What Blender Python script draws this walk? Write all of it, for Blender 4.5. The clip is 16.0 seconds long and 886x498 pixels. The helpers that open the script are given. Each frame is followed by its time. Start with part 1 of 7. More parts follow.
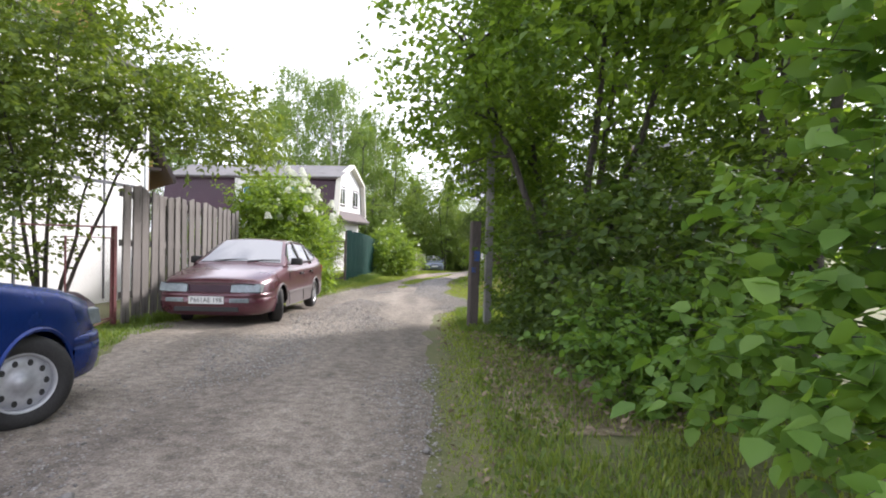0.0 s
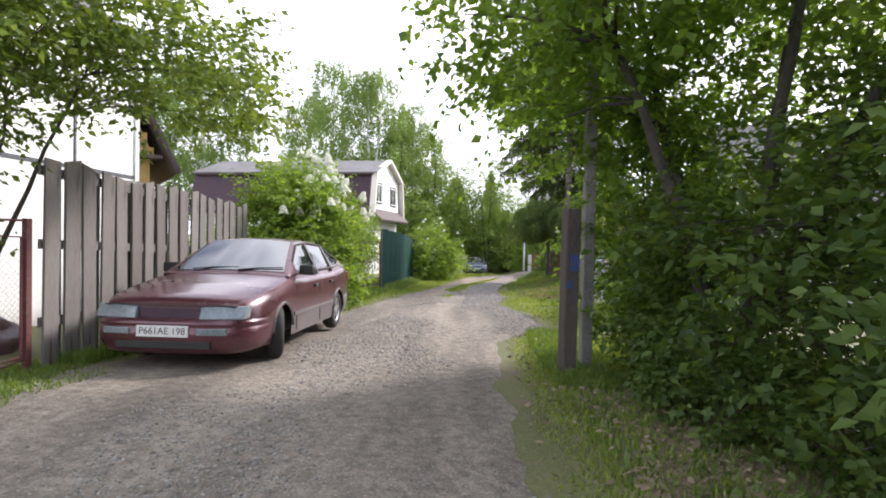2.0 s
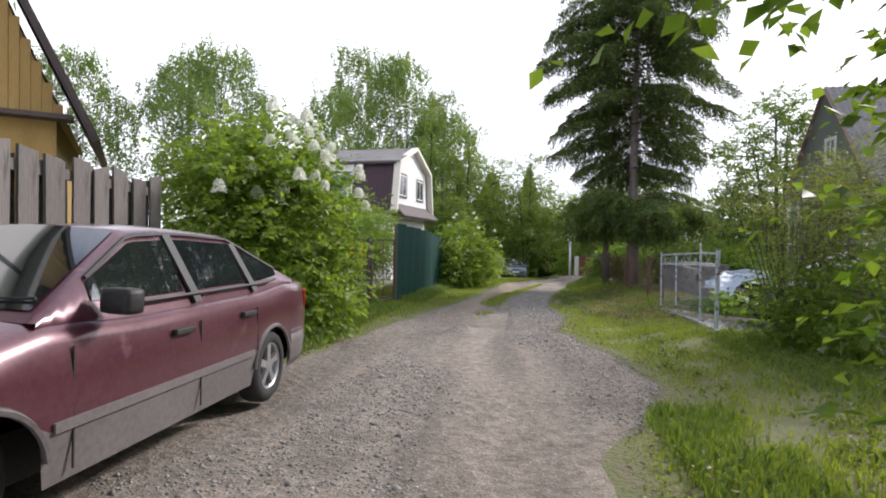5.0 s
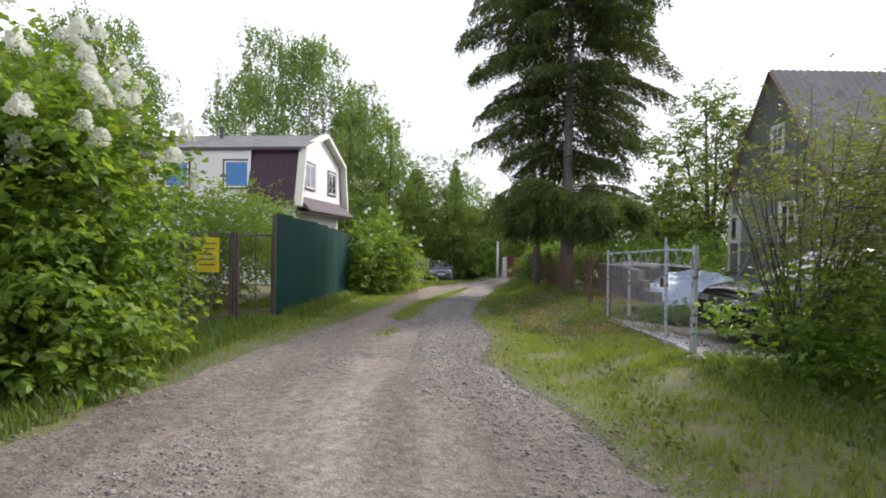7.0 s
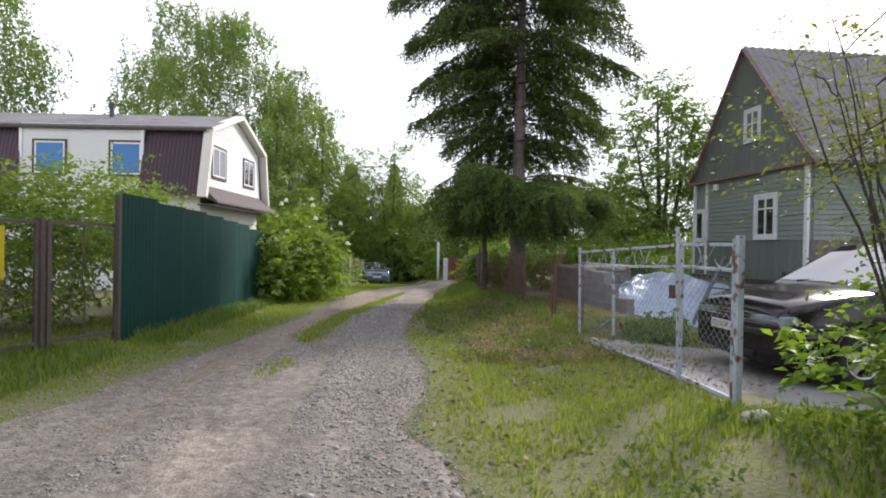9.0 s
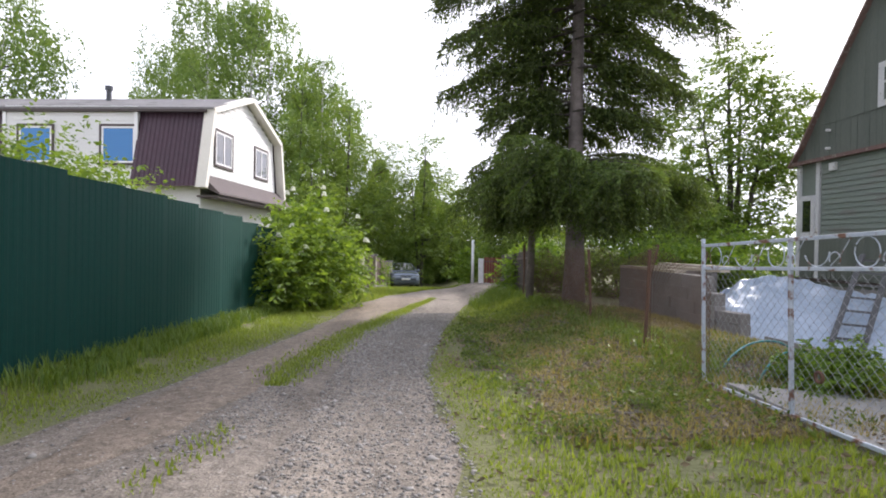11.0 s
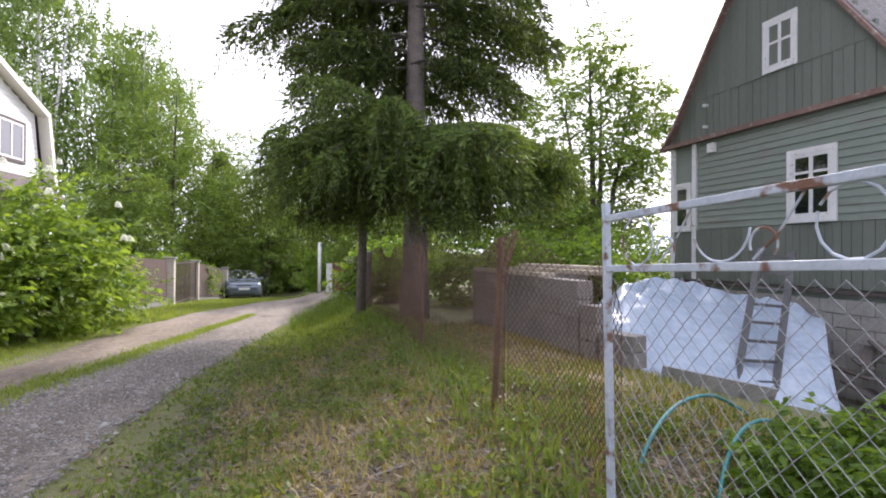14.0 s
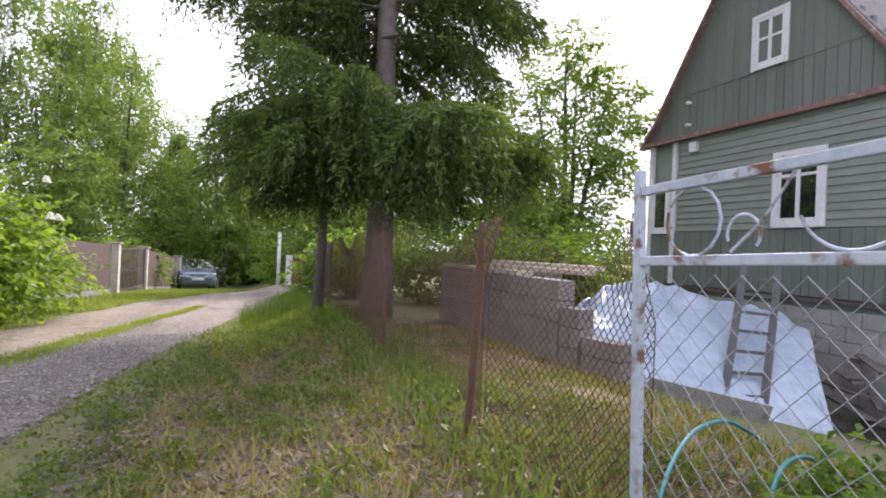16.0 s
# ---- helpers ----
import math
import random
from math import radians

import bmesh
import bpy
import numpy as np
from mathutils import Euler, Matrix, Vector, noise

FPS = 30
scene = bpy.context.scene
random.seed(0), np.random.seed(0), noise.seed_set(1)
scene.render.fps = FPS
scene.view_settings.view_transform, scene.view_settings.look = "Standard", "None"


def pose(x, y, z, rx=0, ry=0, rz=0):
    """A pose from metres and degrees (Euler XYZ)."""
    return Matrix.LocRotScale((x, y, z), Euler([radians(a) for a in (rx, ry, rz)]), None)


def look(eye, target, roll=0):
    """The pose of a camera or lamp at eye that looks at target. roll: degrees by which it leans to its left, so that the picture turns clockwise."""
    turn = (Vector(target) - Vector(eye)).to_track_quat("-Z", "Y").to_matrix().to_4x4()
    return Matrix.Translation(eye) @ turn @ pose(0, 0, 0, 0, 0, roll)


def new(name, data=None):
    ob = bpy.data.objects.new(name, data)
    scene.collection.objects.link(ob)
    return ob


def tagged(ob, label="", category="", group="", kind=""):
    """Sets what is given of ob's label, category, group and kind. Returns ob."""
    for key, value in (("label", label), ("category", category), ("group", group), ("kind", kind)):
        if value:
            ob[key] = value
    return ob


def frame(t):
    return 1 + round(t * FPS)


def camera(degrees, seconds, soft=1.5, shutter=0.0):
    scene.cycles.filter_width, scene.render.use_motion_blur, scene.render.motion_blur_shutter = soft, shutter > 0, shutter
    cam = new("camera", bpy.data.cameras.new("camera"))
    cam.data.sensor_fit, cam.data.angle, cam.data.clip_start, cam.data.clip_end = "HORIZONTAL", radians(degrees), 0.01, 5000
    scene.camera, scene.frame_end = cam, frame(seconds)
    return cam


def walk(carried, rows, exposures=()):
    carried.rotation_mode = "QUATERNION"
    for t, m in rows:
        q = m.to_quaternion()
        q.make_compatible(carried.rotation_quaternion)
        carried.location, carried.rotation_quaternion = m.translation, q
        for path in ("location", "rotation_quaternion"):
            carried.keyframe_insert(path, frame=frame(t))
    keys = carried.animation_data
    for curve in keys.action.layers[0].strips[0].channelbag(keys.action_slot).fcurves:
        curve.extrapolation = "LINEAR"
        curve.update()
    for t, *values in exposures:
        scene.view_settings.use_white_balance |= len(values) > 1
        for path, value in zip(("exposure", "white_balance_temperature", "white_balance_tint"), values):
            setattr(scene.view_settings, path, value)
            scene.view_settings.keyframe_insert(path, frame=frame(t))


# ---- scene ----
cam = camera(78.7, 16.0, soft=1.9)
METRES, EYE, TILT, LEAN, TURN = 21.0, 1.25, 0.0, 0.0, 0.0
ROWS = [
    (0.0, 0.0, 0.0, 0.0, 0.03, -1.13, -1.4),
    (0.5, -0.0049, 0.0347, -0.0003, 0.61, -1.16, -1.31),
    (1.0, -0.0108, 0.0709, -0.0012, 2.58, -1.15, -1.23),
    (1.5, -0.0148, 0.1072, -0.0015, 2.77, -1.16, -1.19),
    (2.0, -0.0201, 0.1424, -0.0021, 4.07, -1.13, -1.16),
    (2.5, -0.0221, 0.1769, -0.002, 4.53, -1.12, -1.09),
    (3.0, -0.0258, 0.2114, -0.0036, 6.45, -1.09, -1.03),
    (5.5, -0.0354, 0.3886, -0.0087, 7.71, -1.03, -0.94),
    (6.0, -0.0334, 0.4241, -0.0106, 5.78, -0.89, -0.92),
    (6.5, -0.0287, 0.461, -0.0124, 2.45, -0.85, -0.95),
    (7.0, -0.0229, 0.4955, -0.0133, 0.18, -0.72, -0.93),
    (7.5, -0.0168, 0.5271, -0.0141, -6.24, -0.55, -0.99),
    (8.0, -0.0132, 0.5565, -0.0128, -7.46, -0.42, -0.98),
    (8.5, -0.0108, 0.5913, -0.0154, -7.5, -0.47, -1.03),
    (9.0, -0.0101, 0.6249, -0.0182, -6.1, -0.43, -1.05),
    (9.5, -0.0076, 0.6615, -0.0207, -5.19, -0.49, -1.02),
    (10.0, -0.0066, 0.6945, -0.0221, -3.67, -0.4, -1.01),
    (12.5, 0.0183, 0.8587, -0.0244, -2.37, -0.34, -0.93),
    (13.0, 0.0289, 0.8829, -0.0253, -3.19, -0.14, -0.83),
    (13.5, 0.0475, 0.9031, -0.0279, -8.67, 0.01, -0.65),
    (14.0, 0.069, 0.9121, -0.029, -15.96, 0.37, -0.39),
    (14.5, 0.0871, 0.9182, -0.0299, -20.04, 0.43, -0.71),
    (15.0, 0.0948, 0.9205, -0.0295, -20.68, 0.74, -0.79),
    (15.5, 0.0876, 0.931, -0.0304, -20.83, 0.48, -2.03),
    (16.0, 0.0778, 0.9445, -0.0319, -19.58, 0.2, -2.45),
]
walk(cam, [(t, pose(0, 0, EYE, TILT, LEAN, TURN) @ pose(METRES * x, METRES * y, METRES * z, 90 + pitch, roll, yaw)) for t, x, y, z, yaw, pitch, roll in ROWS],
     [(t, e, 6200, g) for t, e, g in ((0.0, 0.94, 17), (2.0, 0.80, 17), (5.5, 0.30, 17), (9.5, 0.40, 17), (12.5, 0.80, 21), (14.5, 0.93, 23), (16.0, 1.0, 24))])

# ---- world, sun ----
SUN_AZ, SUN_EL = radians(45), radians(32)          # to the right of +y, above the horizon
world = bpy.data.worlds.new("sky")
scene.world = world
world.use_nodes = True
wn, wl = world.node_tree.nodes, world.node_tree.links
wn.clear()
w_sky = wn.new("ShaderNodeTexSky")
w_sky.sky_type, w_sky.sun_disc = "NISHITA", False
w_sky.sun_elevation, w_sky.sun_rotation = SUN_EL, SUN_AZ
w_sky.air_density, w_sky.dust_density = 1.0, 2.0
w_co = wn.new("ShaderNodeTexCoord")
w_map = wn.new("ShaderNodeMapping")
w_map.inputs["Scale"].default_value = (1.0, 1.0, 2.2)
w_noise = wn.new("ShaderNodeTexNoise")
w_noise.inputs["Scale"].default_value, w_noise.inputs["Detail"].default_value = 2.6, 7.0
w_ramp = wn.new("ShaderNodeValToRGB")
w_ramp.color_ramp.elements[0].position, w_ramp.color_ramp.elements[0].color = 0.40, (0.1, 0.1, 0.1, 1)
w_ramp.color_ramp.elements[1].position, w_ramp.color_ramp.elements[1].color = 0.56, (1, 1, 1, 1)
w_mix = wn.new("ShaderNodeMixRGB")
w_mix.inputs["Color2"].default_value = (10.6, 10.8, 11.2, 1)      # bright thin cloud
w_bg = wn.new("ShaderNodeBackground")
w_bg.inputs["Strength"].default_value = 0.12
w_out = wn.new("ShaderNodeOutputWorld")
wl.new(w_co.outputs["Generated"], w_map.inputs["Vector"])
wl.new(w_map.outputs["Vector"], w_noise.inputs["Vector"])
wl.new(w_noise.outputs["Fac"], w_ramp.inputs["Fac"])
w_sep, w_haze, w_add = wn.new("ShaderNodeSeparateXYZ"), wn.new("ShaderNodeMapRange"), wn.new("ShaderNodeMath")
w_haze.inputs["From Min"].default_value, w_haze.inputs["From Max"].default_value = 0.26, 0.50      # bright haze low down, broken cloud overhead
w_haze.inputs["To Min"].default_value, w_haze.inputs["To Max"].default_value = 0.75, 0.0
w_add.use_clamp = True
wl.new(w_co.outputs["Generated"], w_sep.inputs["Vector"])
wl.new(w_sep.outputs["Z"], w_haze.inputs["Value"])
wl.new(w_ramp.outputs["Color"], w_add.inputs[0])
wl.new(w_haze.outputs["Result"], w_add.inputs[1])
wl.new(w_add.outputs["Value"], w_mix.inputs["Fac"])
wl.new(w_sky.outputs["Color"], w_mix.inputs["Color1"])
wl.new(w_mix.outputs["Color"], w_bg.inputs["Color"])
wl.new(w_bg.outputs["Background"], w_out.inputs["Surface"])

sun_data = bpy.data.lights.new("sun", "SUN")
sun_data.energy, sun_data.angle, sun_data.color = 3.2, radians(9), (1.0, 0.95, 0.87)
sun = new("sun", sun_data)
sun_dir = Vector((math.sin(SUN_AZ) * math.cos(SUN_EL), math.cos(SUN_AZ) * math.cos(SUN_EL), math.sin(SUN_EL)))
sun.matrix_world = look(sun_dir * 60, (0, 0, 0))


# ---- materials ----
def mat(name, a, b, rough=0.7, metal=0.0, s1=1.2, s2=45.0, bump=0.25, dist=0.01, stretch=(1, 1, 1), spots=None, spot_at=0.62, pebble=0.0, island=0.0, obj=0.0, spec=0.5):
    """Two-scale mottled surface from colour a to colour b; spots is a third colour in blotches."""
    m = bpy.data.materials.new(name)
    m.use_nodes = True
    n, l = m.node_tree.nodes, m.node_tree.links
    p = n["Principled BSDF"]
    p.inputs["Roughness"].default_value, p.inputs["Metallic"].default_value = rough, metal
    p.inputs["Specular IOR Level"].default_value = spec
    co, mp = n.new("ShaderNodeTexCoord"), n.new("ShaderNodeMapping")
    mp.inputs["Scale"].default_value = stretch
    l.new(co.outputs["Object"], mp.inputs["Vector"])
    big, fine = n.new("ShaderNodeTexNoise"), n.new("ShaderNodeTexNoise")
    big.inputs["Scale"].default_value, big.inputs["Detail"].default_value = s1, 4
    fine.inputs["Scale"].default_value, fine.inputs["Detail"].default_value = s2, 3
    for t in (big, fine):
        l.new(mp.outputs["Vector"], t.inputs["Vector"])
    add = n.new("ShaderNodeMath")
    add.operation = "MULTIPLY_ADD"
    add.inputs[1].default_value = 0.5
    half = n.new("ShaderNodeMath")
    half.operation = "MULTIPLY"
    half.inputs[1].default_value = 0.5
    l.new(fine.outputs["Fac"], half.inputs[0])
    l.new(big.outputs["Fac"], add.inputs[0])
    l.new(half.outputs[0], add.inputs[2])
    fac = add.outputs[0]
    ramp = n.new("ShaderNodeMapRange")
    ramp.inputs["From Min"].default_value, ramp.inputs["From Max"].default_value = 0.33, 0.67
    l.new(fac, ramp.inputs["Value"])
    fac = ramp.outputs["Result"]
    for amount, node, socket in ((island, "ShaderNodeNewGeometry", "Random Per Island"), (obj, "ShaderNodeObjectInfo", "Random")):
        if amount:
            src, mx = n.new(node), n.new("ShaderNodeMix")
            mx.inputs["Factor"].default_value = amount
            l.new(fac, mx.inputs["A"])
            l.new(src.outputs[socket], mx.inputs["B"])
            fac = mx.outputs["Result"]
    mix = n.new("ShaderNodeMixRGB")
    mix.inputs["Color1"].default_value, mix.inputs["Color2"].default_value = (*a, 1), (*b, 1)
    l.new(fac, mix.inputs["Fac"])
    col = mix.outputs["Color"]
    if spots:
        sp, sr, sm = n.new("ShaderNodeTexNoise"), n.new("ShaderNodeValToRGB"), n.new("ShaderNodeMixRGB")
        sp.inputs["Scale"].default_value, sp.inputs["Detail"].default_value = s1 * 3.1, 6
        l.new(mp.outputs["Vector"], sp.inputs["Vector"])
        sr.color_ramp.elements[0].position, sr.color_ramp.elements[1].position = spot_at - 0.03, spot_at + 0.05
        l.new(sp.outputs["Fac"], sr.inputs["Fac"])
        l.new(sr.outputs["Color"], sm.inputs["Fac"])
        l.new(col, sm.inputs["Color1"])
        sm.inputs["Color2"].default_value = (*spots, 1)
        col = sm.outputs["Color"]
    if pebble:
        vo, vr, vm = n.new("ShaderNodeTexVoronoi"), n.new("ShaderNodeMapRange"), n.new("ShaderNodeMixRGB")
        vo.inputs["Scale"].default_value = pebble
        l.new(mp.outputs["Vector"], vo.inputs["Vector"])
        l.new(vo.outputs["Color"], vr.inputs["Value"])
        vr.inputs["To Min"].default_value, vr.inputs["To Max"].default_value = 0.66, 1.34
        vm.blend_type, vm.inputs["Fac"].default_value = "MULTIPLY", 1.0
        l.new(col, vm.inputs["Color1"])
        l.new(vr.outputs["Result"], vm.inputs["Color2"])
        col = vm.outputs["Color"]
    l.new(col, p.inputs["Base Color"])
    rv = n.new("ShaderNodeMapRange")
    rv.inputs["To Min"].default_value, rv.inputs["To Max"].default_value = max(rough - 0.12, 0.02), min(rough + 0.12, 1)
    l.new(big.outputs["Fac"], rv.inputs["Value"])
    l.new(rv.outputs["Result"], p.inputs["Roughness"])
    if bump:
        bp = n.new("ShaderNodeBump")
        bp.inputs["Strength"].default_value, bp.inputs["Distance"].default_value = bump, dist
        l.new(fine.outputs["Fac"], bp.inputs["Height"])
        l.new(bp.outputs["Normal"], p.inputs["Normal"])
    return m


def leaf_mat(name, a, b, through_light=0.35, rough=0.5):
    m = bpy.data.materials.new(name)
    m.use_nodes = True
    n, l = m.node_tree.nodes, m.node_tree.links
    p, out = n["Principled BSDF"], n["Material Output"]
    p.inputs["Roughness"].default_value = rough
    p.inputs["Specular IOR Level"].default_value = 0.35
    geo, mix = n.new("ShaderNodeNewGeometry"), n.new("ShaderNodeMixRGB")
    co, big, avg = n.new("ShaderNodeTexCoord"), n.new("ShaderNodeTexNoise"), n.new("ShaderNodeMix")
    big.inputs["Scale"].default_value = 0.9
    avg.inputs["Factor"].default_value = 0.4
    l.new(co.outputs["Object"], big.inputs["Vector"])
    l.new(geo.outputs["Random Per Island"], avg.inputs["A"])
    l.new(big.outputs["Fac"], avg.inputs["B"])
    mix.inputs["Color1"].default_value, mix.inputs["Color2"].default_value = (*a, 1), (*b, 1)
    l.new(avg.outputs["Result"], mix.inputs["Fac"])
    l.new(mix.outputs["Color"], p.inputs["Base Color"])
    tr, sh, warm = n.new("ShaderNodeBsdfTranslucent"), n.new("ShaderNodeMixShader"), n.new("ShaderNodeMixRGB")
    warm.blend_type, warm.inputs["Fac"].default_value = "MULTIPLY", 1.0
    warm.inputs["Color2"].default_value = (1.7, 1.6, 0.6, 1)
    l.new(mix.outputs["Color"], warm.inputs["Color1"])
    l.new(warm.outputs["Color"], tr.inputs["Color"])
    sh.inputs["Fac"].default_value = through_light
    l.new(p.outputs["BSDF"], sh.inputs[1])
    l.new(tr.outputs["BSDF"], sh.inputs[2])
    l.new(sh.outputs["Shader"], out.inputs["Surface"])
    return m


def glass_mat(name, tint, rough=0.03):
    """Dark window glass with a strong clear reflection."""
    m = bpy.data.materials.new(name)
    m.use_nodes = True
    p = m.node_tree.nodes["Principled BSDF"]
    p.inputs["Base Color"].default_value = (*tint, 1)
    p.inputs["Roughness"].default_value = rough
    p.inputs["IOR"].default_value = 1.9
    p.inputs["Specular IOR Level"].default_value = 0.9
    return m


def earth_mat(name, a, b, damp, grit):
    """Packed earth: streaks along the lane, damp patches, clods and scattered grit."""
    m = bpy.data.materials.new(name)
    m.use_nodes = True
    n, l = m.node_tree.nodes, m.node_tree.links
    p = n["Principled BSDF"]
    p.inputs["Roughness"].default_value, p.inputs["Specular IOR Level"].default_value = 0.95, 0.25
    co = n.new("ShaderNodeTexCoord")

    def tex(scale, detail, stretch=(1, 1, 1), rough=0.55):
        mp, t = n.new("ShaderNodeMapping"), n.new("ShaderNodeTexNoise")
        mp.inputs["Scale"].default_value = stretch
        t.inputs["Scale"].default_value, t.inputs["Detail"].default_value, t.inputs["Roughness"].default_value = scale, detail, rough
        l.new(co.outputs["Object"], mp.inputs["Vector"])
        l.new(mp.outputs["Vector"], t.inputs["Vector"])
        return t.outputs["Fac"]

    def span(value, lo, hi, to0=0.0, to1=1.0):
        r = n.new("ShaderNodeMapRange")
        for k, v in (("From Min", lo), ("From Max", hi), ("To Min", to0), ("To Max", to1)):
            r.inputs[k].default_value = v
        l.new(value, r.inputs["Value"])
        return r.outputs["Result"]

    def blend(fac, c1, c2, kind="MIX"):
        x = n.new("ShaderNodeMixRGB")
        x.blend_type = kind
        for sock, v in ((x.inputs["Fac"], fac), (x.inputs["Color1"], c1), (x.inputs["Color2"], c2)):
            if isinstance(v, tuple):
                sock.default_value = (*v, 1)
            elif isinstance(v, float):
                sock.default_value = v
            else:
                l.new(v, sock)
        return x.outputs["Color"]

    streak, patchy, clod, fine = tex(0.9, 6, (1.5, 0.22, 1)), tex(0.75, 7, rough=0.65), tex(11.0, 5, rough=0.65), tex(70.0, 3)
    col = blend(span(streak, 0.36, 0.66), a, b)
    col = blend(span(patchy, 0.54, 0.70, 0.0, 0.75), col, damp)
    col = blend(1.0, col, span(clod, 0.28, 0.72, 0.58, 1.40), "MULTIPLY")
    col = blend(1.0, col, span(fine, 0.28, 0.72, 0.62, 1.38), "MULTIPLY")
    vo = n.new("ShaderNodeTexVoronoi")
    vo.inputs["Scale"].default_value = 36.0
    l.new(co.outputs["Object"], vo.inputs["Vector"])
    sep = n.new("ShaderNodeSeparateColor")
    l.new(vo.outputs["Color"], sep.inputs["Color"])
    few = span(sep.outputs["Red"], 0.80, 0.82)
    disc = span(vo.outputs["Distance"], 0.30, 0.40, 1.0, 0.0)
    mul = n.new("ShaderNodeMath")
    mul.operation = "MULTIPLY"
    l.new(few, mul.inputs[0])
    l.new(disc, mul.inputs[1])
    col = blend(span(mul.outputs[0], 0.0, 1.0, 0.0, 0.55), col, grit)
    l.new(col, p.inputs["Base Color"])
    bp, bp2 = n.new("ShaderNodeBump"), n.new("ShaderNodeBump")
    bp.inputs["Strength"].default_value, bp.inputs["Distance"].default_value = 0.9, 0.045
    bp2.inputs["Strength"].default_value, bp2.inputs["Distance"].default_value = 0.8, 0.012
    l.new(clod, bp.inputs["Height"])
    l.new(fine, bp2.inputs["Height"])
    l.new(bp.outputs["Normal"], bp2.inputs["Normal"])
    l.new(bp2.outputs["Normal"], p.inputs["Normal"])
    return m


M_GROUND = mat("grassy_soil", (0.10, 0.112, 0.04), (0.165, 0.165, 0.068), 0.95, s1=0.8, s2=30, bump=0.8, dist=0.03, spots=(0.16, 0.132, 0.085), spot_at=0.62)
M_ROAD = earth_mat("packed_gravel", (0.180, 0.156, 0.130), (0.300, 0.260, 0.214), (0.115, 0.098, 0.081), (0.36, 0.34, 0.31))
M_TRACK = earth_mat("bare_earth_track", (0.205, 0.168, 0.132), (0.305, 0.250, 0.195), (0.150, 0.124, 0.098), (0.40, 0.35, 0.29))
M_SOIL = earth_mat("dug_verge_soil", (0.195, 0.158, 0.105), (0.330, 0.272, 0.185), (0.125, 0.105, 0.068), (0.38, 0.33, 0.25))
M_STONE = mat("gravel_stone", (0.12, 0.112, 0.104), (0.40, 0.38, 0.35), 0.9, s1=9, s2=80, bump=0.3, island=0.8)
M_LITTER = mat("dry_leaf_litter", (0.135, 0.102, 0.066), (0.33, 0.262, 0.175), 0.9, s1=8, s2=50, island=0.8)
M_WOOD = mat("weathered_grey_boards", (0.085, 0.075, 0.069), (0.225, 0.206, 0.19), 0.85, s1=1.6, s2=26, bump=0.6, stretch=(3, 3, 0.28), obj=0.45, spots=(0.085, 0.072, 0.063), spot_at=0.64)
M_LADDER = mat("grey_weathered_ladder_wood", (0.065, 0.068, 0.072), (0.125, 0.128, 0.13), 0.9, s1=3, s2=30, stretch=(3, 3, 0.4), bump=0.5)
M_DARKWOOD = mat("dark_wood", (0.05, 0.042, 0.038), (0.12, 0.10, 0.09), 0.9, s1=2, s2=30, stretch=(3, 3, 0.3), bump=0.5)
M_PLANK = mat("sawn_plank", (0.33, 0.29, 0.22), (0.52, 0.47, 0.38), 0.85, s1=2, s2=20, stretch=(0.4, 3, 3), bump=0.4, obj=0.4)
M_GREEN = mat("dark_green_steel_sheet", (0.001, 0.037, 0.029), (0.002, 0.050, 0.039), 0.64, spec=0.25, s1=0.7, s2=14, bump=0.05)
M_PURPLE = mat("dark_plum_roof_sheet", (0.036, 0.014, 0.025), (0.062, 0.025, 0.042), 0.5, s1=0.8, s2=12, bump=0.05)
M_WHITE = mat("white_siding", (0.70, 0.70, 0.68), (0.82, 0.82, 0.80), 0.6, s1=0.5, s2=18, bump=0.05)
M_PLINTH = mat("pale_block_plinth", (0.26, 0.255, 0.25), (0.38, 0.375, 0.365), 0.95, s1=2, s2=40, bump=0.5, spots=(0.22, 0.215, 0.21))
M_CREAM = mat("cream_trim", (0.70, 0.66, 0.57), (0.80, 0.77, 0.69), 0.6, s1=0.7, s2=20, bump=0.05)
M_FRAME = mat("white_plastic_frame", (0.78, 0.78, 0.78), (0.85, 0.85, 0.85), 0.4, s1=2, s2=30, bump=0.0)
M_BROWNTRIM = mat("dark_brown_trim", (0.045, 0.033, 0.03), (0.075, 0.055, 0.05), 0.6, s1=2, s2=30, bump=0.1)
M_ROOF = mat("grey_corrugated_roofing", (0.13, 0.125, 0.125), (0.24, 0.23, 0.225), 0.85, s1=0.7, s2=20, bump=0.3, spots=(0.10, 0.105, 0.085))
M_ROOF_BROWN = mat("brown_roofing", (0.075, 0.058, 0.058), (0.13, 0.105, 0.10), 0.8, s1=0.9, s2=25, bump=0.3)
M_OCHRE = mat("yellow_ochre_boards", (0.42, 0.27, 0.085), (0.55, 0.38, 0.15), 0.75, s1=1.2, s2=18, stretch=(3, 3, 0.4), bump=0.3)
# old house greens: brightened, the gable also greyed, to paint in sun haze
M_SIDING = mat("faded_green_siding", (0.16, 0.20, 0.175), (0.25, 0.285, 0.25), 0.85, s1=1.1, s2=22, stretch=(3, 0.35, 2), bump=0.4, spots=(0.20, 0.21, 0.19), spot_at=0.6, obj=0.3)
M_GABLE = mat("hazed_green_gable_boards", (0.105, 0.125, 0.105), (0.17, 0.19, 0.165), 0.85, s1=1.0, s2=22, stretch=(3, 3, 0.35), bump=0.4, obj=0.35)
M_REDTRIM = mat("old_red_trim", (0.15, 0.085, 0.07), (0.24, 0.16, 0.14), 0.85, s1=3, s2=30, bump=0.4, spots=(0.28, 0.25, 0.22))
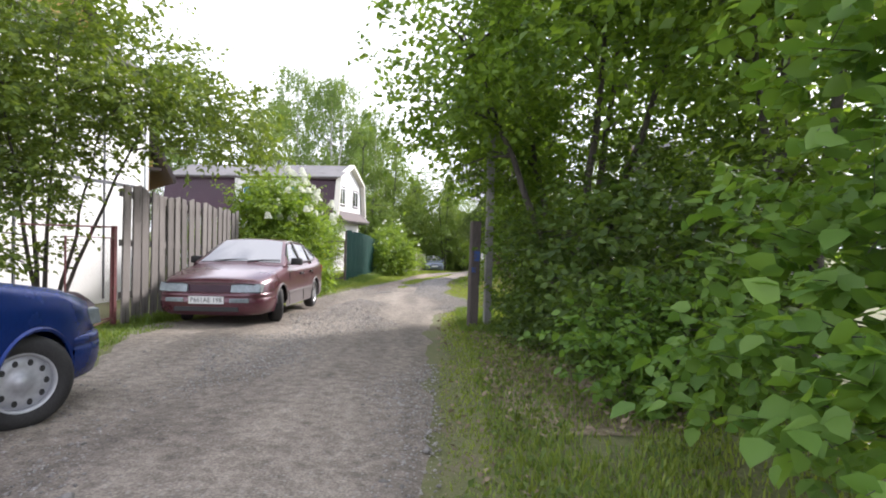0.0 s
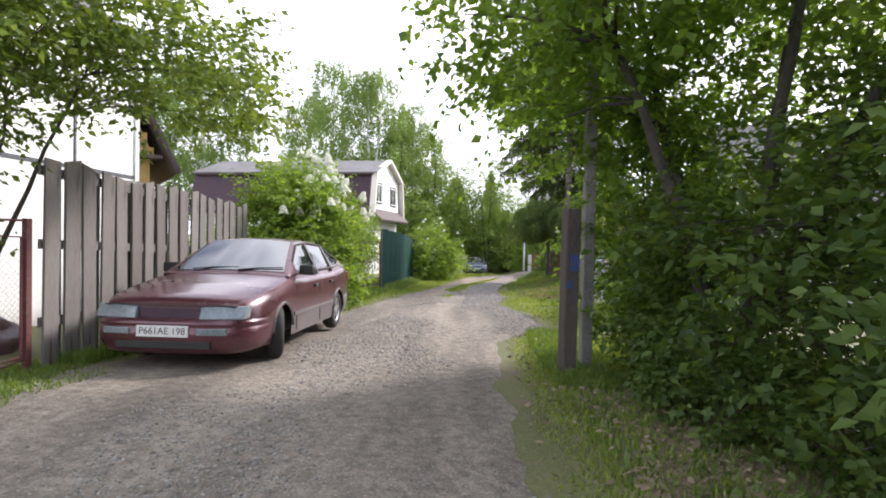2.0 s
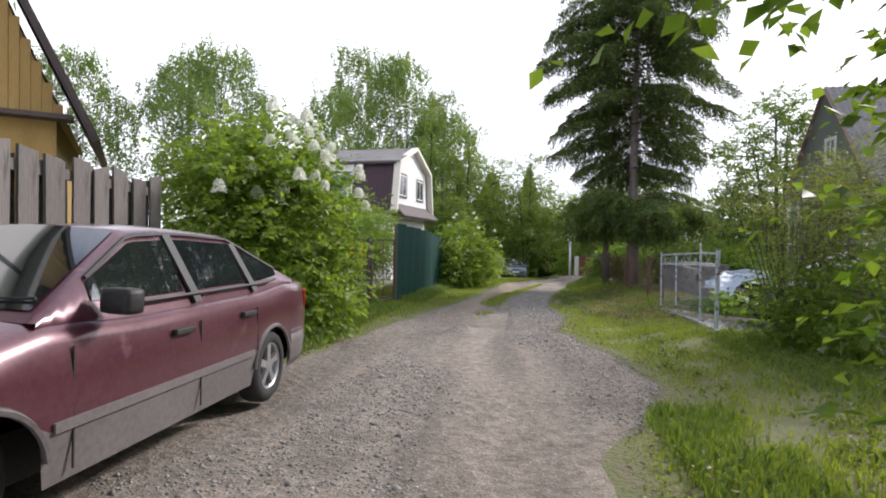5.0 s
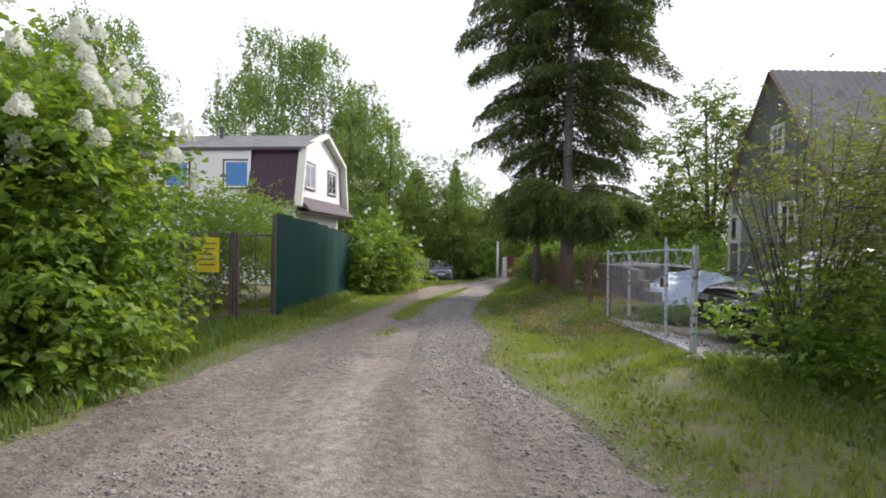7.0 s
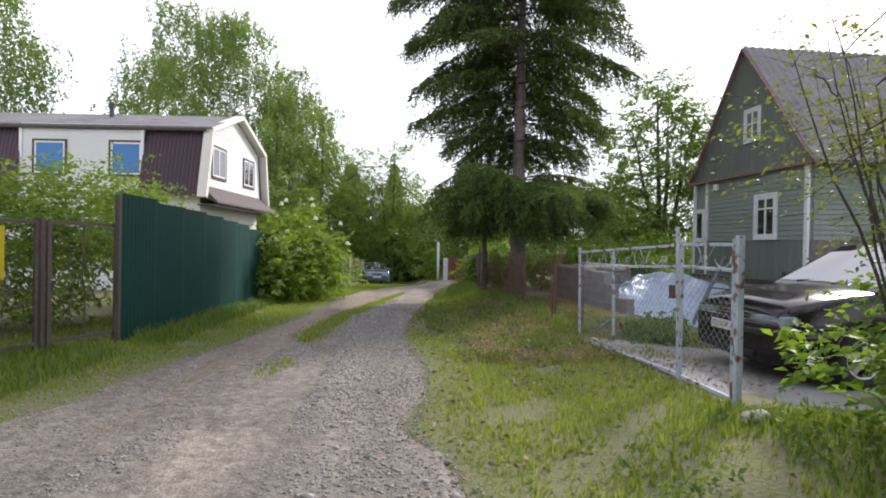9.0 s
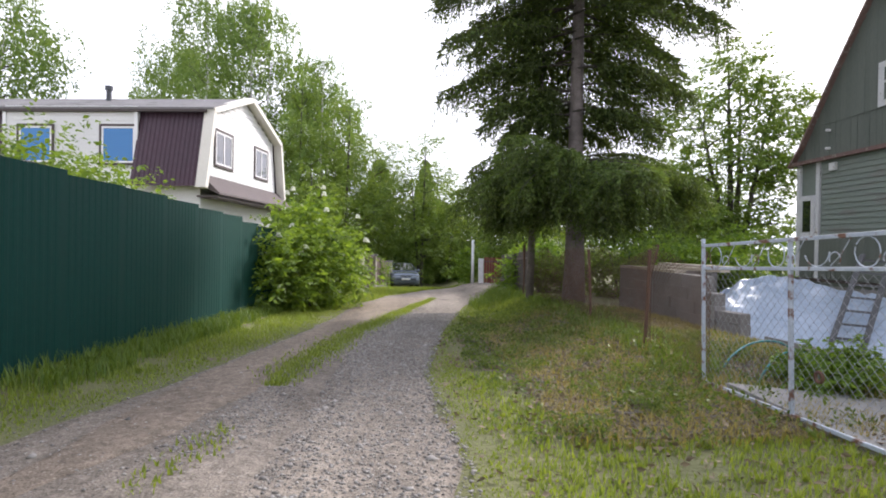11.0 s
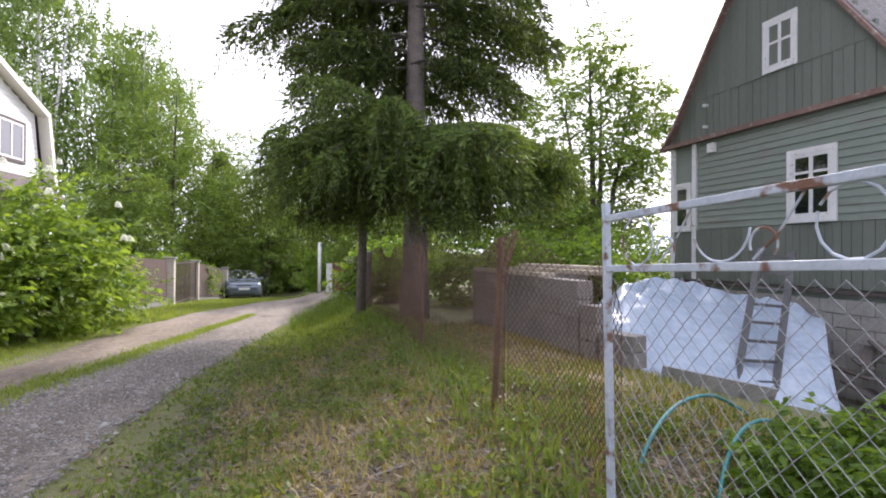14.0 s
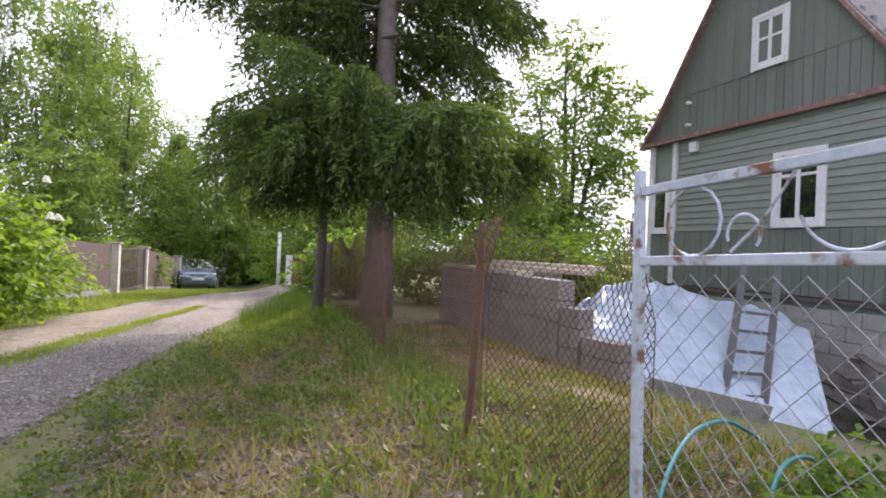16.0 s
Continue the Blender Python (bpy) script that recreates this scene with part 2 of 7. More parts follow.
M_OLDWHITE = mat("flaking_white_paint", (0.55, 0.56, 0.57), (0.74, 0.75, 0.76), 0.7, s1=4, s2=40, bump=0.4, spots=(0.34, 0.31, 0.28), spot_at=0.66)
M_GATE = mat("pale_blue_paint_with_rust", (0.36, 0.42, 0.50), (0.53, 0.58, 0.65), 0.6, s1=3.2, s2=40, bump=0.35, spots=(0.17, 0.085, 0.055), spot_at=0.565)
M_WIRE = mat("galvanised_wire", (0.24, 0.25, 0.26), (0.40, 0.41, 0.42), 0.5, metal=0.6, s1=6, s2=50, bump=0.0)
M_RUST = mat("rusty_steel", (0.075, 0.045, 0.032), (0.17, 0.095, 0.06), 0.85, s1=5, s2=50, bump=0.4)
M_REDSTEEL = mat("dark_red_painted_steel", (0.10, 0.028, 0.03), (0.16, 0.05, 0.05), 0.7, s1=5, s2=50, bump=0.3, spots=(0.13, 0.08, 0.06))
M_BROWNSTEEL = mat("brown_painted_steel", (0.075, 0.055, 0.05), (0.13, 0.10, 0.09), 0.6, s1=4, s2=40, bump=0.2)
M_CONCRETE = mat("old_concrete", (0.20, 0.195, 0.185), (0.32, 0.31, 0.295), 0.9, s1=1.6, s2=40, bump=0.5, spots=(0.20, 0.195, 0.18), spot_at=0.6)
M_BLOCK = mat("grey_concrete_block", (0.15, 0.14, 0.13), (0.26, 0.245, 0.23), 0.95, s1=3, s2=50, bump=0.6, obj=0.4)
M_TARP = mat("pale_silver_tarpaulin", (0.25, 0.32, 0.41), (0.41, 0.48, 0.57), 0.38, s1=1.2, s2=9, bump=0.6, dist=0.03)
M_BARK = mat("grey_brown_bark", (0.045, 0.040, 0.034), (0.115, 0.102, 0.088), 0.95, s1=5, s2=30, stretch=(2, 2, 0.5), bump=0.9, dist=0.02)
M_SPRUCEBARK = mat("pinkish_grey_spruce_bark", (0.13, 0.11, 0.105), (0.26, 0.225, 0.21), 0.95, s1=8, s2=40, bump=0.9, dist=0.02)
M_BIRCHBARK = mat("white_birch_bark", (0.50, 0.49, 0.46), (0.68, 0.67, 0.64), 0.8, s1=2, s2=20, stretch=(1, 1, 3), bump=0.3, spots=(0.05, 0.05, 0.05), spot_at=0.6)
M_LEAF = leaf_mat("fresh_maple_leaf", (0.052, 0.110, 0.020), (0.215, 0.330, 0.062), 0.52)
M_LEAF_NEAR = leaf_mat("bright_young_leaf", (0.075, 0.165, 0.032), (0.19, 0.31, 0.065), 0.45)
M_LILACLEAF = leaf_mat("lilac_leaf", (0.066, 0.132, 0.024), (0.265, 0.375, 0.070), 0.46)
M_BIRCHLEAF = leaf_mat("birch_leaf", (0.096, 0.168, 0.0448), (0.2, 0.288, 0.08), 0.35)
M_FARLEAF = leaf_mat("woodland_leaf", (0.072, 0.132, 0.032), (0.225, 0.315, 0.072), 0.36)
M_ELDERLEAF = leaf_mat("sparse_shrub_leaf", (0.085, 0.135, 0.028), (0.24, 0.275, 0.07), 0.4)
M_UNDERLEAF = leaf_mat("undergrowth_leaf", (0.032, 0.072, 0.017), (0.135, 0.205, 0.045), 0.42)
M_YARDLEAF = leaf_mat("yard_tree_leaf", (0.058, 0.105, 0.024), (0.20, 0.27, 0.06), 0.42)
M_WEED = leaf_mat("verge_weed_leaf", (0.055, 0.100, 0.026), (0.185, 0.240, 0.058), 0.38)
M_NEEDLE = leaf_mat("spruce_needles", (0.042, 0.070, 0.026), (0.105, 0.135, 0.046), 0.34, 0.6)
M_NEEDLE_TIP = leaf_mat("young_spruce_needles", (0.075, 0.135, 0.030), (0.17, 0.235, 0.058), 0.3, 0.6)
M_GRASS = leaf_mat("grass_blades", (0.125, 0.190, 0.030), (0.285, 0.345, 0.080), 0.4)
M_TALLGRASS = leaf_mat("long_grass_blades", (0.075, 0.14, 0.025), (0.18, 0.25, 0.05), 0.35)
M_DRYGRASS = leaf_mat("dry_grass_blades", (0.20, 0.18, 0.06), (0.36, 0.30, 0.13), 0.3)
M_BLOOM = leaf_mat("white_lilac_bloom", (0.78, 0.80, 0.72), (0.90, 0.90, 0.86), 0.5, 0.7)
for node_ in M_BLOOM.node_tree.nodes:
    if node_.type == "MIX_RGB" and node_.blend_type == "MULTIPLY":
        node_.inputs["Color2"].default_value = (1.0, 1.0, 0.94, 1)
M_GLASS = glass_mat("window_glass", (0.010, 0.013, 0.016))
# mirrored sky of the front panes, painted as a blue base colour
M_SKYGLASS = glass_mat("sky_reflection_window_glass", (0.045, 0.21, 0.50), 0.15)
M_SKYGLASS.node_tree.nodes["Principled BSDF"].inputs["IOR"].default_value = 1.3
M_CARGLASS = glass_mat("car_window_glass", (0.012, 0.016, 0.018))
M_CARGLASS.node_tree.nodes["Principled BSDF"].inputs["IOR"].default_value = 2.3
M_TYRE = mat("tyre_rubber", (0.018, 0.018, 0.018), (0.035, 0.034, 0.033), 0.85, s1=6, s2=60, bump=0.3)
M_BLACK = mat("black_plastic", (0.012, 0.012, 0.012), (0.03, 0.03, 0.03), 0.6, s1=4, s2=50, bump=0.1)
M_RIM = mat("silver_alloy", (0.42, 0.42, 0.43), (0.58, 0.58, 0.59), 0.35, metal=0.8, s1=4, s2=30, bump=0.0)
M_STEELRIM = mat("dull_steel_wheel", (0.36, 0.37, 0.39), (0.50, 0.51, 0.53), 0.45, metal=0.5, s1=4, s2=30, bump=0.0)
M_CHROME = mat("chrome", (0.6, 0.6, 0.6), (0.7, 0.7, 0.7), 0.15, metal=1.0, bump=0.0)
M_LAMP = mat("headlamp_glass", (0.16, 0.19, 0.20), (0.30, 0.34, 0.36), 0.12, metal=0.2, s1=5, s2=30, bump=0.02)
M_TAIL = mat("red_tail_lamp", (0.25, 0.01, 0.008), (0.40, 0.03, 0.02), 0.2, s1=8, s2=30, bump=0.0)
M_PLATE = mat("number_plate", (0.62, 0.62, 0.60), (0.72, 0.72, 0.70), 0.5, s1=6, s2=30, bump=0.0)
M_INK = mat("black_lettering", (0.01, 0.01, 0.01), (0.02, 0.02, 0.02), 0.6, bump=0.0)
M_YELLOW = mat("yellow_sign_board", (0.75, 0.55, 0.015), (0.85, 0.65, 0.03), 0.5, s1=3, s2=20, bump=0.0)
M_HOSE = mat("blue_plastic_hose", (0.010, 0.14, 0.15), (0.022, 0.22, 0.22), 0.5, s1=5, s2=40, bump=0.0)
M_BLUEMARK = mat("faded_blue_paint", (0.02, 0.06, 0.22), (0.06, 0.10, 0.26), 0.8, s1=12, s2=60, bump=0.3, spots=(0.07, 0.06, 0.06), spot_at=0.55)
M_PAINTRED = mat("faded_burgundy_car_paint", (0.066, 0.014, 0.024), (0.115, 0.034, 0.048), 0.30, metal=0.25, s1=1.2, s2=30, bump=0.02, spots=(0.19, 0.10, 0.11), spot_at=0.68)
M_PAINTRED.node_tree.nodes["Principled BSDF"].inputs["Coat Weight"].default_value = 0.7
M_PAINTRED.node_tree.nodes["Principled BSDF"].inputs["Coat Roughness"].default_value = 0.12
M_CLADDING = mat("dusty_grey_cladding", (0.105, 0.09, 0.09), (0.17, 0.15, 0.15), 0.6, s1=1.5, s2=30, bump=0.05)
M_PAINTBLUE = mat("deep_blue_car_paint", (0.004, 0.022, 0.14), (0.008, 0.035, 0.20), 0.25, metal=0.3, s1=1.5, s2=30, bump=0.01)
M_PAINTBLACK = mat("black_brown_car_paint", (0.012, 0.010, 0.011), (0.025, 0.021, 0.022), 0.16, metal=0.2, s1=1.5, s2=30, bump=0.0)
# dark blue-grey paint, made paler to carry the sky's reflection in its colour
M_PAINTGREY = mat("sky_lightened_grey_blue_paint", (0.16, 0.19, 0.24), (0.22, 0.26, 0.32), 0.2, metal=0.5, s1=1.5, s2=30, bump=0.0)
M_BRICK = mat("pale_pillar_brick", (0.45, 0.41, 0.34), (0.62, 0.58, 0.50), 0.9, s1=4, s2=40, bump=0.4, obj=0.5)
M_FENCEBROWN = mat("brown_steel_slat", (0.075, 0.05, 0.042), (0.13, 0.09, 0.075), 0.85, s1=2, s2=20, bump=0.1, obj=0.3)
M_REDFENCE = mat("dark_red_picket", (0.12, 0.035, 0.028), (0.20, 0.06, 0.045), 0.8, s1=3, s2=30, bump=0.3, obj=0.3)
M_SLATE = mat("dark_grey_sheet", (0.055, 0.06, 0.07), (0.10, 0.105, 0.115), 0.7, s1=2, s2=20, bump=0.1)


# ---- mesh helpers ----
def part(name, bm, material, parent=None, label="", smooth=False):
    """Links a bmesh as one mesh object, under a thing or a part."""
    me = bpy.data.meshes.new(name)
    bm.to_mesh(me)
    bm.free()
    me.materials.append(material)
    if smooth:
        me.shade_smooth()
    ob = new(name, me)
    if parent:
        ob.parent = parent
    if label:
        ob["label"] = label
    return ob


def shared(name, me, parent, m):
    ob = new(name, me)
    ob.parent = parent
    ob.matrix_basis = m
    return ob


def arrays(name, verts, faces, material, parent=None, label="", smooth=False):
    """One mesh from numpy arrays; all faces have the same number of corners."""
    me = bpy.data.meshes.new(name)
    k = faces.shape[1]
    me.vertices.add(len(verts))
    me.vertices.foreach_set("co", np.ascontiguousarray(verts, dtype=np.float32).ravel())
    me.loops.add(faces.size)
    me.loops.foreach_set("vertex_index", np.ascontiguousarray(faces, dtype=np.int32).ravel())
    me.polygons.add(len(faces))
    me.polygons.foreach_set("loop_start", np.arange(0, faces.size, k, dtype=np.int32))
    me.update(calc_edges=True)
    me.validate()
    me.materials.append(material)
    if smooth:
        me.shade_smooth()
    ob = new(name, me)
    if parent:
        ob.parent = parent
    if label:
        ob["label"] = label
    return ob


def box(bm, x0, x1, y0, y1, z0, z1, bevel=0.0):
    v = [bm.verts.new((x, y, z)) for z in (z0, z1) for y in (y0, y1) for x in (x0, x1)]
    fs = [bm.faces.new([v[i] for i in q]) for q in ((0, 2, 3, 1), (4, 5, 7, 6), (0, 1, 5, 4), (1, 3, 7, 5), (3, 2, 6, 7), (2, 0, 4, 6))]
    if bevel:
        bmesh.ops.bevel(bm, geom=list({e for f in fs for e in f.edges}), offset=bevel, segments=2, affect="EDGES", profile=0.6)
    return bm


def boxes(*rows, bevel=0.0):
    bm = bmesh.new()
    for r in rows:
        box(bm, *r, bevel=bevel)
    return bm


def beam(bm, a, b, w, d, up=(0, 0, 1)):
    """A straight bar of section w x d from a to b."""
    a, b = Vector(a), Vector(b)
    f = (b - a).normalized()
    s = f.cross(Vector(up))
    s = s.normalized() if s.length > 1e-4 else Vector((1, 0, 0))
    u = s.cross(f)
    ring = [s * (w / 2 * i) + u * (d / 2 * j) for i, j in ((-1, -1), (1, -1), (1, 1), (-1, 1))]
    va, vb = [bm.verts.new(a + r) for r in ring], [bm.verts.new(b + r) for r in ring]
    for i in range(4):
        bm.faces.new((va[i], va[(i + 1) % 4], vb[(i + 1) % 4], vb[i]))
    bm.faces.new(va[::-1])
    bm.faces.new(vb)
    return bm


def tube(bm, pts, r, seg=8, r1=None):
    """A round tube along points, from radius r to r1."""
    pts = [Vector(p) for p in pts]
    r1 = r if r1 is None else r1
    rings, side = [], None
    for i, p in enumerate(pts):
        f = (pts[min(i + 1, len(pts) - 1)] - pts[max(i - 1, 0)]).normalized()
        side = f.cross(Vector((0.13, 0.31, 0.94)) if side is None else f.cross(side) * -1)
        side = side.normalized() if side.length > 1e-5 else Vector((1, 0, 0))
        up = side.cross(f)
        rad = r + (r1 - r) * i / max(len(pts) - 1, 1)
        rings.append([bm.verts.new(p + (side * math.cos(k * math.tau / seg) + up * math.sin(k * math.tau / seg)) * rad) for k in range(seg)])
    for a, b in zip(rings, rings[1:]):
        for k in range(seg):
            bm.faces.new((a[k], a[(k + 1) % seg], b[(k + 1) % seg], b[k]))
    bm.faces.new(rings[0][::-1])
    bm.faces.new(rings[-1])
    return bm


def prism(bm, outline, axis, a, b):
    """An outline of 2D points pushed along axis 0, 1 or 2 from a to b."""
    def at(p, h):
        q = list(p)
        q.insert(axis, h)
        return bm.verts.new(q)
    lo, hi = [at(p, a) for p in outline], [at(p, b) for p in outline]
    n = len(outline)
    for i in range(n):
        bm.faces.new((lo[i], lo[(i + 1) % n], hi[(i + 1) % n], hi[i]))
    bm.faces.new(lo[::-1])
    bm.faces.new(hi)
    bmesh.ops.recalc_face_normals(bm, faces=bm.faces)
    return bm


def corrugated(bm, w, h, pitch, depth, flat=0.5, thick=0.0):
    """A ribbed sheet in the plane of x and z, ribs upright, from the origin."""
    xs, ys = [], []
    n = int(w / pitch)
    for i in range(n):
        for f, d in ((0, 0), (flat - 0.08, 0), (flat, 1), (0.92, 1)):
            xs.append((i + f) * pitch)
            ys.append(-d * depth)
    xs.append(w)
    ys.append(0)
    rows = [[bm.verts.new((x, y, z)) for x, y in zip(xs, ys)] for z in (0, h)]
    for i in range(len(xs) - 1):
        bm.faces.new((rows[0][i], rows[0][i + 1], rows[1][i + 1], rows[1][i]))
    return bm


def empty(name, m, label, category, group=""):
    ob = new(name)
    ob.matrix_basis = m
    return tagged(ob, label, category, group)


def words(text, size, m, parent, name="lettering"):
    """Flat built-in lettering as a mesh."""
    cu = bpy.data.curves.new(name, "FONT")
    cu.body, cu.size, cu.align_x, cu.align_y, cu.extrude = text, size, "CENTER", "CENTER", 0.001
    ob = bpy.data.objects.new(name, cu)
    scene.collection.objects.link(ob)
    me = bpy.data.meshes.new_from_object(ob.evaluated_get(bpy.context.evaluated_depsgraph_get()))
    bpy.data.objects.remove(ob)
    me.materials.clear()
    me.materials.append(M_INK)
    out = new(name, me)
    out.parent = parent
    out.matrix_basis = m
    return out


# ---- the lie of the land ----
def smooth(a, b, v):
    s = np.clip((v - a) / (b - a), 0, 1)
    return s * s * (3 - 2 * s)


PROFILE_Y = [-60, 0, 7, 12, 16, 19, 24, 34, 40, 44, 50, 70, 120]
PROFILE_Z = [0.9, 0, -0.13, -0.36, -0.46, -0.54, -0.71, -1.07, -1.28, -1.47, -1.98, -2.6, -3.2]
BANK_Y = [0, 8, 16.5, 17.6, 20.6, 22, 23, 28, 40]
BANK_Z = [0.12, 0.15, 0.10, 0.03, 0.03, 0.17, 0.22, 0.36, 0.30]


def land(x, y):
    x, y = np.asarray(x, float), np.asarray(y, float)
    z = np.interp(y, PROFILE_Y, PROFILE_Z)
    z = z + np.interp(y, BANK_Y, BANK_Z) * smooth(1.5, 3.0, x) + 0.12 * smooth(-2.6, -4.2, x) * smooth(12, 18, y)
    z = z - 0.15 * smooth(2.8, 4.6, x) * smooth(16.6, 17.6, y) * smooth(21.6, 20.9, y)
    z = z - 0.22 * np.clip(x - 4.2, 0, 5.5) * smooth(21.0, 22.2, y) * smooth(29.0, 27.0, y)        # the yard falls towards the old house
    z = z + 0.02 * np.sin(x * 1.7 + y * 0.6) * np.sin(y * 1.3 - x * 0.4) - 0.02 * np.exp(-((x + 2.2) ** 2) / 0.3) - 0.02 * np.exp(-((x + 0.5) ** 2) / 0.3)
    return z


def ground_z(x, y):
    return float(land(x, y))


ROAD_Y = [-30, 0, 5, 8, 11, 13, 15, 17, 19, 22, 26, 32, 36, 41, 47]
ROAD_L = [-3.2, -3.2, -3.4, -4.6, -3.9, -3.5, -3.3, -3.0, -2.8, -2.4, -2.0, -1.75, -1.2, 0.2, 2.6]
ROAD_R = [0.1, 0.05, 0.0, -0.1, -0.05, 0.85, 0.65, 0.05, 0.35, 0.12, 0.5, 1.5, 3.0, 5.5, 9.5]


def road_left(y):
    return np.interp(y, ROAD_Y, ROAD_L)


def road_right(y):
    return np.interp(y, ROAD_Y, ROAD_R)


def sheet(name, xs_of, ys, material, lift, cols, kind_label, edge_noise=0.12, seed=1.0):
    """A strip of ground between two edges that follow y, its rim tucked into the soil."""
    rows = []
    for y in ys:
        a, b = xs_of(y)
        a += edge_noise * noise.noise((y * 1.3, seed, 0)) + edge_noise * 0.6 * noise.noise((y * 5.1, seed, 3))
        b += edge_noise * noise.noise((y * 1.3, seed, 7)) + edge_noise * 0.6 * noise.noise((y * 5.1, seed, 9))
        rows.append(np.linspace(a, b, cols))
    X = np.array(rows)
    Y = np.repeat(np.array(ys)[:, None], cols, 1)
    Z = land(X, Y) + lift
    Z[:, 0] -= lift + 0.03
    Z[:, -1] -= lift + 0.03
    n = len(ys)
    i = np.arange((n - 1) * (cols - 1))
    r, c = i // (cols - 1), i % (cols - 1)
    f = np.stack([r * cols + c, r * cols + c + 1, (r + 1) * cols + c + 1, (r + 1) * cols + c], 1)
    ob = arrays(name, np.stack([X, Y, Z], -1).reshape(-1, 3), f, material, smooth=True)
    return tagged(ob, kind_label, "ground", kind="structure")


gx = np.concatenate([[-3000, -400, -120], np.arange(-60, -8, 2.0), np.arange(-8, 10, 0.3), np.arange(10, 60, 2.0), [120, 400, 3000]])
gy = np.concatenate([[-3000, -400, -80], np.arange(-30, -2, 2.0), np.arange(-2, 36, 0.3), np.arange(36, 100, 2.0), [150, 400, 3000]])
GX, GY2 = np.meshgrid(gx, gy)
GZ2 = land(GX, GY2)
ni, nj = GX.shape
ii = np.arange((ni - 1) * (nj - 1))
rr_, cc_ = ii // (nj - 1), ii % (nj - 1)
tagged(arrays("ground", np.stack([GX, GY2, GZ2], -1).reshape(-1, 3), np.stack([rr_ * nj + cc_, rr_ * nj + cc_ + 1, (rr_ + 1) * nj + cc_ + 1, (rr_ + 1) * nj + cc_], 1), M_GROUND, smooth=True),
       "grassy uneven soil beside the gravel lane", "ground", kind="structure")
sheet("road", lambda y: (float(road_left(y)), float(road_right(y))), np.arange(-30, 47, 0.2), M_ROAD, 0.02, 24, "grey-brown packed gravel village lane with wheel ruts")
CROWN_Y, CROWN_X = [18.5, 20, 22, 25, 30, 34.5], [-1.45, -1.35, -1.35, -1.1, -0.35, 0.5]
sheet("earth_track", lambda y: (float(road_left(y)) + 0.1 + 0.75 * (1 - float(smooth(17.0, 22.0, y))), float(np.interp(y, CROWN_Y, CROWN_X)) - 0.05 - 0.7 * (1 - float(smooth(17.0, 21.5, y)))), np.arange(17.0, 35, 0.2), M_TRACK, 0.026, 12, "brown bare earth wheel track beside the grass crown")
sheet("bare_soil", lambda y: (0.42 + 0.12 * math.sin(y * 2), 1.75), np.arange(3.6, 8.2, 0.2), M_SOIL, 0.008, 12, "bare brown soil and litter under the thicket", 0.3, 8.0)
sheet("bare_soil", lambda y: (0.95 + 0.25 * math.sin(y), 2.68 + (2.6 if y > 21.4 else 0.0)), np.arange(19.7, 27, 0.2), M_SOIL, 0.008, 24, "dug brown soil with weeds under the spruce", 0.3, 5.0)


# ---- fences and gates ----
def board_fence(x0, y0, x1, y1, height):
    """Close-set upright boards of uneven height on rails."""
    root = empty("board_fence", pose(x0, y0, 0, 0, 0, math.degrees(math.atan2(y1 - y0, x1 - x0))), "tall weathered grey board fence beside the lane", "fence")
    length = math.hypot(x1 - x0, y1 - y0)
    rnd = random.Random(4)
    u = (Vector((x1 - x0, y1 - y0, 0))).normalized()
    for h in (0.45, 1.25, 2.0):
        a = Vector((0, 0.030, ground_z(x0, y0) + h))
        b = Vector((length, 0.030, ground_z(x1, y1) + h))
        part("rail", beam(bmesh.new(), a, b, 0.03, 0.10), M_WOOD, root)
    for layer, off, pitch, lo, hi in ((0, 0.0, 0.315, 0.205, 0.235), (1, 0.066, 0.315, 0.150, 0.170)):
        s = 0.0 if layer == 0 else 0.185
        while s < length - 0.05:
            w = rnd.uniform(lo, hi)
            p = Vector((x0, y0, 0)) + u * s
            bm = bmesh.new()
            box(bm, 0, w, -0.014, 0.014, 0, height + rnd.uniform(-0.05, 0.04) - 0.03 * layer, 0.004)
            skew = rnd.uniform(-0.06, 0.06)
            for v in bm.verts:
                if v.co.z > 1:
                    v.co.z += (v.co.x / w - 0.5) * skew
                    v.co.x += rnd.uniform(-0.006, 0.006)
            ob = part("board", bm, M_WOOD, root)
            ob.matrix_basis = pose(s, off + rnd.uniform(-0.006, 0.006), ground_z(p.x, p.y) - 0.02, rnd.uniform(-0.4, 0.4), rnd.uniform(-0.5, 0.5), rnd.uniform(-1.2, 1.2))
            s += pitch + rnd.uniform(-0.012, 0.012)
    return root


def chain_link(bm, length, z0, z1, cell, r, sag=0.0):
    """Diamond wire netting in the plane of x and z, as crossing zigzag wires with three-sided section."""
    n = int(length / cell) + 1
    h = int((z1 - z0) / (cell / 2)) + 1
    for i in range(n + 1):
        for s in (1, -1):
            pts = []
            for k in range(h + 1):
                x = i * cell + (cell / 2 if (k % 2) else 0) * s
                z = z0 + k * cell / 2
                if 0 <= x <= length and z <= z1 + 1e-3:
                    pts.append((x, 0.002 * (s if k % 2 else -s) - sag * math.sin(math.pi * x / length), z))
            for a, b in zip(pts, pts[1:]):
                stick(bm, a, b, r)
    return bm


def stick(bm, a, b, r):
    a, b = Vector(a), Vector(b)
    f = (b - a).normalized()
    s = f.orthogonal().normalized()
    u = f.cross(s)
    ring = [s * math.cos(t) * r + u * math.sin(t) * r for t in (0.5, 2.6, 4.7)]
    va, vb = [bm.verts.new(a + q) for q in ring], [bm.verts.new(b + q) for q in ring]
    for i in range(3):
        bm.faces.new((va[i], va[(i + 1) % 3], vb[(i + 1) % 3], vb[i]))


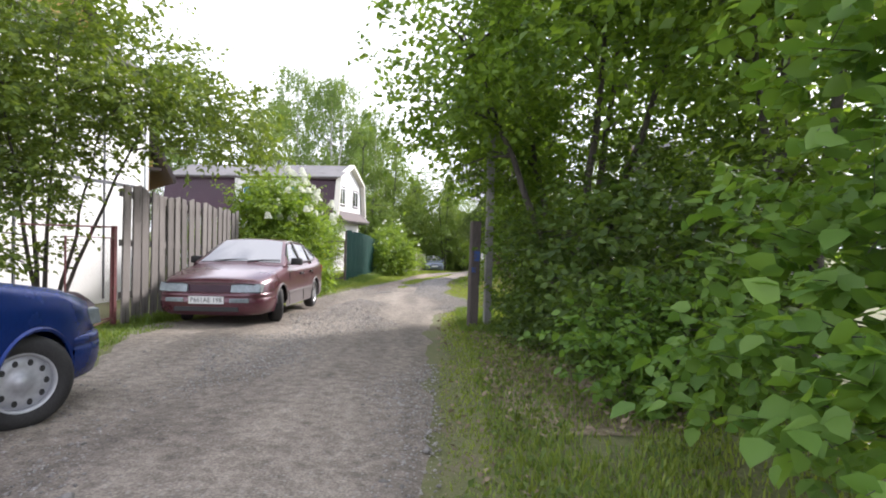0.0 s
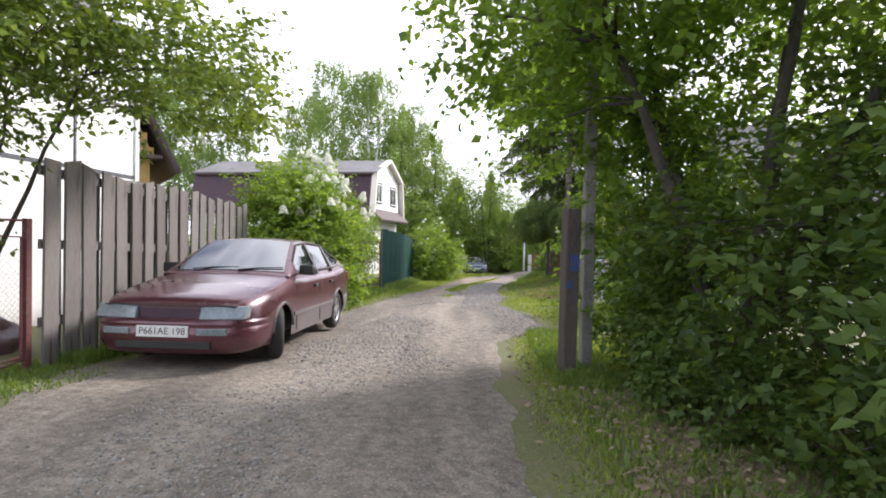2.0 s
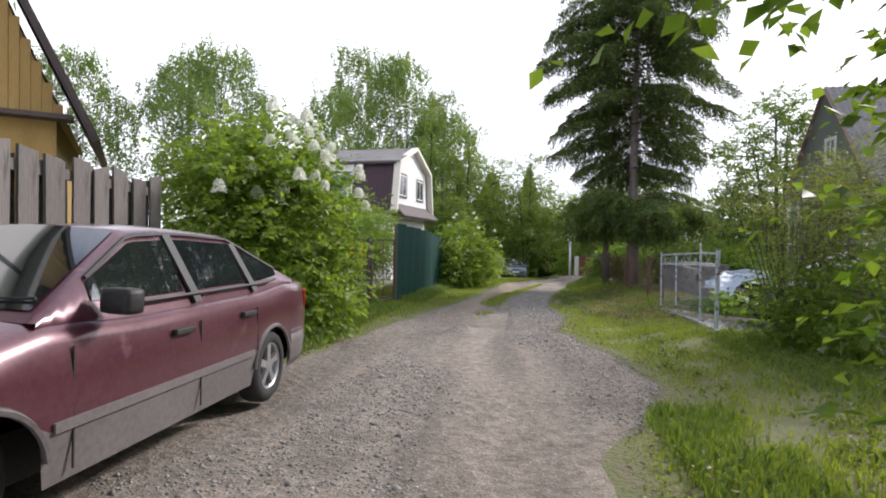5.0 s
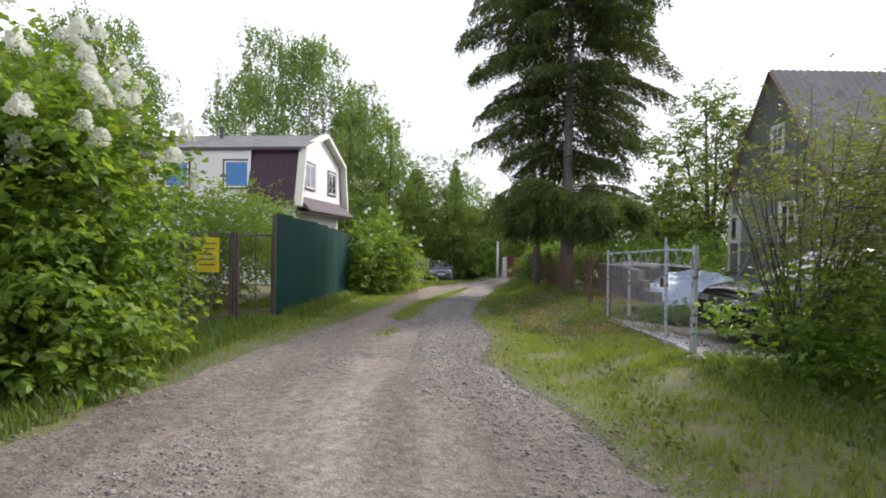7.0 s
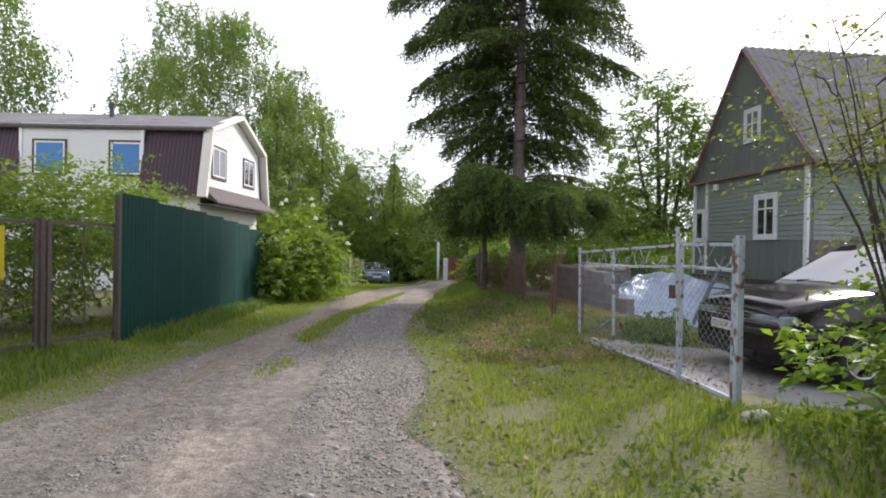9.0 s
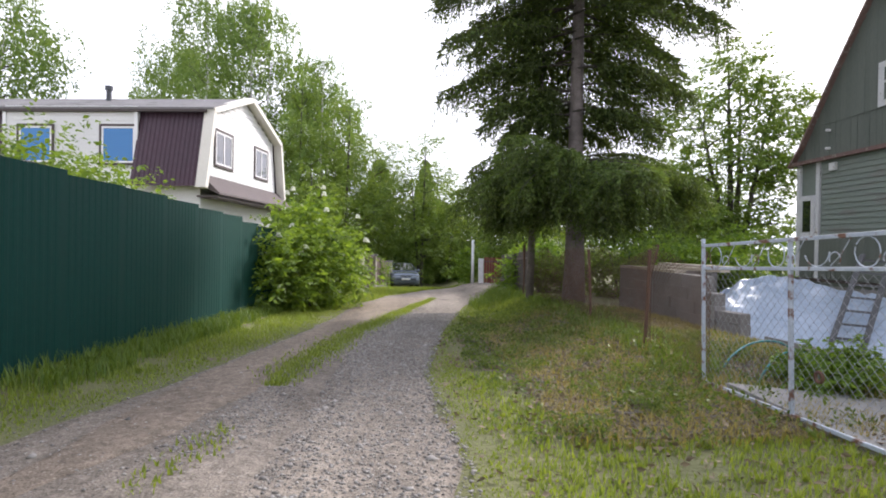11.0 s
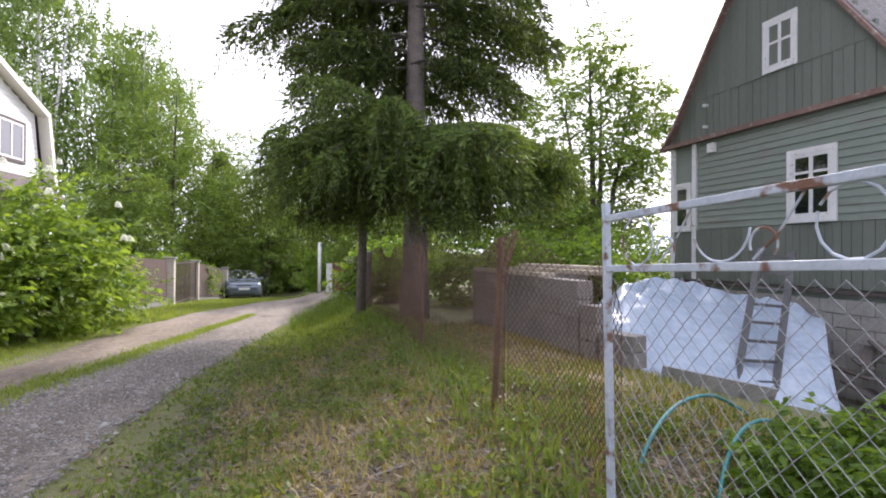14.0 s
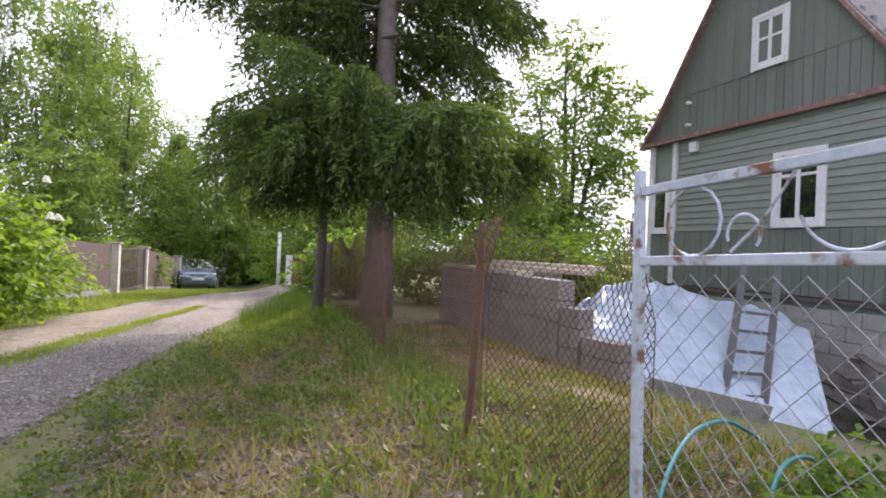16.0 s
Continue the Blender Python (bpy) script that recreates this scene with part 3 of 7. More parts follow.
def arc(cx, cz, r, a0, a1, n=14, y=0.0):
    return [(cx + r * math.cos(radians(a0 + (a1 - a0) * i / n)), y, cz + r * math.sin(radians(a0 + (a1 - a0) * i / n))) for i in range(n + 1)]


def wire_gate(name, length, height, uprights, label, band=0.25, flip=False):
    """A swing gate: square tube frame, ornamental top band, netting below. Local x runs along it, base at z 0."""
    root = new(name)
    tagged(root, label, "gate")
    s = 0.029
    for i, (x, z0, z1) in enumerate(uprights):
        part("upright", boxes((x - s / 2, x + s / 2, -s / 2, s / 2, z0, z1), bevel=0.004), M_GATE, root)
    lo, hi = 0.05, height
    for z in (hi - s, hi - band, lo):
        part("rail", boxes((s / 2, length - s / 2, -s / 2 + 0.003, s / 2 - 0.003, z - s / 2, z + s / 2), bevel=0.004), M_GATE, root)
    r = (band - s) / 2 - 0.012
    zc = hi - s / 2 - band / 2
    x, k = 0.12, 0
    while x < length - 0.2:
        bm = bmesh.new()
        a = arc(x + r, zc, r, 150, -200) if k % 2 == 0 else arc(x + r, zc + r * 0.3, r * 1.25, 200, 350)
        tube(bm, a, 0.0042, 6)
        tube(bm, arc(x + 2.7 * r, zc - r * 0.45, r * 0.5, 200, -40), 0.0042, 6)
        tube(bm, [(x + 2.3 * r, 0, zc - r * 0.9), (x + 3.2 * r, 0, zc - r * 0.2), (x + 4.1 * r, 0, zc + r * 0.95)], 0.0042, 6)
        part("scroll", bm, M_GATE, root)
        x += 4.4 * r
        k += 1
    bm = bmesh.new()
    chain_link(bm, length, lo, hi - band, 0.085, 0.0015)
    part("wire_netting", bm, M_WIRE, root, "galvanised chain-link netting")
    return root


board_fence(-4.85, 8.15, -5.20, 13.65, 2.18)

# right-hand gate: a long leaf, a lock post and a short leaf, line along x = 2.76
GX0 = 2.76
gz = ground_z(GX0, 19.5) - 0.01
long_leaf = wire_gate("wire_gate", 2.85, 1.40, [(0, 0.0, 1.44), (1.25, 0.05, 1.375), (2.83, 0.0, 1.56)], "long gate leaf in pale blue flaking paint with wire netting")
long_leaf.matrix_basis = pose(GX0 + 0.04, 21.2, -0.575, 0, -2.3, -90)
short_leaf = wire_gate("wire_gate", 0.84, 1.40, [(0, 0.0, 1.42), (0.82, 0.0, 1.42)], "short gate leaf in pale blue flaking paint with wire netting")
short_leaf.matrix_basis = pose(GX0, 18.27, -0.455, 0, 0, -90)
lock = part("lock_box", boxes((2.74, 2.82, -0.05, -0.02, 0.82, 0.96), bevel=0.004), M_RUST, long_leaf, "small rusty padlock plate")
for px_, py_, h in ((GX0, 17.38, 1.44),):
    post = part("gate_post", boxes((px_ - 0.027, px_ + 0.027, py_ - 0.027, py_ + 0.027, ground_z(px_, py_) - 0.1, ground_z(px_, py_) + h), bevel=0.005), M_GATE)
    tagged(post, "pale blue steel gate post with rust spots", "post")
sill = part("gate_sill", boxes((GX0 - 0.025, GX0 + 0.025, 17.4, 21.2, gz - 0.05, gz + 0.0)), M_RUST)
tagged(sill, "rusty steel strip on the ground under the gate", "sill")

# rusty netting with two bent posts beyond the gate
for px_, py_, h, lean in ((2.8, 22.6, 1.22, 1.5), (2.9, 25.0, 1.2, -2), (2.85, 30.6, 1.5, 1), (2.95, 31.0, 1.45, -1)):
    bm = bmesh.new()
    tube(bm, [(0, 0, -0.15), (0.01, 0, h * 0.5), (0, 0, h)], 0.021, 8)
    ob = part("fence_post", bm, M_RUST)
    ob.matrix_basis = pose(px_, py_, ground_z(px_, py_), lean, lean, 0)
    tagged(ob, "rusty steel pipe post of the netting fence", "post", "rusty fence posts")
for (ya, yb, top, sg) in ((21.25, 22.55, 1.15, 0.1), (22.6, 25.0, 1.2, 0.18), (25.0, 29.6, 1.15, 0.1)):
    bm = bmesh.new()
    chain_link(bm, yb - ya, 0.02, top, 0.05, 0.0021, sg)
    for v in bm.verts:
        f = v.co.x / (yb - ya)
        if v.co.z > top * 0.75:
            v.co.z += 0.10 * math.sin(f * 9) * (v.co.z / top - 0.75) * 4
            v.co.y += 0.25 * math.sin(f * 5 + ya) * (v.co.z / top - 0.75) * 2
    ob = part("wire_netting_fence", bm, M_RUST)
    ob.matrix_basis = pose(2.88, ya, ground_z(2.88, (ya + yb) / 2), 0, 0, 90)
    tagged(ob, "rusty sagging chain-link netting between pipe posts", "fence")

# dark green steel fence
g_root = empty("sheet_metal_fence", pose(-3.69, 20.7, 0, 0, 0, 90), "dark green profiled steel sheet fence along the grass verge", "fence")
x, k = 0.0, 0
while x < 9.6:
    w = 1.15
    bm = corrugated(bmesh.new(), w, 1.98, 0.115, 0.005)
    ob = part("steel_sheet", bm, M_GREEN, g_root)
    yy = 20.7 + x + w / 2
    ob.matrix_basis = pose(x, 0.002 * (k % 2), ground_z(-3.76, yy) + 0.02 + (0.0 if k < 6 else -0.05))
    x += w - 0.02
    k += 1
part("end_post", boxes((-0.06, 0, 0.0, 0.06, -0.75, 1.45), bevel=0.004), M_BROWNSTEEL, g_root)
for h in (0.5, 1.6):
    part("rail", boxes((0, 9.6, 0.03, 0.07, h - 0.75, h - 0.70)), M_BROWNSTEEL, g_root)


def scroll_gate(name, length, height, label):
    """A garden gate leaf with wrought scrolls and netting."""
    root = tagged(new(name), label, "gate")
    part("frame", boxes((0, 0.045, -0.02, 0.02, 0, height), (length - 0.04, length, -0.02, 0.02, 0.0, height), (0.045, length - 0.04, -0.018, 0.018, height - 0.04, height), (0.045, length - 0.04, -0.018, 0.018, 0.06, 0.1)), M_BROWNSTEEL, root)
    mx, mz = length / 2, height * 0.48
    for s in (1, -1):
        bm = bmesh.new()
        tube(bm, arc(mx + s * 0.22, mz + 0.1, 0.11, 90 - s * 90, 90 + s * 190), 0.009, 6)
        tube(bm, arc(mx + s * 0.22, mz - 0.1, 0.09, 270 + s * 90, 270 - s * 190), 0.009, 6)
        tube(bm, [(mx + s * 0.33, 0, mz + 0.1), (mx + s * 0.4, 0, mz), (mx + s * (length / 2 - 0.04), 0, mz)], 0.009, 6)
        part("scroll", bm, M_BROWNSTEEL, root)
    bm = bmesh.new()
    tube(bm, [(mx, 0, 0.08), (mx + 0.02, 0, mz - 0.1), (mx, 0, mz), (mx - 0.02, 0, mz + 0.1), (mx, 0, height - 0.02)], 0.011, 6)
    part("centre_bar", bm, M_BROWNSTEEL, root)
    bm = bmesh.new()
    chain_link(bm, length, 0.08, height - 0.02, 0.06, 0.0012)
    part("wire_netting", bm, M_RUST, root)
    return root


GD = Vector((0.40, 0.90, 0)).normalized()
ang = math.degrees(math.atan2(GD.y, GD.x))
gl = ground_z(-4.1, 19.8)
for k, (sx, sy) in enumerate(((-4.13, 19.87), (-4.55, 18.93))):
    leaf_ = scroll_gate("garden_gate", 0.93, 1.50, "brown steel garden gate with wrought scrolls and netting")
    leaf_.matrix_basis = pose(sx, sy, gl + 0.03, 0, 0, ang)
for px_, py_ in ((-4.16, 19.8), (-4.58, 18.86)):
    ob = part("gate_post", boxes((px_ - 0.035, px_ + 0.035, py_ - 0.035, py_ + 0.035, gl - 0.1, gl + 1.56), bevel=0.004), M_BROWNSTEEL)
    tagged(ob, "square brown steel post of the garden gate", "post")
sign = part("yellow_sign", boxes((-0.17, 0.17, -0.006, 0.006, -0.28, 0.28)), M_YELLOW)
sign.matrix_basis = pose(-4.30, 19.12, gl + 1.17, 0, 0, 20)
tagged(sign, "yellow notice board wired to the garden gate", "sign")
for i in range(5):
    part("text_line", boxes((-0.13, 0.13 - 0.03 * (i % 3), -0.0085, -0.0065, 0.175 - i * 0.085, 0.195 - i * 0.085)), M_BROWNSTEEL, sign, "unreadable dark text line")

# red steel garden gate beside the board fence
rg = empty("red_steel_gate", pose(-4.86, 7.98, ground_z(-4.86, 7.5), 0, 0, -96), "rusty dark red steel tube gate standing open to the yard", "gate")
part("post", boxes((-0.03, 0.03, -0.03, 0.03, -0.1, 1.48), bevel=0.004), M_REDSTEEL, rg)
bm = bmesh.new()
tube(bm, [(0.06, 0, 0.12), (0.06, 0, 1.30), (0.9, 0, 1.32), (0.9, 0, 0.12), (0.06, 0, 0.12)], 0.014, 6)
part("leaf_frame", bm, M_REDSTEEL, rg)
bm = bmesh.new()
tube(bm, [(0.0, 0, 1.46), (1.6, 0, 1.46)], 0.012, 6)
tube(bm, [(0.45, 0, 1.32), (0.45, 0, 1.46)], 0.01, 6)
part("top_bar", bm, M_REDSTEEL, rg)
bm = bmesh.new()
tube(bm, [(0.02, 0, 0.1), (1.8, 0.35, 0.03)], 0.014, 6)
part("loose_bar", bm, M_RUST, rg)
bm = bmesh.new()
chain_link(bm, 0.84, 0.13, 1.30, 0.06, 0.001)
ob = part("wire_netting", bm, M_RUST, rg)
ob.matrix_basis = pose(0.06, 0, 0)


# ---- houses ----
def window(parent, m, w, h, frame_mat, casing_mat, glass, mullion=True, casing=0.06, cross=0.0):
    """A window set on a wall: local x across, z up, y out of the wall is minus."""
    win = part("window", boxes((-w / 2 - casing, -w / 2, -0.03, 0.0, -casing, h + casing), (w / 2, w / 2 + casing, -0.03, 0, -casing, h + casing), (-w / 2, w / 2, -0.03, 0, h, h + casing), (-w / 2, w / 2, -0.045, 0, -casing, 0)), casing_mat, parent)
    win.matrix_basis = m
    rows = [(-w / 2, -w / 2 + 0.06, -0.022, 0, 0, h), (w / 2 - 0.06, w / 2, -0.022, 0, 0, h), (-w / 2 + 0.06, w / 2 - 0.06, -0.022, 0, 0, 0.06), (-w / 2 + 0.06, w / 2 - 0.06, -0.022, 0, h - 0.06, h)]
    if mullion:
        rows.append((-0.03, 0.03, -0.022, 0, 0.06, h - 0.06))
    if cross:
        rows.append((-w / 2 + 0.06, -0.03, -0.021, 0, h * cross - 0.02, h * cross + 0.02))
        rows.append((0.03, w / 2 - 0.06, -0.021, 0, h * cross - 0.02, h * cross + 0.02))
    part("frame", boxes(*rows), frame_mat, win)
    part("pane", boxes((-w / 2 + 0.03, w / 2 - 0.03, -0.010, -0.002, 0.03, h - 0.03)), glass, win)
    return win


# white house with a maroon mansard roof
mh = empty("mansard_house", pose(-6.61, 32.39, 0, 0, 0, -5.8), "white-sided house with a maroon corrugated mansard roof", "house")
BASE = ground_z(-8, 34) - 0.1
E0, E1, RZ = 2.45, 4.78, 5.82             # eave, break and ridge heights
W, LEN = 6.72, 11.0
part("wall", boxes((-LEN, -0.12, 0.45, W - 0.45, BASE, E0)), M_WHITE, mh, "white lower wall")
bm = bmesh.new()
prism(bm, [(0.35, E0 + 0.06), (W - 0.35, E0 + 0.06), (W - 0.75, E1 - 0.05), (W / 2, RZ - 0.08), (0.75, E1 - 0.05)], 0, -LEN, -0.02)
part("upper_storey", bm, M_WHITE, mh)
# clapboards of the gable
for i in range(24):
    z = E0 + 0.08 + i * 0.15
    if z > RZ - 0.35:
        break
    if z < E1:
        y0_ = 0.38 + 0.40 * (z - E0) / (E1 - E0)
        y1_ = W - y0_
    else:
        f = (z + 0.15 - E1) / (RZ - E1)
        y0_ = 0.8 + f * (W / 2 - 0.8)
        y1_ = W - y0_
    bm = bmesh.new()
    prism(bm, [(-0.019, z), (0.012, z), (0.0, z + 0.148), (-0.019, z + 0.148)], 1, y0_, y1_)
    part("clapboard", bm, M_WHITE, mh)
# the front wall that breaks through the mansard slope
DX0, DX1 = -6.35, -2.09
part("dormer_wall", boxes((DX0, DX1, 0.40, 1.6, E0 - 0.1, E1 - 0.12)), M_WHITE, mh)
for i in range(17):
    z = E0 - 0.05 + i * 0.145
    bm = bmesh.new()
    prism(bm, [(0.385, z), (0.399, z), (0.399, z + 0.143), (0.397, z + 0.143)], 0, DX0 + 0.01, DX1 - 0.01)
    part("clapboard", bm, M_WHITE, mh)
# mansard slopes of ribbed maroon sheet
slope = math.hypot(0.55, E1 - E0 + 0.1)
tilt = math.degrees(math.atan2(0.55, E1 - E0 + 0.1))
for xa, xb in ((DX1, 0.02), (-LEN, DX0)):
    ob = part("mansard_sheet", corrugated(bmesh.new(), xb - xa, slope, 0.14, 0.014), M_PURPLE, mh)
    ob.matrix_basis = pose(xa, 0.02, E0 - 0.05, -tilt, 0, 0)
ob = part("mansard_sheet", corrugated(bmesh.new(), LEN, slope, 0.14, 0.014), M_PURPLE, mh)
ob.matrix_basis = pose(0.0, W - 0.02, E0 - 0.05, -tilt, 0, 180)
# upper roof
for s in (0, 1):
    bm = bmesh.new()
    ya, yb = (0.38, W / 2) if s == 0 else (W - 0.38, W / 2)
    prism(bm, [(ya, E1 + 0.0), (yb, RZ), (yb, RZ + 0.06), (ya, E1 + 0.06)], 0, -LEN, 0.28)
    part("roof", bm, M_ROOF, mh, "grey weathered roof sheet")
# barge boards
bm = bmesh.new()
for (a, b) in (((0.0, E0 - 0.1), (0.52, E1)), ((0.45, E1 - 0.03), (W / 2, RZ + 0.02)), ((W / 2, RZ + 0.02), (W - 0.45, E1 - 0.03)), ((W - 0.52, E1), (W - 0.0, E0 - 0.1))):
    beam(bm, (0.15, *a), (0.15, *b), 0.16, 0.32, up=(1, 0, 0))
part("barge_board", bm, M_CREAM, mh)
bm = bmesh.new()
prism(bm, [(0.0, E0 + 0.0), (0.62, E0 - 0.28), (0.62, E0 - 0.22), (0.0, E0 + 0.36)], 1, 0.15, W - 0.1)
part("gable_eave_roof", bm, M_ROOF_BROWN, mh)
part("soffit", boxes((-0.1, 0.55, 0.2, W - 0.2, E0 - 0.36, E0 - 0.30)), M_BROWNTRIM, mh)
part("gutter", boxes((-LEN, 0.1, 0.30, 0.38, E1 - 0.10, E1 - 0.02)), M_BROWNTRIM, mh)
part("corner_trim", boxes((DX1 - 0.07, DX1 + 0.03, 0.34, 0.40, E0, E1 - 0.1)), M_FRAME, mh)
part("corner_trim", boxes((DX0 - 0.03, DX0 + 0.07, 0.34, 0.40, E0, E1 - 0.1)), M_FRAME, mh)
for wx in (-2.68, -5.33):
    window(mh, pose(wx, 0.38, 3.12), 1.06, 1.12, M_FRAME, M_BROWNTRIM, M_SKYGLASS, mullion=False, casing=0.07)
for wy in (1.68, 4.80):
    window(mh, pose(0.015, wy, 3.22, 0, 0, 90), 1.16, 1.06, M_FRAME, M_BROWNTRIM, M_GLASS, casing=0.08)
bm = bmesh.new()
tube(bm, [(-4.55, 2.6, 5.2), (-4.55, 2.6, 5.98)], 0.09, 10)
tube(bm, [(-4.55, 2.6, 5.98), (-4.55, 2.6, 6.12)], 0.13, 10)
part("chimney_pipe", bm, M_SLATE, mh)

# old green house on the other side
oh = empty("old_wooden_house", pose(9.1, 24.15, 0), "old green weatherboarded house with a steep grey roof", "house")
HW, HL = 4.45, 7.5
hb = ground_z(9.6, 25) - 0.3
part("foundation", boxes((0.02, HL, 0.02, HW - 0.02, hb, 0.0)), M_PLINTH, oh, "grey block foundation")
for r in range(7):                                     # courses of the plinth facing the lane and the drive
    for k in range(12):
        y0_ = 0.03 + (k + 0.5 * (r % 2)) * 0.4
        if y0_ + 0.39 < HW:
            part("plinth_block", boxes((-0.012, 0.019, y0_, y0_ + 0.39, -0.2 * (r + 1) + 0.005, -0.2 * r - 0.005), bevel=0.004), M_PLINTH, oh)
part("wall", boxes((0.03, HL, 0.03, HW - 0.03, 0.0, 2.85)), M_SIDING, oh)
part("sill_board", boxes((-0.06, HL, -0.06, HW, 0.08, 0.14)), M_DARKWOOD, oh)
for r in range(7):
    for k in range(9):
        xa = 0.03 + (k + 0.5 * (r % 2)) * 0.4
        part("plinth_block", boxes((xa, xa + 0.39, -0.012, 0.019, -0.2 * (r + 1) + 0.005, -0.2 * r - 0.005), bevel=0.004), M_PLINTH, oh)
x = 0.05
while x < 4.0:
    part("skirt_board", boxes((x, x + 0.14, -0.014, 0.028, 0.16, 1.12)), M_WOOD, oh)
    x += 0.148
rnd = random.Random(8)
y = 0.05
while y < HW - 0.1:
    w = rnd.uniform(0.12, 0.17)
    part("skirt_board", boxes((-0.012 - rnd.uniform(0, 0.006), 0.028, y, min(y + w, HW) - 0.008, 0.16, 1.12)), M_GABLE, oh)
    y += w
for i in range(15):                                    # lapped boards of the wall
    z = 1.13 + i * 0.115
    bm = bmesh.new()
    prism(bm, [(-0.020, z), (0.028, z), (0.028, z + 0.113), (-0.002, z + 0.113)], 1, 0.1, HW - 0.72)
    part("clapboard", bm, M_SIDING, oh)
    bm = bmesh.new()
    prism(bm, [(-0.020, z), (0.028, z), (0.028, z + 0.113), (-0.002, z + 0.113)], 0, 0.1, HL)
    part("clapboard", bm, M_SIDING, oh)
for yy in (0.02, HW - 0.68, HW - 0.06):
    part("corner_board", boxes((-0.035, 0.03, yy, yy + 0.1, 0.16, 2.85)), M_OLDWHITE, oh)
AP = 6.15                                              # ridge
y = 0.0
while y < HW:
    w = rnd.uniform(0.13, 0.18)
    yc = y + w / 2
    d = abs(yc - HW / 2) / (HW / 2 + 0.25)
    top = 2.9 + (AP - 2.95) * (1 - d)
    if top > 3.0:
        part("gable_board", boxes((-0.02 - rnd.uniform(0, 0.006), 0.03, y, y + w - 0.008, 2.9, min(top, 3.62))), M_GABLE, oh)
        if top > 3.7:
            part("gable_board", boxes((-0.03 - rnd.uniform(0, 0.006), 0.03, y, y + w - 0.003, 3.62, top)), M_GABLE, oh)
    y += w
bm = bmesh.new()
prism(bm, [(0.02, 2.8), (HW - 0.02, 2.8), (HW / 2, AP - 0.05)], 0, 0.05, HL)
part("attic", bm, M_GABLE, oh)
part("eave_ledge", boxes((-0.13, 0.0, -0.2, HW + 0.2, 2.80, 2.88)), M_REDTRIM, oh)
for s in (0, 1):
    bm = bmesh.new()
    ya, sg = (-0.34, -1) if s == 0 else (HW + 0.22, 1)
    yk = HW / 2
    n = 150
    line = [(ya, 2.80), (ya + (yk - ya) * 0.15, 3.20), (ya + (yk - ya) * 0.55, 4.62), (yk, AP)]   # bell-cast slope, wavy sheets
    grid_r = [[bm.verts.new((-0.09 + i * (HL + 0.39) / n, yy, zz + 0.05 + 0.018 * math.sin(i * math.tau / 4))) for yy, zz in line] for i in range(n + 1)]
    under_r = [[bm.verts.new((-0.09 + i * (HL + 0.39), yy, zz)) for yy, zz in line] for i in (0, 1)]
    for i in range(n):
        for k in range(3):
            bm.faces.new((grid_r[i][k], grid_r[i + 1][k], grid_r[i + 1][k + 1], grid_r[i][k + 1]))
    for k in range(3):
        bm.faces.new((under_r[0][k], under_r[1][k], under_r[1][k + 1], under_r[0][k + 1]))
        bm.faces.new((under_r[0][k], grid_r[0][k], grid_r[0][k + 1], under_r[0][k + 1]))
        bm.faces.new((under_r[1][k], grid_r[n][k], grid_r[n][k + 1], under_r[1][k + 1]))
    part("roof", bm, M_ROOF, oh, "grey corrugated roof")
bm = bmesh.new()
for ya in (-0.34, HW + 0.22):
    for (fa, za), (fb, zb_) in (((0, 2.78), (0.15, 3.18)), ((0.15, 3.18), (0.55, 4.60)), ((0.55, 4.60), (1, AP - 0.02))):
        beam(bm, (-0.085, ya + (HW / 2 - ya) * fa, za), (-0.085, ya + (HW / 2 - ya) * fb, zb_), 0.05, 0.14, up=(1, 0, 0))
part("barge_board", bm, M_REDTRIM, oh)
window(oh, pose(-0.02, 1.62 + 0.28, 3.70, 0, 0, -90), 0.52, 0.76, M_OLDWHITE, M_OLDWHITE, M_GLASS, casing=0.06, cross=0.55)
window(oh, pose(-0.02, 1.35, 1.22, 0, 0, -90), 0.66, 0.98, M_OLDWHITE, M_OLDWHITE, M_GLASS, casing=0.08, cross=0.7)
window(oh, pose(-0.02, 4.15, 1.15, 0, 0, -90), 0.40, 0.85, M_OLDWHITE, M_OLDWHITE, M_GLASS, mullion=False, casing=0.06)
window(oh, pose(2.4, -0.0, 1.22, 0, 0, 0), 0.8, 0.98, M_OLDWHITE, M_OLDWHITE, M_GLASS, casing=0.08, cross=0.7)
for z in (3.05, 3.45):
    part("insulator", tube(bmesh.new(), [(-0.05, 3.45, z), (-0.14, 3.45, z)], 0.03, 8), M_OLDWHITE, oh, "white porcelain wire insulator")
part("meter_box", boxes((-0.09, -0.02, 3.25, 3.42, 2.55, 2.72)), M_OLDWHITE, oh)

# white outbuilding and the ochre gable behind the board fence
wb = empty("white_outbuilding", pose(-7.5, 7.0, ground_z(-7.5, 10), 0, 0, 0), "flat-fronted white sheet-clad outbuilding behind the fence", "building")
part("wall", boxes((-2.0, 0, -1.5, 6.6, -0.2, 5.3)), M_WHITE, wb)
for z in (2.55, 3.9):
    part("joint_strip", boxes((0.0, 0.02, -1.5, 6.6, z, z + 0.06)), M_SLATE, wb)
for yy in (0.0, 2.4, 4.9):
    part("cover_strip", boxes((0.0, 0.018, yy, yy + 0.05, 0, 5.3)), M_SLATE, wb)
part("corner_trim", boxes((-0.02, 0.04, 6.52, 6.64, -0.2, 5.3)), M_OLDWHITE, wb)
part("roof", boxes((-2.2, 0.25, -1.7, 6.75, 5.3, 5.4)), M_ROOF, wb)

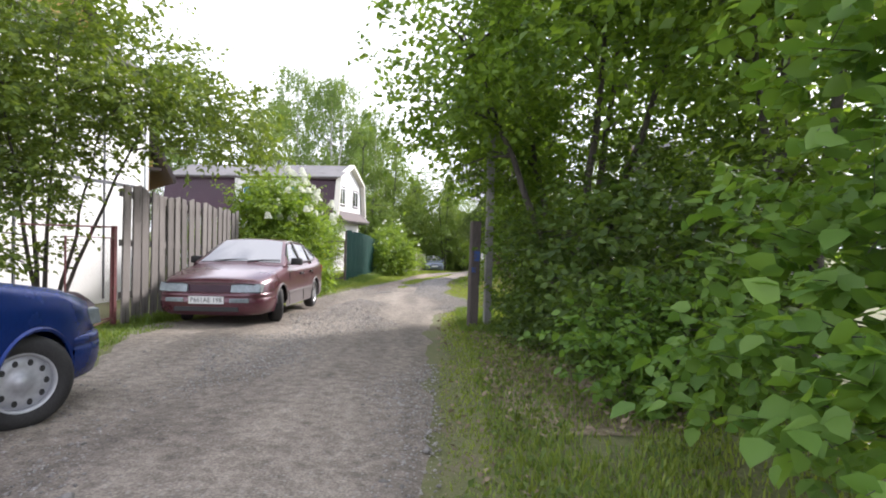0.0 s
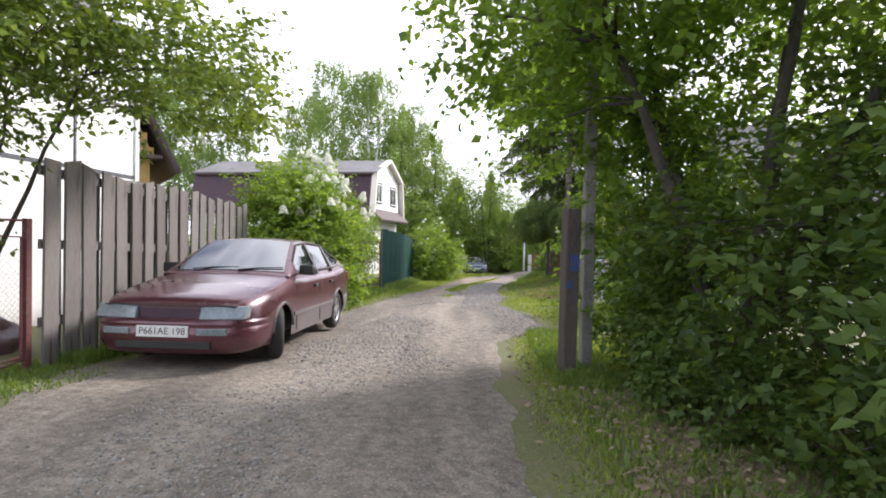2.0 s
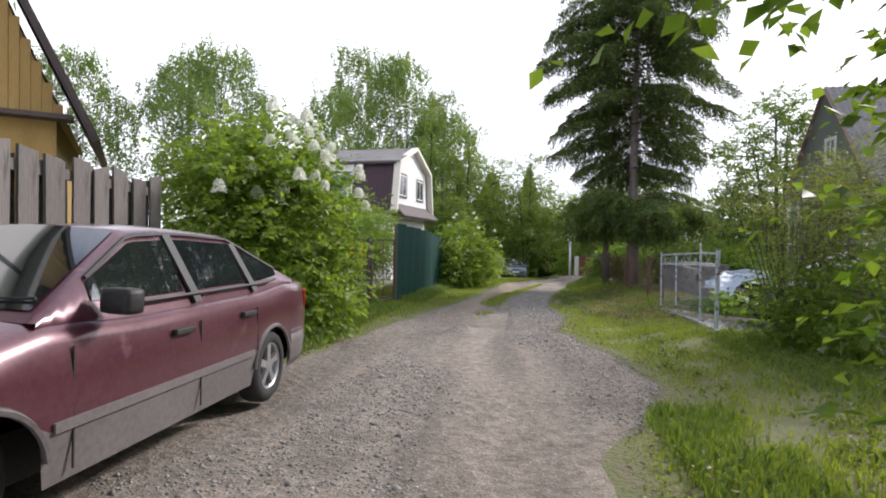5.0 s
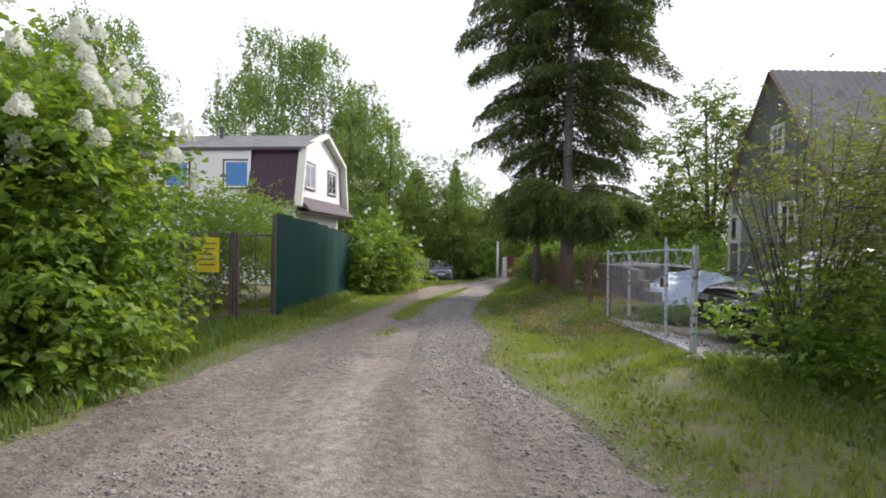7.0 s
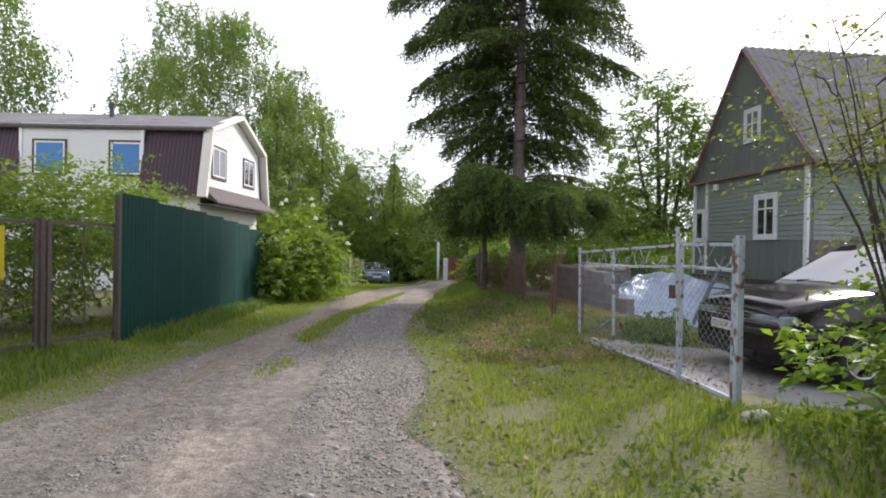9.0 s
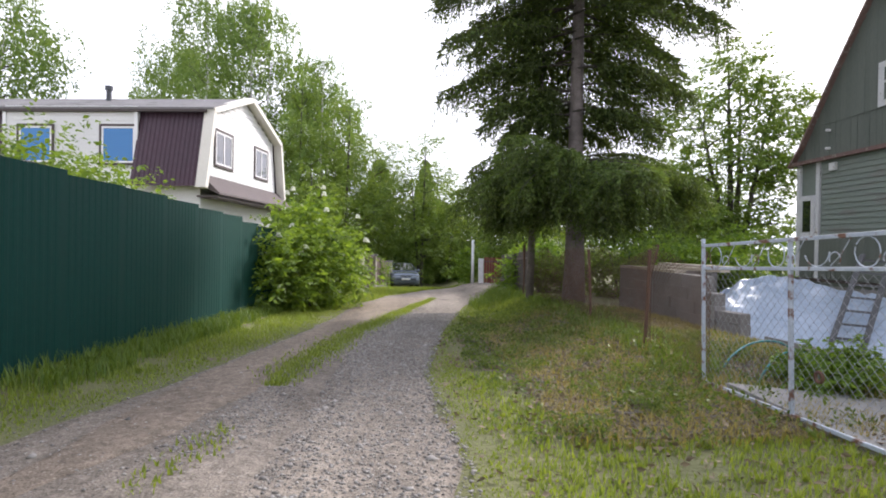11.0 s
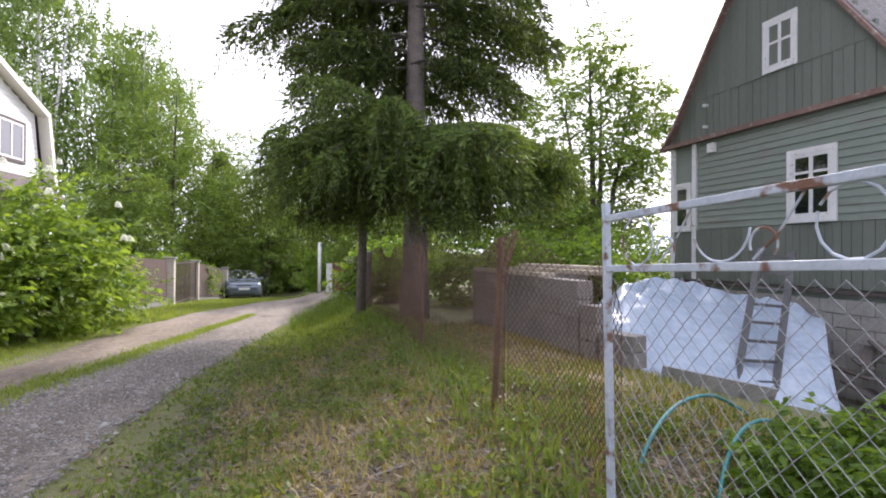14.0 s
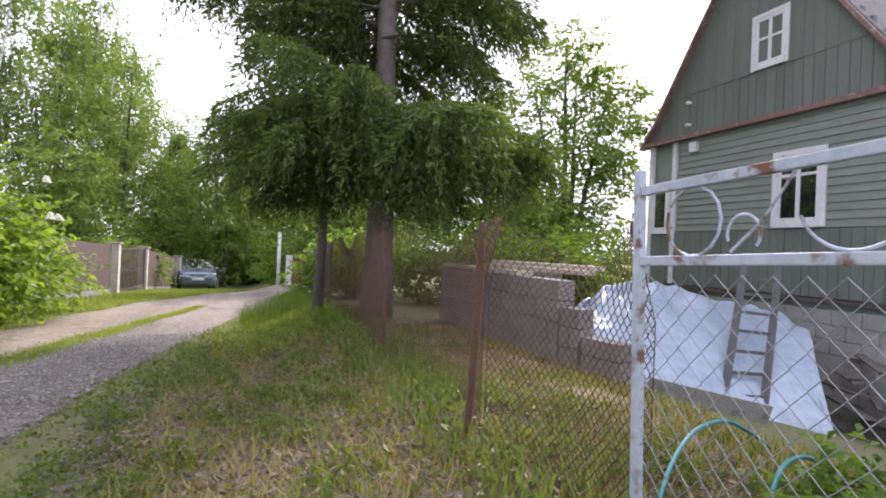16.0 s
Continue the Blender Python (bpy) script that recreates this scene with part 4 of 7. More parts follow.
yh = empty("ochre_house", pose(-10.55, 14.2, 0.3, 0, 0, 38), "ochre boarded cottage gable under a brown roof", "house")
part("wall", boxes((-3.2, 2.5, 0.0, 5.0, -0.6, 2.75)), M_OCHRE, yh)
bm = bmesh.new()
prism(bm, [(-3.2, 2.75), (2.6, 2.75), (-0.3, 9.6)], 1, 0.05, 5.0)
part("gable", bm, M_OCHRE, yh)
for i in range(38):
    xa = -3.1 + i * 0.15
    top = 2.8 + (9.6 - 2.8) * (1 - abs(xa + 0.07 + 0.3) / 2.95) - 0.1
    if top > 2.95:
        part("gable_board", boxes((xa, xa + 0.142, 0.02, 0.049, 2.8, top)), M_OCHRE, yh)
for s in (-1, 1):
    bm = bmesh.new()
    prism(bm, [(-0.3 + s * 3.35, 2.35), (-0.3, 9.72), (-0.3, 9.84), (-0.3 + s * 3.45, 2.4)], 1, -0.45, 5.3)
    part("roof", bm, M_ROOF_BROWN, yh)
bm = bmesh.new()
for s in (-1, 1):
    beam(bm, (-0.3 + s * 3.36, -0.47, 2.34), (-0.3, -0.47, 9.68), 0.04, 0.18, up=(0, 1, 0))
part("barge_board", bm, M_BROWNTRIM, yh)
part("ledge_roof", boxes((-3.3, 2.75, -0.35, 0.05, 2.70, 2.78)), M_ROOF_BROWN, yh)
window(yh, pose(1.1, 0.03, 3.15), 0.42, 1.0, M_BROWNTRIM, M_BROWNTRIM, M_GLASS, casing=0.05)


# ---- vehicles ----
def lathe(bm, prof, seg=28):
    """Turn a profile of (radius, x) about the x axis."""
    rings = [[bm.verts.new((x, r * math.cos(k * math.tau / seg), r * math.sin(k * math.tau / seg))) for k in range(seg)] for r, x in prof]
    for a, b in zip(rings, rings[1:]):
        for k in range(seg):
            bm.faces.new((a[k], a[(k + 1) % seg], b[(k + 1) % seg], b[k]))
    return bm


def wheel(parent, m, r, style):
    """A wheel with its outer face toward +x."""
    w = 0.19
    bm = lathe(bmesh.new(), [(r * 0.60, -w / 2), (r * 0.86, -w / 2), (r * 0.97, -w * 0.36), (r, -w * 0.2), (r, w * 0.2), (r * 0.97, w * 0.36), (r * 0.86, w / 2), (r * 0.66, w / 2 + 0.004), (r * 0.62, w * 0.42)], 36)
    tyre = part("wheel", bm, M_TYRE, parent, smooth=True)
    tyre.matrix_basis = m
    rim_mat = M_RIM if style == "alloy" else M_STEELRIM
    part("rim", lathe(bmesh.new(), [(r * 0.64, w * 0.44), (r * 0.60, w * 0.46), (r * 0.57, w * 0.3), (r * 0.56, -w * 0.3)], 32), rim_mat, tyre, smooth=True)
    part("brake_disc", lathe(bmesh.new(), [(r * 0.56, -w * 0.1), (0.001, -w * 0.1)], 24), M_BLACK, tyre)
    bm = bmesh.new()
    if style == "alloy":
        for k in range(5):
            a = k * math.tau / 5 + 0.3
            d, s = Vector((0, math.cos(a), math.sin(a))), Vector((0, -math.sin(a), math.cos(a)))
            q = []
            for rad, hw in ((0.04, 0.032), (r * 0.35, 0.026), (r * 0.585, 0.036)):
                q.append([bm.verts.new(d * rad + s * hw * j + Vector((w * (0.42 if rad < 0.1 else 0.40) - (0.03 if i else 0), 0, 0))) for i, j in ((0, 1), (0, -1), (1, -1), (1, 1))])
            for a_, b_ in zip(q, q[1:]):
                for i in range(4):
                    bm.faces.new((a_[i], a_[(i + 1) % 4], b_[(i + 1) % 4], b_[i]))
        lathe(bm, [(0.06, w * 0.2), (0.058, w * 0.43), (0.001, w * 0.45)], 16)
        part("spokes", bm, rim_mat, tyre, "five-spoke silver alloy")
    else:
        lathe(bm, [(r * 0.57, w * 0.22), (r * 0.5, w * 0.30), (r * 0.36, w * 0.36), (r * 0.22, w * 0.30), (r * 0.18, w * 0.40), (0.001, w * 0.42)], 32)
        part("wheel_disc", bm, rim_mat, tyre, "plain stamped steel wheel", smooth=True)
        for k in range(10):
            bm = bmesh.new()
            a = k * math.tau / 10
            c = Vector((w * 0.345, math.cos(a) * r * 0.435, math.sin(a) * r * 0.435))
            vs = [bm.verts.new(c + Vector((0.004, math.cos(t) * 0.017, math.sin(t) * 0.022))) for t in np.linspace(0, math.tau, 10, endpoint=False)]
            bm.faces.new(vs)
            part("vent_hole", bm, M_BLACK, tyre)
    return tyre


def interp(y, table):
    return float(np.interp(y, [p[0] for p in table], [p[1] for p in table]))


def car(name, label, paint, s, clad=None, rims="alloy", steer=0.0, plate="", lamp_h=0.62):
    """A car whose front looks to -y; the origin is on the ground below the front bumper's middle. s: a dict of sizes."""
    root = tagged(new(name), label, "car")
    L, HW, R = s["L"], s["W"] / 2, s["R"]
    hubs = (s["front"], s["front"] + s["base"])
    ys = sorted(set(list(np.linspace(0, L, 40)) + [h + d * R * 1.14 for h in hubs for d in np.linspace(-1, 1, 15)]))

    def width(y):
        a = max(0, 1 - y / 0.55)
        b = max(0, 1 - (L - y) / 0.55)
        return HW * (1 - 0.16 * a ** 2.2 - 0.12 * b ** 2.2)

    def under(y):
        z = s["sill"] + 0.05 * max(0, 1 - y / 0.5) + 0.07 * max(0, 1 - (L - y) / 0.5)
        for h in hubs:
            d = abs(y - h) / (R * 1.14)
            if d < 1:
                z = max(z, R + R * 1.14 * math.sqrt(1 - d * d) * 0.98)
        return z

    def section(y):
        w, zb, zt = width(y), under(y), interp(y, s["top"])
        zm = max(s["mould"], zb + 0.02)
        zs = max(zt - 0.10, zm + 0.02)
        return [(w * 0.965 if zb < s["mould"] else w, zb), (w, zm), (w * 1.0, (zm + zs) / 2), (w * 0.975, zs), (w * 0.93, zt - 0.025), (w * 0.86, zt), (w * 0.45, zt + 0.025), (0, zt + 0.032)]

    rows = [section(y) for y in ys]

    def loft(lo, hi, material, nm, lab="", cap=True, y0=-1.0, y1=99.0):
        bm = bmesh.new()
        full = []
        for y, sec in zip(ys, rows):
            if not y0 <= y <= y1:
                continue
            half = sec[lo:hi + 1]
            pts = [(x, z) for x, z in half] + ([(-x, z) for x, z in half[::-1] if x > 0] if hi == 7 else [])
            full.append([bm.verts.new((x, y, z)) for x, z in pts])
            if hi != 7:
                full[-1] += [bm.verts.new((-x, y, z)) for x, z in half[::-1]]
        n = len(full[0])
        for a, b in zip(full, full[1:]):
            for k in range(n - 1):
                if hi != 7 and k == len(rows[0][lo:hi + 1]) - 1:
                    continue
                bm.faces.new((a[k], b[k], b[k + 1], a[k + 1]))
        if cap:
            bm.faces.new(full[0])
            bm.faces.new(full[-1][::-1])
        bmesh.ops.recalc_face_normals(bm, faces=bm.faces)
        return part(nm, bm, material, root, lab, smooth=True)

    body = loft(1, 7, paint, "body")
    for e in body.data.polygons:
        if len(e.vertices) > 4:
            e.use_smooth = False
    for sd in (1, -1):                            # lower side panels below the moulding
        for nm, material, ya, yb in (("sill_panel", clad or paint, hubs[0], 99.0), ("front_apron", paint, -1.0, hubs[0])):
            bm = bmesh.new()
            prev = None
            for y, sec in zip(ys, rows):
                if ya - 1e-6 <= y <= yb + 1e-6:
                    pair = [bm.verts.new((sd * x, y, z)) for x, z in sec[:2]]
                    if prev:
                        bm.faces.new((prev[0], pair[0], pair[1], prev[1]))
                    prev = pair
            part(nm, bm, material, root)
    part("underbody", boxes((-HW * 0.80, HW * 0.80, 0.15, L - 0.15, s["sill"] + 0.02, s["mould"])), M_BLACK, root)
    # wrap-round bumpers, from arch to arch
    for nm, yb, ye, material in (("front_bumper", hubs[0] - R * 1.17, -0.14, paint), ("rear_bumper", hubs[1] + R * 1.17, L + 0.09, clad or paint)):
        bm = bmesh.new()
        top = s["bumper"] + (0.05 if ye > 0 else 0)
        prof = [(0.10, s["sill"] - 0.02), (0.03, s["sill"] + 0.02), (0.008, s["sill"] + 0.09), (0.0, top - 0.16), (0.0, top - 0.085), (0.012, top - 0.075), (0.0, top - 0.065), (0.008, top - 0.02), (0.035, top), (0.12, top + 0.004)]
        cols = []
        for th in np.linspace(0, math.pi, 37):
            ex = math.copysign(abs(math.cos(th)) ** 0.42, math.cos(th))
            ey = math.sin(th) ** 0.72 if math.sin(th) > 1e-6 else 0.0
            cols.append([bm.verts.new((ex * (HW * 1.006 - k), yb + (ye - yb + (k if ye < 0 else -k)) * ey, z)) for k, z in prof])
        for a, b in zip(cols, cols[1:]):
            for k in range(len(prof) - 1):
                bm.faces.new((a[k], b[k], b[k + 1], a[k + 1]))
        bmesh.ops.recalc_face_normals(bm, faces=bm.faces)
        part(nm, bm, material, root, smooth=True)
    part("air_intake", boxes((-HW * 0.56, HW * 0.56, -0.142, -0.10, s["sill"] + 0.045, s["sill"] + 0.115), bevel=0.006), M_BLACK, root, "black lower air intake")
    # cabin
    A, B, C, D = s["cabin"]                       # (y, z): screen base, roof front, roof rear, rear glass base
    roofline = [A, (B[0], B[1] - 0.015), (B[0] + 0.35, B[1] + 0.012), ((B[0] + C[0]) / 2, max(B[1], C[1]) + 0.015), (C[0], C[1]), D]
    cy = sorted(set(list(np.linspace(A[0], D[0], 34)) + [B[0], C[0]]))

    def cab(y):
        zb = interp(y, s["top"])
        zr = max(interp(y, roofline), zb + 0.004)
        f = min(1, (zr - zb) / (B[1] - zb + 1e-6))
        wb = width(y) * 0.93
        wr = wb + (HW * s.get("tumble", 0.70) - wb) * f
        return zb, zr, wb, wr, f

    bm = bmesh.new()
    full = []
    for y in cy:
        zb, zr, wb, wr, f = cab(y)
        pts = [(wb, zb - 0.03), (wr + 0.01, zr - 0.05 * f), (wr * 0.93, zr - 0.012 * f), (wr * 0.5, zr + 0.012), (0, zr + 0.018)]
        full.append([bm.verts.new((x, y, z)) for x, z in pts] + [bm.verts.new((-x, y, z)) for x, z in pts[-2::-1]])
    for a, b in zip(full, full[1:]):
        for k in range(len(full[0]) - 1):
            bm.faces.new((a[k], b[k], b[k + 1], a[k + 1]))
    bmesh.ops.recalc_face_normals(bm, faces=bm.faces)
    part("cabin", bm, paint, root, smooth=True)
    for sd in (1, -1):
        for y0, y1 in s["glass"]:
            bm = bmesh.new()
            prev = None
            for y in np.linspace(y0, y1, 12):
                zb, zr, wb, wr, f = cab(y)
                lo, hi = Vector((wb, y, zb - 0.03)), Vector((wr + 0.01, y, zr - 0.05 * f))
                hi_f = 0.93 if f > 0.35 else 0.8
                p, q = lo.lerp(hi, 0.11 / max((hi - lo).length, 0.12)), lo.lerp(hi, hi_f)
                pair = [bm.verts.new((sd * (v.x + 0.006), v.y, v.z + 0.002)) for v in (p, q)]
                if prev:
                    bm.faces.new((prev[0], pair[0], pair[1], prev[1]))
                prev = pair
            pane = part("side_window", bm, M_CARGLASS, root)
        # rubber band below the glass and the dark strip over it
        bm = bmesh.new()
        ya, yb = s["glass"][0][0], s["glass"][-1][1]
        tube(bm, [(sd * (cab(y)[2] + 0.003), y, cab(y)[0] + 0.055) for y in np.linspace(ya + 0.1, yb - 0.1, 14)], 0.012, 5)
        part("window_strip", bm, M_BLACK, root)
        bm = bmesh.new()
        pts = []
        for y in np.linspace(ya - 0.0, yb + 0.0, 22):
            zb, zr, wb, wr, f = cab(y)
            pts.append((sd * (wr + 0.014), y, zr - 0.045 * f))
        tube(bm, pts, 0.013, 5)
        part("drip_rail", bm, M_BLACK, root)
        for y in s["pillars"]:
            zb, zr, wb, wr, f = cab(y)
            part("door_pillar", beam(bmesh.new(), (sd * (wb + 0.008), y + 0.05, zb), (sd * (wr + 0.016), y - s.get("rake", 0.02), zr - 0.05), 0.075, 0.02, up=(sd, 0, 0.2)), M_BLACK, root)
    for nm, y0, y1 in (("windscreen", A[0] + 0.07, B[0] - 0.02), ("rear_window", C[0] + 0.03, D[0] - 0.06)):
        bm = bmesh.new()
        prev = None
        for y in np.linspace(y0, y1, 10):
            zb, zr, wb, wr, f = cab(y)
            w = wr * 0.93
            row = [bm.verts.new((w * k * 0.97, y, zr + 0.010 + 0.018 * (1 - abs(k)) - 0.012 * f * (abs(k) > 0.9))) for k in (-1, -0.5, 0, 0.5, 1)]
            if prev:
                for k in range(4):
                    bm.faces.new((prev[k], prev[k + 1], row[k + 1], row[k]))
            prev = row
        part(nm, bm, M_CARGLASS, root, smooth=True)
    bm = bmesh.new()
    for x0 in (-0.45, 0.12):
        y = A[0] + 0.06
        tube(bm, [(x0, y, interp(y, s["top"]) + 0.06), (x0 + 0.25, y + 0.05, interp(y, s["top"]) + 0.085), (x0 + 0.55, y + 0.07, interp(y, s["top"]) + 0.09)], 0.008, 5)
    part("wipers", bm, M_BLACK, root)
    # doors: shut lines, handles, mirror, side moulding
    for sd in (1, -1):
        for y in s["shut"]:
            zt = interp(y, s["top"])
            z0 = max(s["sill"] + 0.05, under(y) + 0.01)
            bm = bmesh.new()
            beam(bm, (sd * (width(y) * 1.001), y, z0), (sd * (width(y) * 0.99), y, zt - 0.12), 0.008, 0.008, up=(sd, 0, 0))
            part("shut_line", bm, M_BLACK, root)
        for y in s["handles"]:
            zt = interp(y, s["top"])
            bm = bmesh.new()
            box(bm, sd * width(y) - 0.02, sd * width(y) + 0.02, y - 0.10, y + 0.10, zt - 0.17, zt - 0.135, 0.008)
            part("door_handle", bm, M_BLACK, root, "black door handle")
        y = A[0] + 0.38
        bm = bmesh.new()
        box(bm, -0.10, 0.10, -0.05, 0.06, -0.06, 0.07, 0.03)
        mir = part("wing_mirror", bm, M_BLACK if clad else paint, root, smooth=True)
        mir.matrix_basis = pose(sd * (width(y) + 0.05), y, interp(y, s["top"]) + 0.07, 0, 0, -sd * 15)
        bm = bmesh.new()
        ym = [h for h in hubs]
        y0, y1 = hubs[0] + R * 1.2, hubs[1] - R * 1.2
        beam(bm, (sd * (width(y0) + 0.004), y0, s["mould"] + 0.01), (sd * (width(y1) + 0.004), y1, s["mould"] + 0.01), 0.02, 0.045)
        part("side_moulding", bm, clad or M_BLACK, root)
        for h in hubs:
            bm = bmesh.new()
            tube(bm, [(sd * (width(h + math.cos(t) * R * 1.12) + 0.002), h + math.cos(t) * R * 1.13, R + math.sin(t) * R * 1.11) for t in np.linspace(0.12, math.pi - 0.12, 16)], 0.016, 5)
            part("arch_lip", bm, clad or paint, root)
    # front face
    zt = s["top"][0][1]
    part("grille", boxes((-0.31, 0.31, -0.02, 0.03, zt - 0.14, zt - 0.03), bevel=0.01), s.get("grille", M_BLACK), root)
    for sd in (1, -1):
        bm = bmesh.new()
        box(bm, min(sd * 0.325, sd * HW * 0.90), max(sd * 0.325, sd * HW * 0.90), -0.065, 0.12, zt - 0.15, zt - 0.018, 0.018)
        for v in bm.verts:                        # raked back to the top and round the corner
            out = max(0.0, abs(v.co.x) / HW - 0.38)
            v.co.y += 0.30 * (v.co.z - zt + 0.10) + 0.24 * out * out
            v.co.z += 0.03 * out
        part("headlamp", bm, M_LAMP, root)
        bm = bmesh.new()
        xa, xb = sd * HW * 0.55, sd * HW * 0.955
        box(bm, min(xa, xb), max(xa, xb), L - 0.19, L + 0.006, s["tail"] - 0.09, s["tail"] + 0.08, 0.015)
        for v in bm.verts:
            if v.co.y > L - 0.06 and abs(v.co.x) > HW * 0.8:
                v.co.x -= sd * HW * 0.075
        part("tail_lamp", bm, M_TAIL, root)
    pl = part("number_plate", boxes((-0.26, 0.26, -0.154, -0.138, s["plate"] - 0.056, s["plate"] + 0.056), bevel=0.003), M_PLATE, root)
    if plate:
        words(plate, 0.095, pose(0, -0.1555, s["plate"], 90, 0, 0), pl)
    for sd in (1, -1):
        bm = bmesh.new()
        box(bm, min(sd * 0.34, sd * 0.62), max(sd * 0.34, sd * 0.62), -0.152, -0.06, s["plate"] - 0.035, s["plate"] + 0.03, 0.010)
        for v in bm.verts:
            v.co.y += 0.35 * max(0.0, abs(v.co.x) - 0.42) ** 1.4
        part("fog_lamp", bm, M_BLACK if clad is None else M_LAMP, root)
    part("bonnet_gap", boxes((-HW * 0.80, HW * 0.80, -0.012, 0.02, zt - 0.012, zt - 0.002)), M_BLACK, root)
    # wheels
    for i, h in enumerate(hubs):
        for sd in (1, -1):
            wheel(root, pose(sd * (HW - 0.115), h, R, 0, 0, (steer if i == 0 else 0) + (0 if sd > 0 else 180)), R, rims)
    return root


SEDAN = dict(grille=M_PURPLE, L=4.50, W=1.70, R=0.305, front=0.90, base=2.62, sill=0.22, mould=0.47, bumper=0.55, tail=0.82, plate=0.435,
             top=[(0, 0.685), (0.12, 0.735), (0.6, 0.835), (1.28, 0.945), (1.9, 0.925), (3.4, 0.955), (3.85, 1.0), (4.42, 0.99), (4.50, 0.93)],
             cabin=[(1.22, 0.94), (2.02, 1.40), (3.15, 1.40), (4.02, 1.01)], tumble=0.68,
             glass=[(1.58, 2.36), (2.44, 3.18), (3.24, 3.74)], pillars=[2.40, 3.21], shut=[1.38, 2.42, 3.22], handles=[2.22, 3.06])
red = car("burgundy_sedan", "faded burgundy sedan with dusty grey lower panels", M_PAINTRED, SEDAN, clad=M_CLADDING, rims="alloy", steer=24, plate="P661AE 198")
red.matrix_basis = pose(-3.53, 8.20, ground_z(-3.2, 9.17) + 0.03, -1.7, 0, 1.2)

BLUE = dict(SEDAN, L=4.25, W=1.74, R=0.31, front=0.80, base=2.63, mould=0.45, tumble=0.70,
            top=[(0, 0.72), (0.12, 0.80), (0.5, 0.90), (1.15, 1.0), (1.9, 0.98), (3.3, 1.02), (3.7, 1.08), (4.2, 1.06), (4.25, 1.0)],
            cabin=[(1.08, 0.99), (1.78, 1.50), (2.95, 1.50), (3.75, 1.09)], glass=[(1.42, 2.28), (2.36, 3.10), (3.16, 3.5)], pillars=[2.32, 3.13], shut=[1.30, 2.33, 3.2], handles=[2.14, 3.02])
blue = car("blue_sedan", "deep blue compact sedan with plain steel wheels", M_PAINTBLUE, BLUE, rims="steel", steer=-34)
blue.matrix_basis = pose(-3.52, 4.32, ground_z(-3.0, 3.5) - 0.015, 1.0, 0, 180)

SUV = dict(L=4.40, W=1.82, R=0.345, front=0.90, base=2.64, sill=0.26, mould=0.55, bumper=0.72, tail=1.0, plate=0.60,
           top=[(0, 0.80), (0.12, 0.90), (0.5, 0.99), (1.25, 1.08), (2.0, 1.06), (3.6, 1.13), (4.3, 1.15), (4.40, 1.08)],
           cabin=[(1.10, 1.07), (1.95, 1.62), (3.55, 1.62), (4.3, 1.17)], tumble=0.70,
           glass=[(1.55, 2.45), (2.52, 3.35), (3.42, 3.9)], pillars=[2.48, 3.38], shut=[1.42, 2.48, 3.42], handles=[2.30, 3.25])
black = car("black_crossover", "shiny black crossover parked on the concrete drive", M_PAINTBLACK, SUV, plate="T215OP 178")
black.matrix_basis = pose(4.1, 19.35, ground_z(5.5, 19.4) + 0.045, 0, 0, -90)
chrome = part("grille_bars", boxes(*[(-0.40, 0.40, -0.05, -0.02, 0.70 + i * 0.04, 0.715 + i * 0.04) for i in range(3)]), M_CHROME, black, "chrome grille bars")
far = car("grey_crossover", "grey-blue crossover parked facing the lane", M_PAINTGREY, dict(SUV, grille=M_BLACK))
part("grille_bars", boxes(*[(-0.34, 0.34, -0.05, -0.02, 0.66 + i * 0.05, 0.68 + i * 0.05) for i in range(3)]), M_CHROME, far, "chrome grille bars")
far.matrix_basis = pose(-0.72, 48.6, ground_z(-0.7, 49.9) + 0.10, -3.6, 0, 8)


# ---- plants ----
def leaf_mesh(name, P, D, size, material, parent=None, aspect=0.55, rng=None, fine=False, label="", flat=0.0):
    """One mesh of many folded leaves: P stems, D tip directions, size lengths; flat turns the blades up to the sky."""
    n = len(P)
    D = D / np.maximum(np.linalg.norm(D, axis=1, keepdims=True), 1e-6)
    R = rng.normal(size=(n, 3)) * (1 - 0.55 * flat) + np.array([0, 0, 1.6 * flat])
    S = np.cross(D, R)
    S /= np.maximum(np.linalg.norm(S, axis=1, keepdims=True), 1e-6)
    N = np.cross(S, D)
    L = size[:, None]
    tip = P + D * L - N * L * 0.08
    if not fine:
        m = P + D * L * 0.45 + N * L * 0.10
        V = np.stack([P, m + S * L * aspect / 2, tip, m - S * L * aspect / 2], 1).reshape(-1, 3)
        b = np.arange(n)[:, None] * 4
        F = np.concatenate([b + [0, 1, 2], b + [0, 2, 3]], 0)
    else:
        a1, a2 = P + D * L * 0.25 + N * L * 0.07, P + D * L * 0.62 + N * L * 0.05
        V = np.stack([P, a1 + S * L * aspect * 0.5, a2 + S * L * aspect * 0.42, tip, a2 - S * L * aspect * 0.42, a1 - S * L * aspect * 0.5, P + D * L * 0.5 - N * L * 0.02], 1).reshape(-1, 3)
        b = np.arange(n)[:, None] * 7
        F = np.concatenate([b + [0, 1, 6], b + [1, 2, 6], b + [2, 3, 6], b + [3, 4, 6], b + [4, 5, 6], b + [5, 0, 6]], 0)
    return arrays(name, V, F, material, parent, label)


def blob_points(rng, blobs, n, shell=0.45):
    vol = np.array([b[3] * b[4] * b[5] for b in blobs])
    pick = rng.choice(len(blobs), n, p=vol / vol.sum())
    B = np.array(blobs)[pick]
    d = rng.normal(size=(n, 3))
    d /= np.linalg.norm(d, axis=1, keepdims=True)
    r = rng.random(n) ** shell
    return B[:, :3] + d * r[:, None] * B[:, 3:6], d


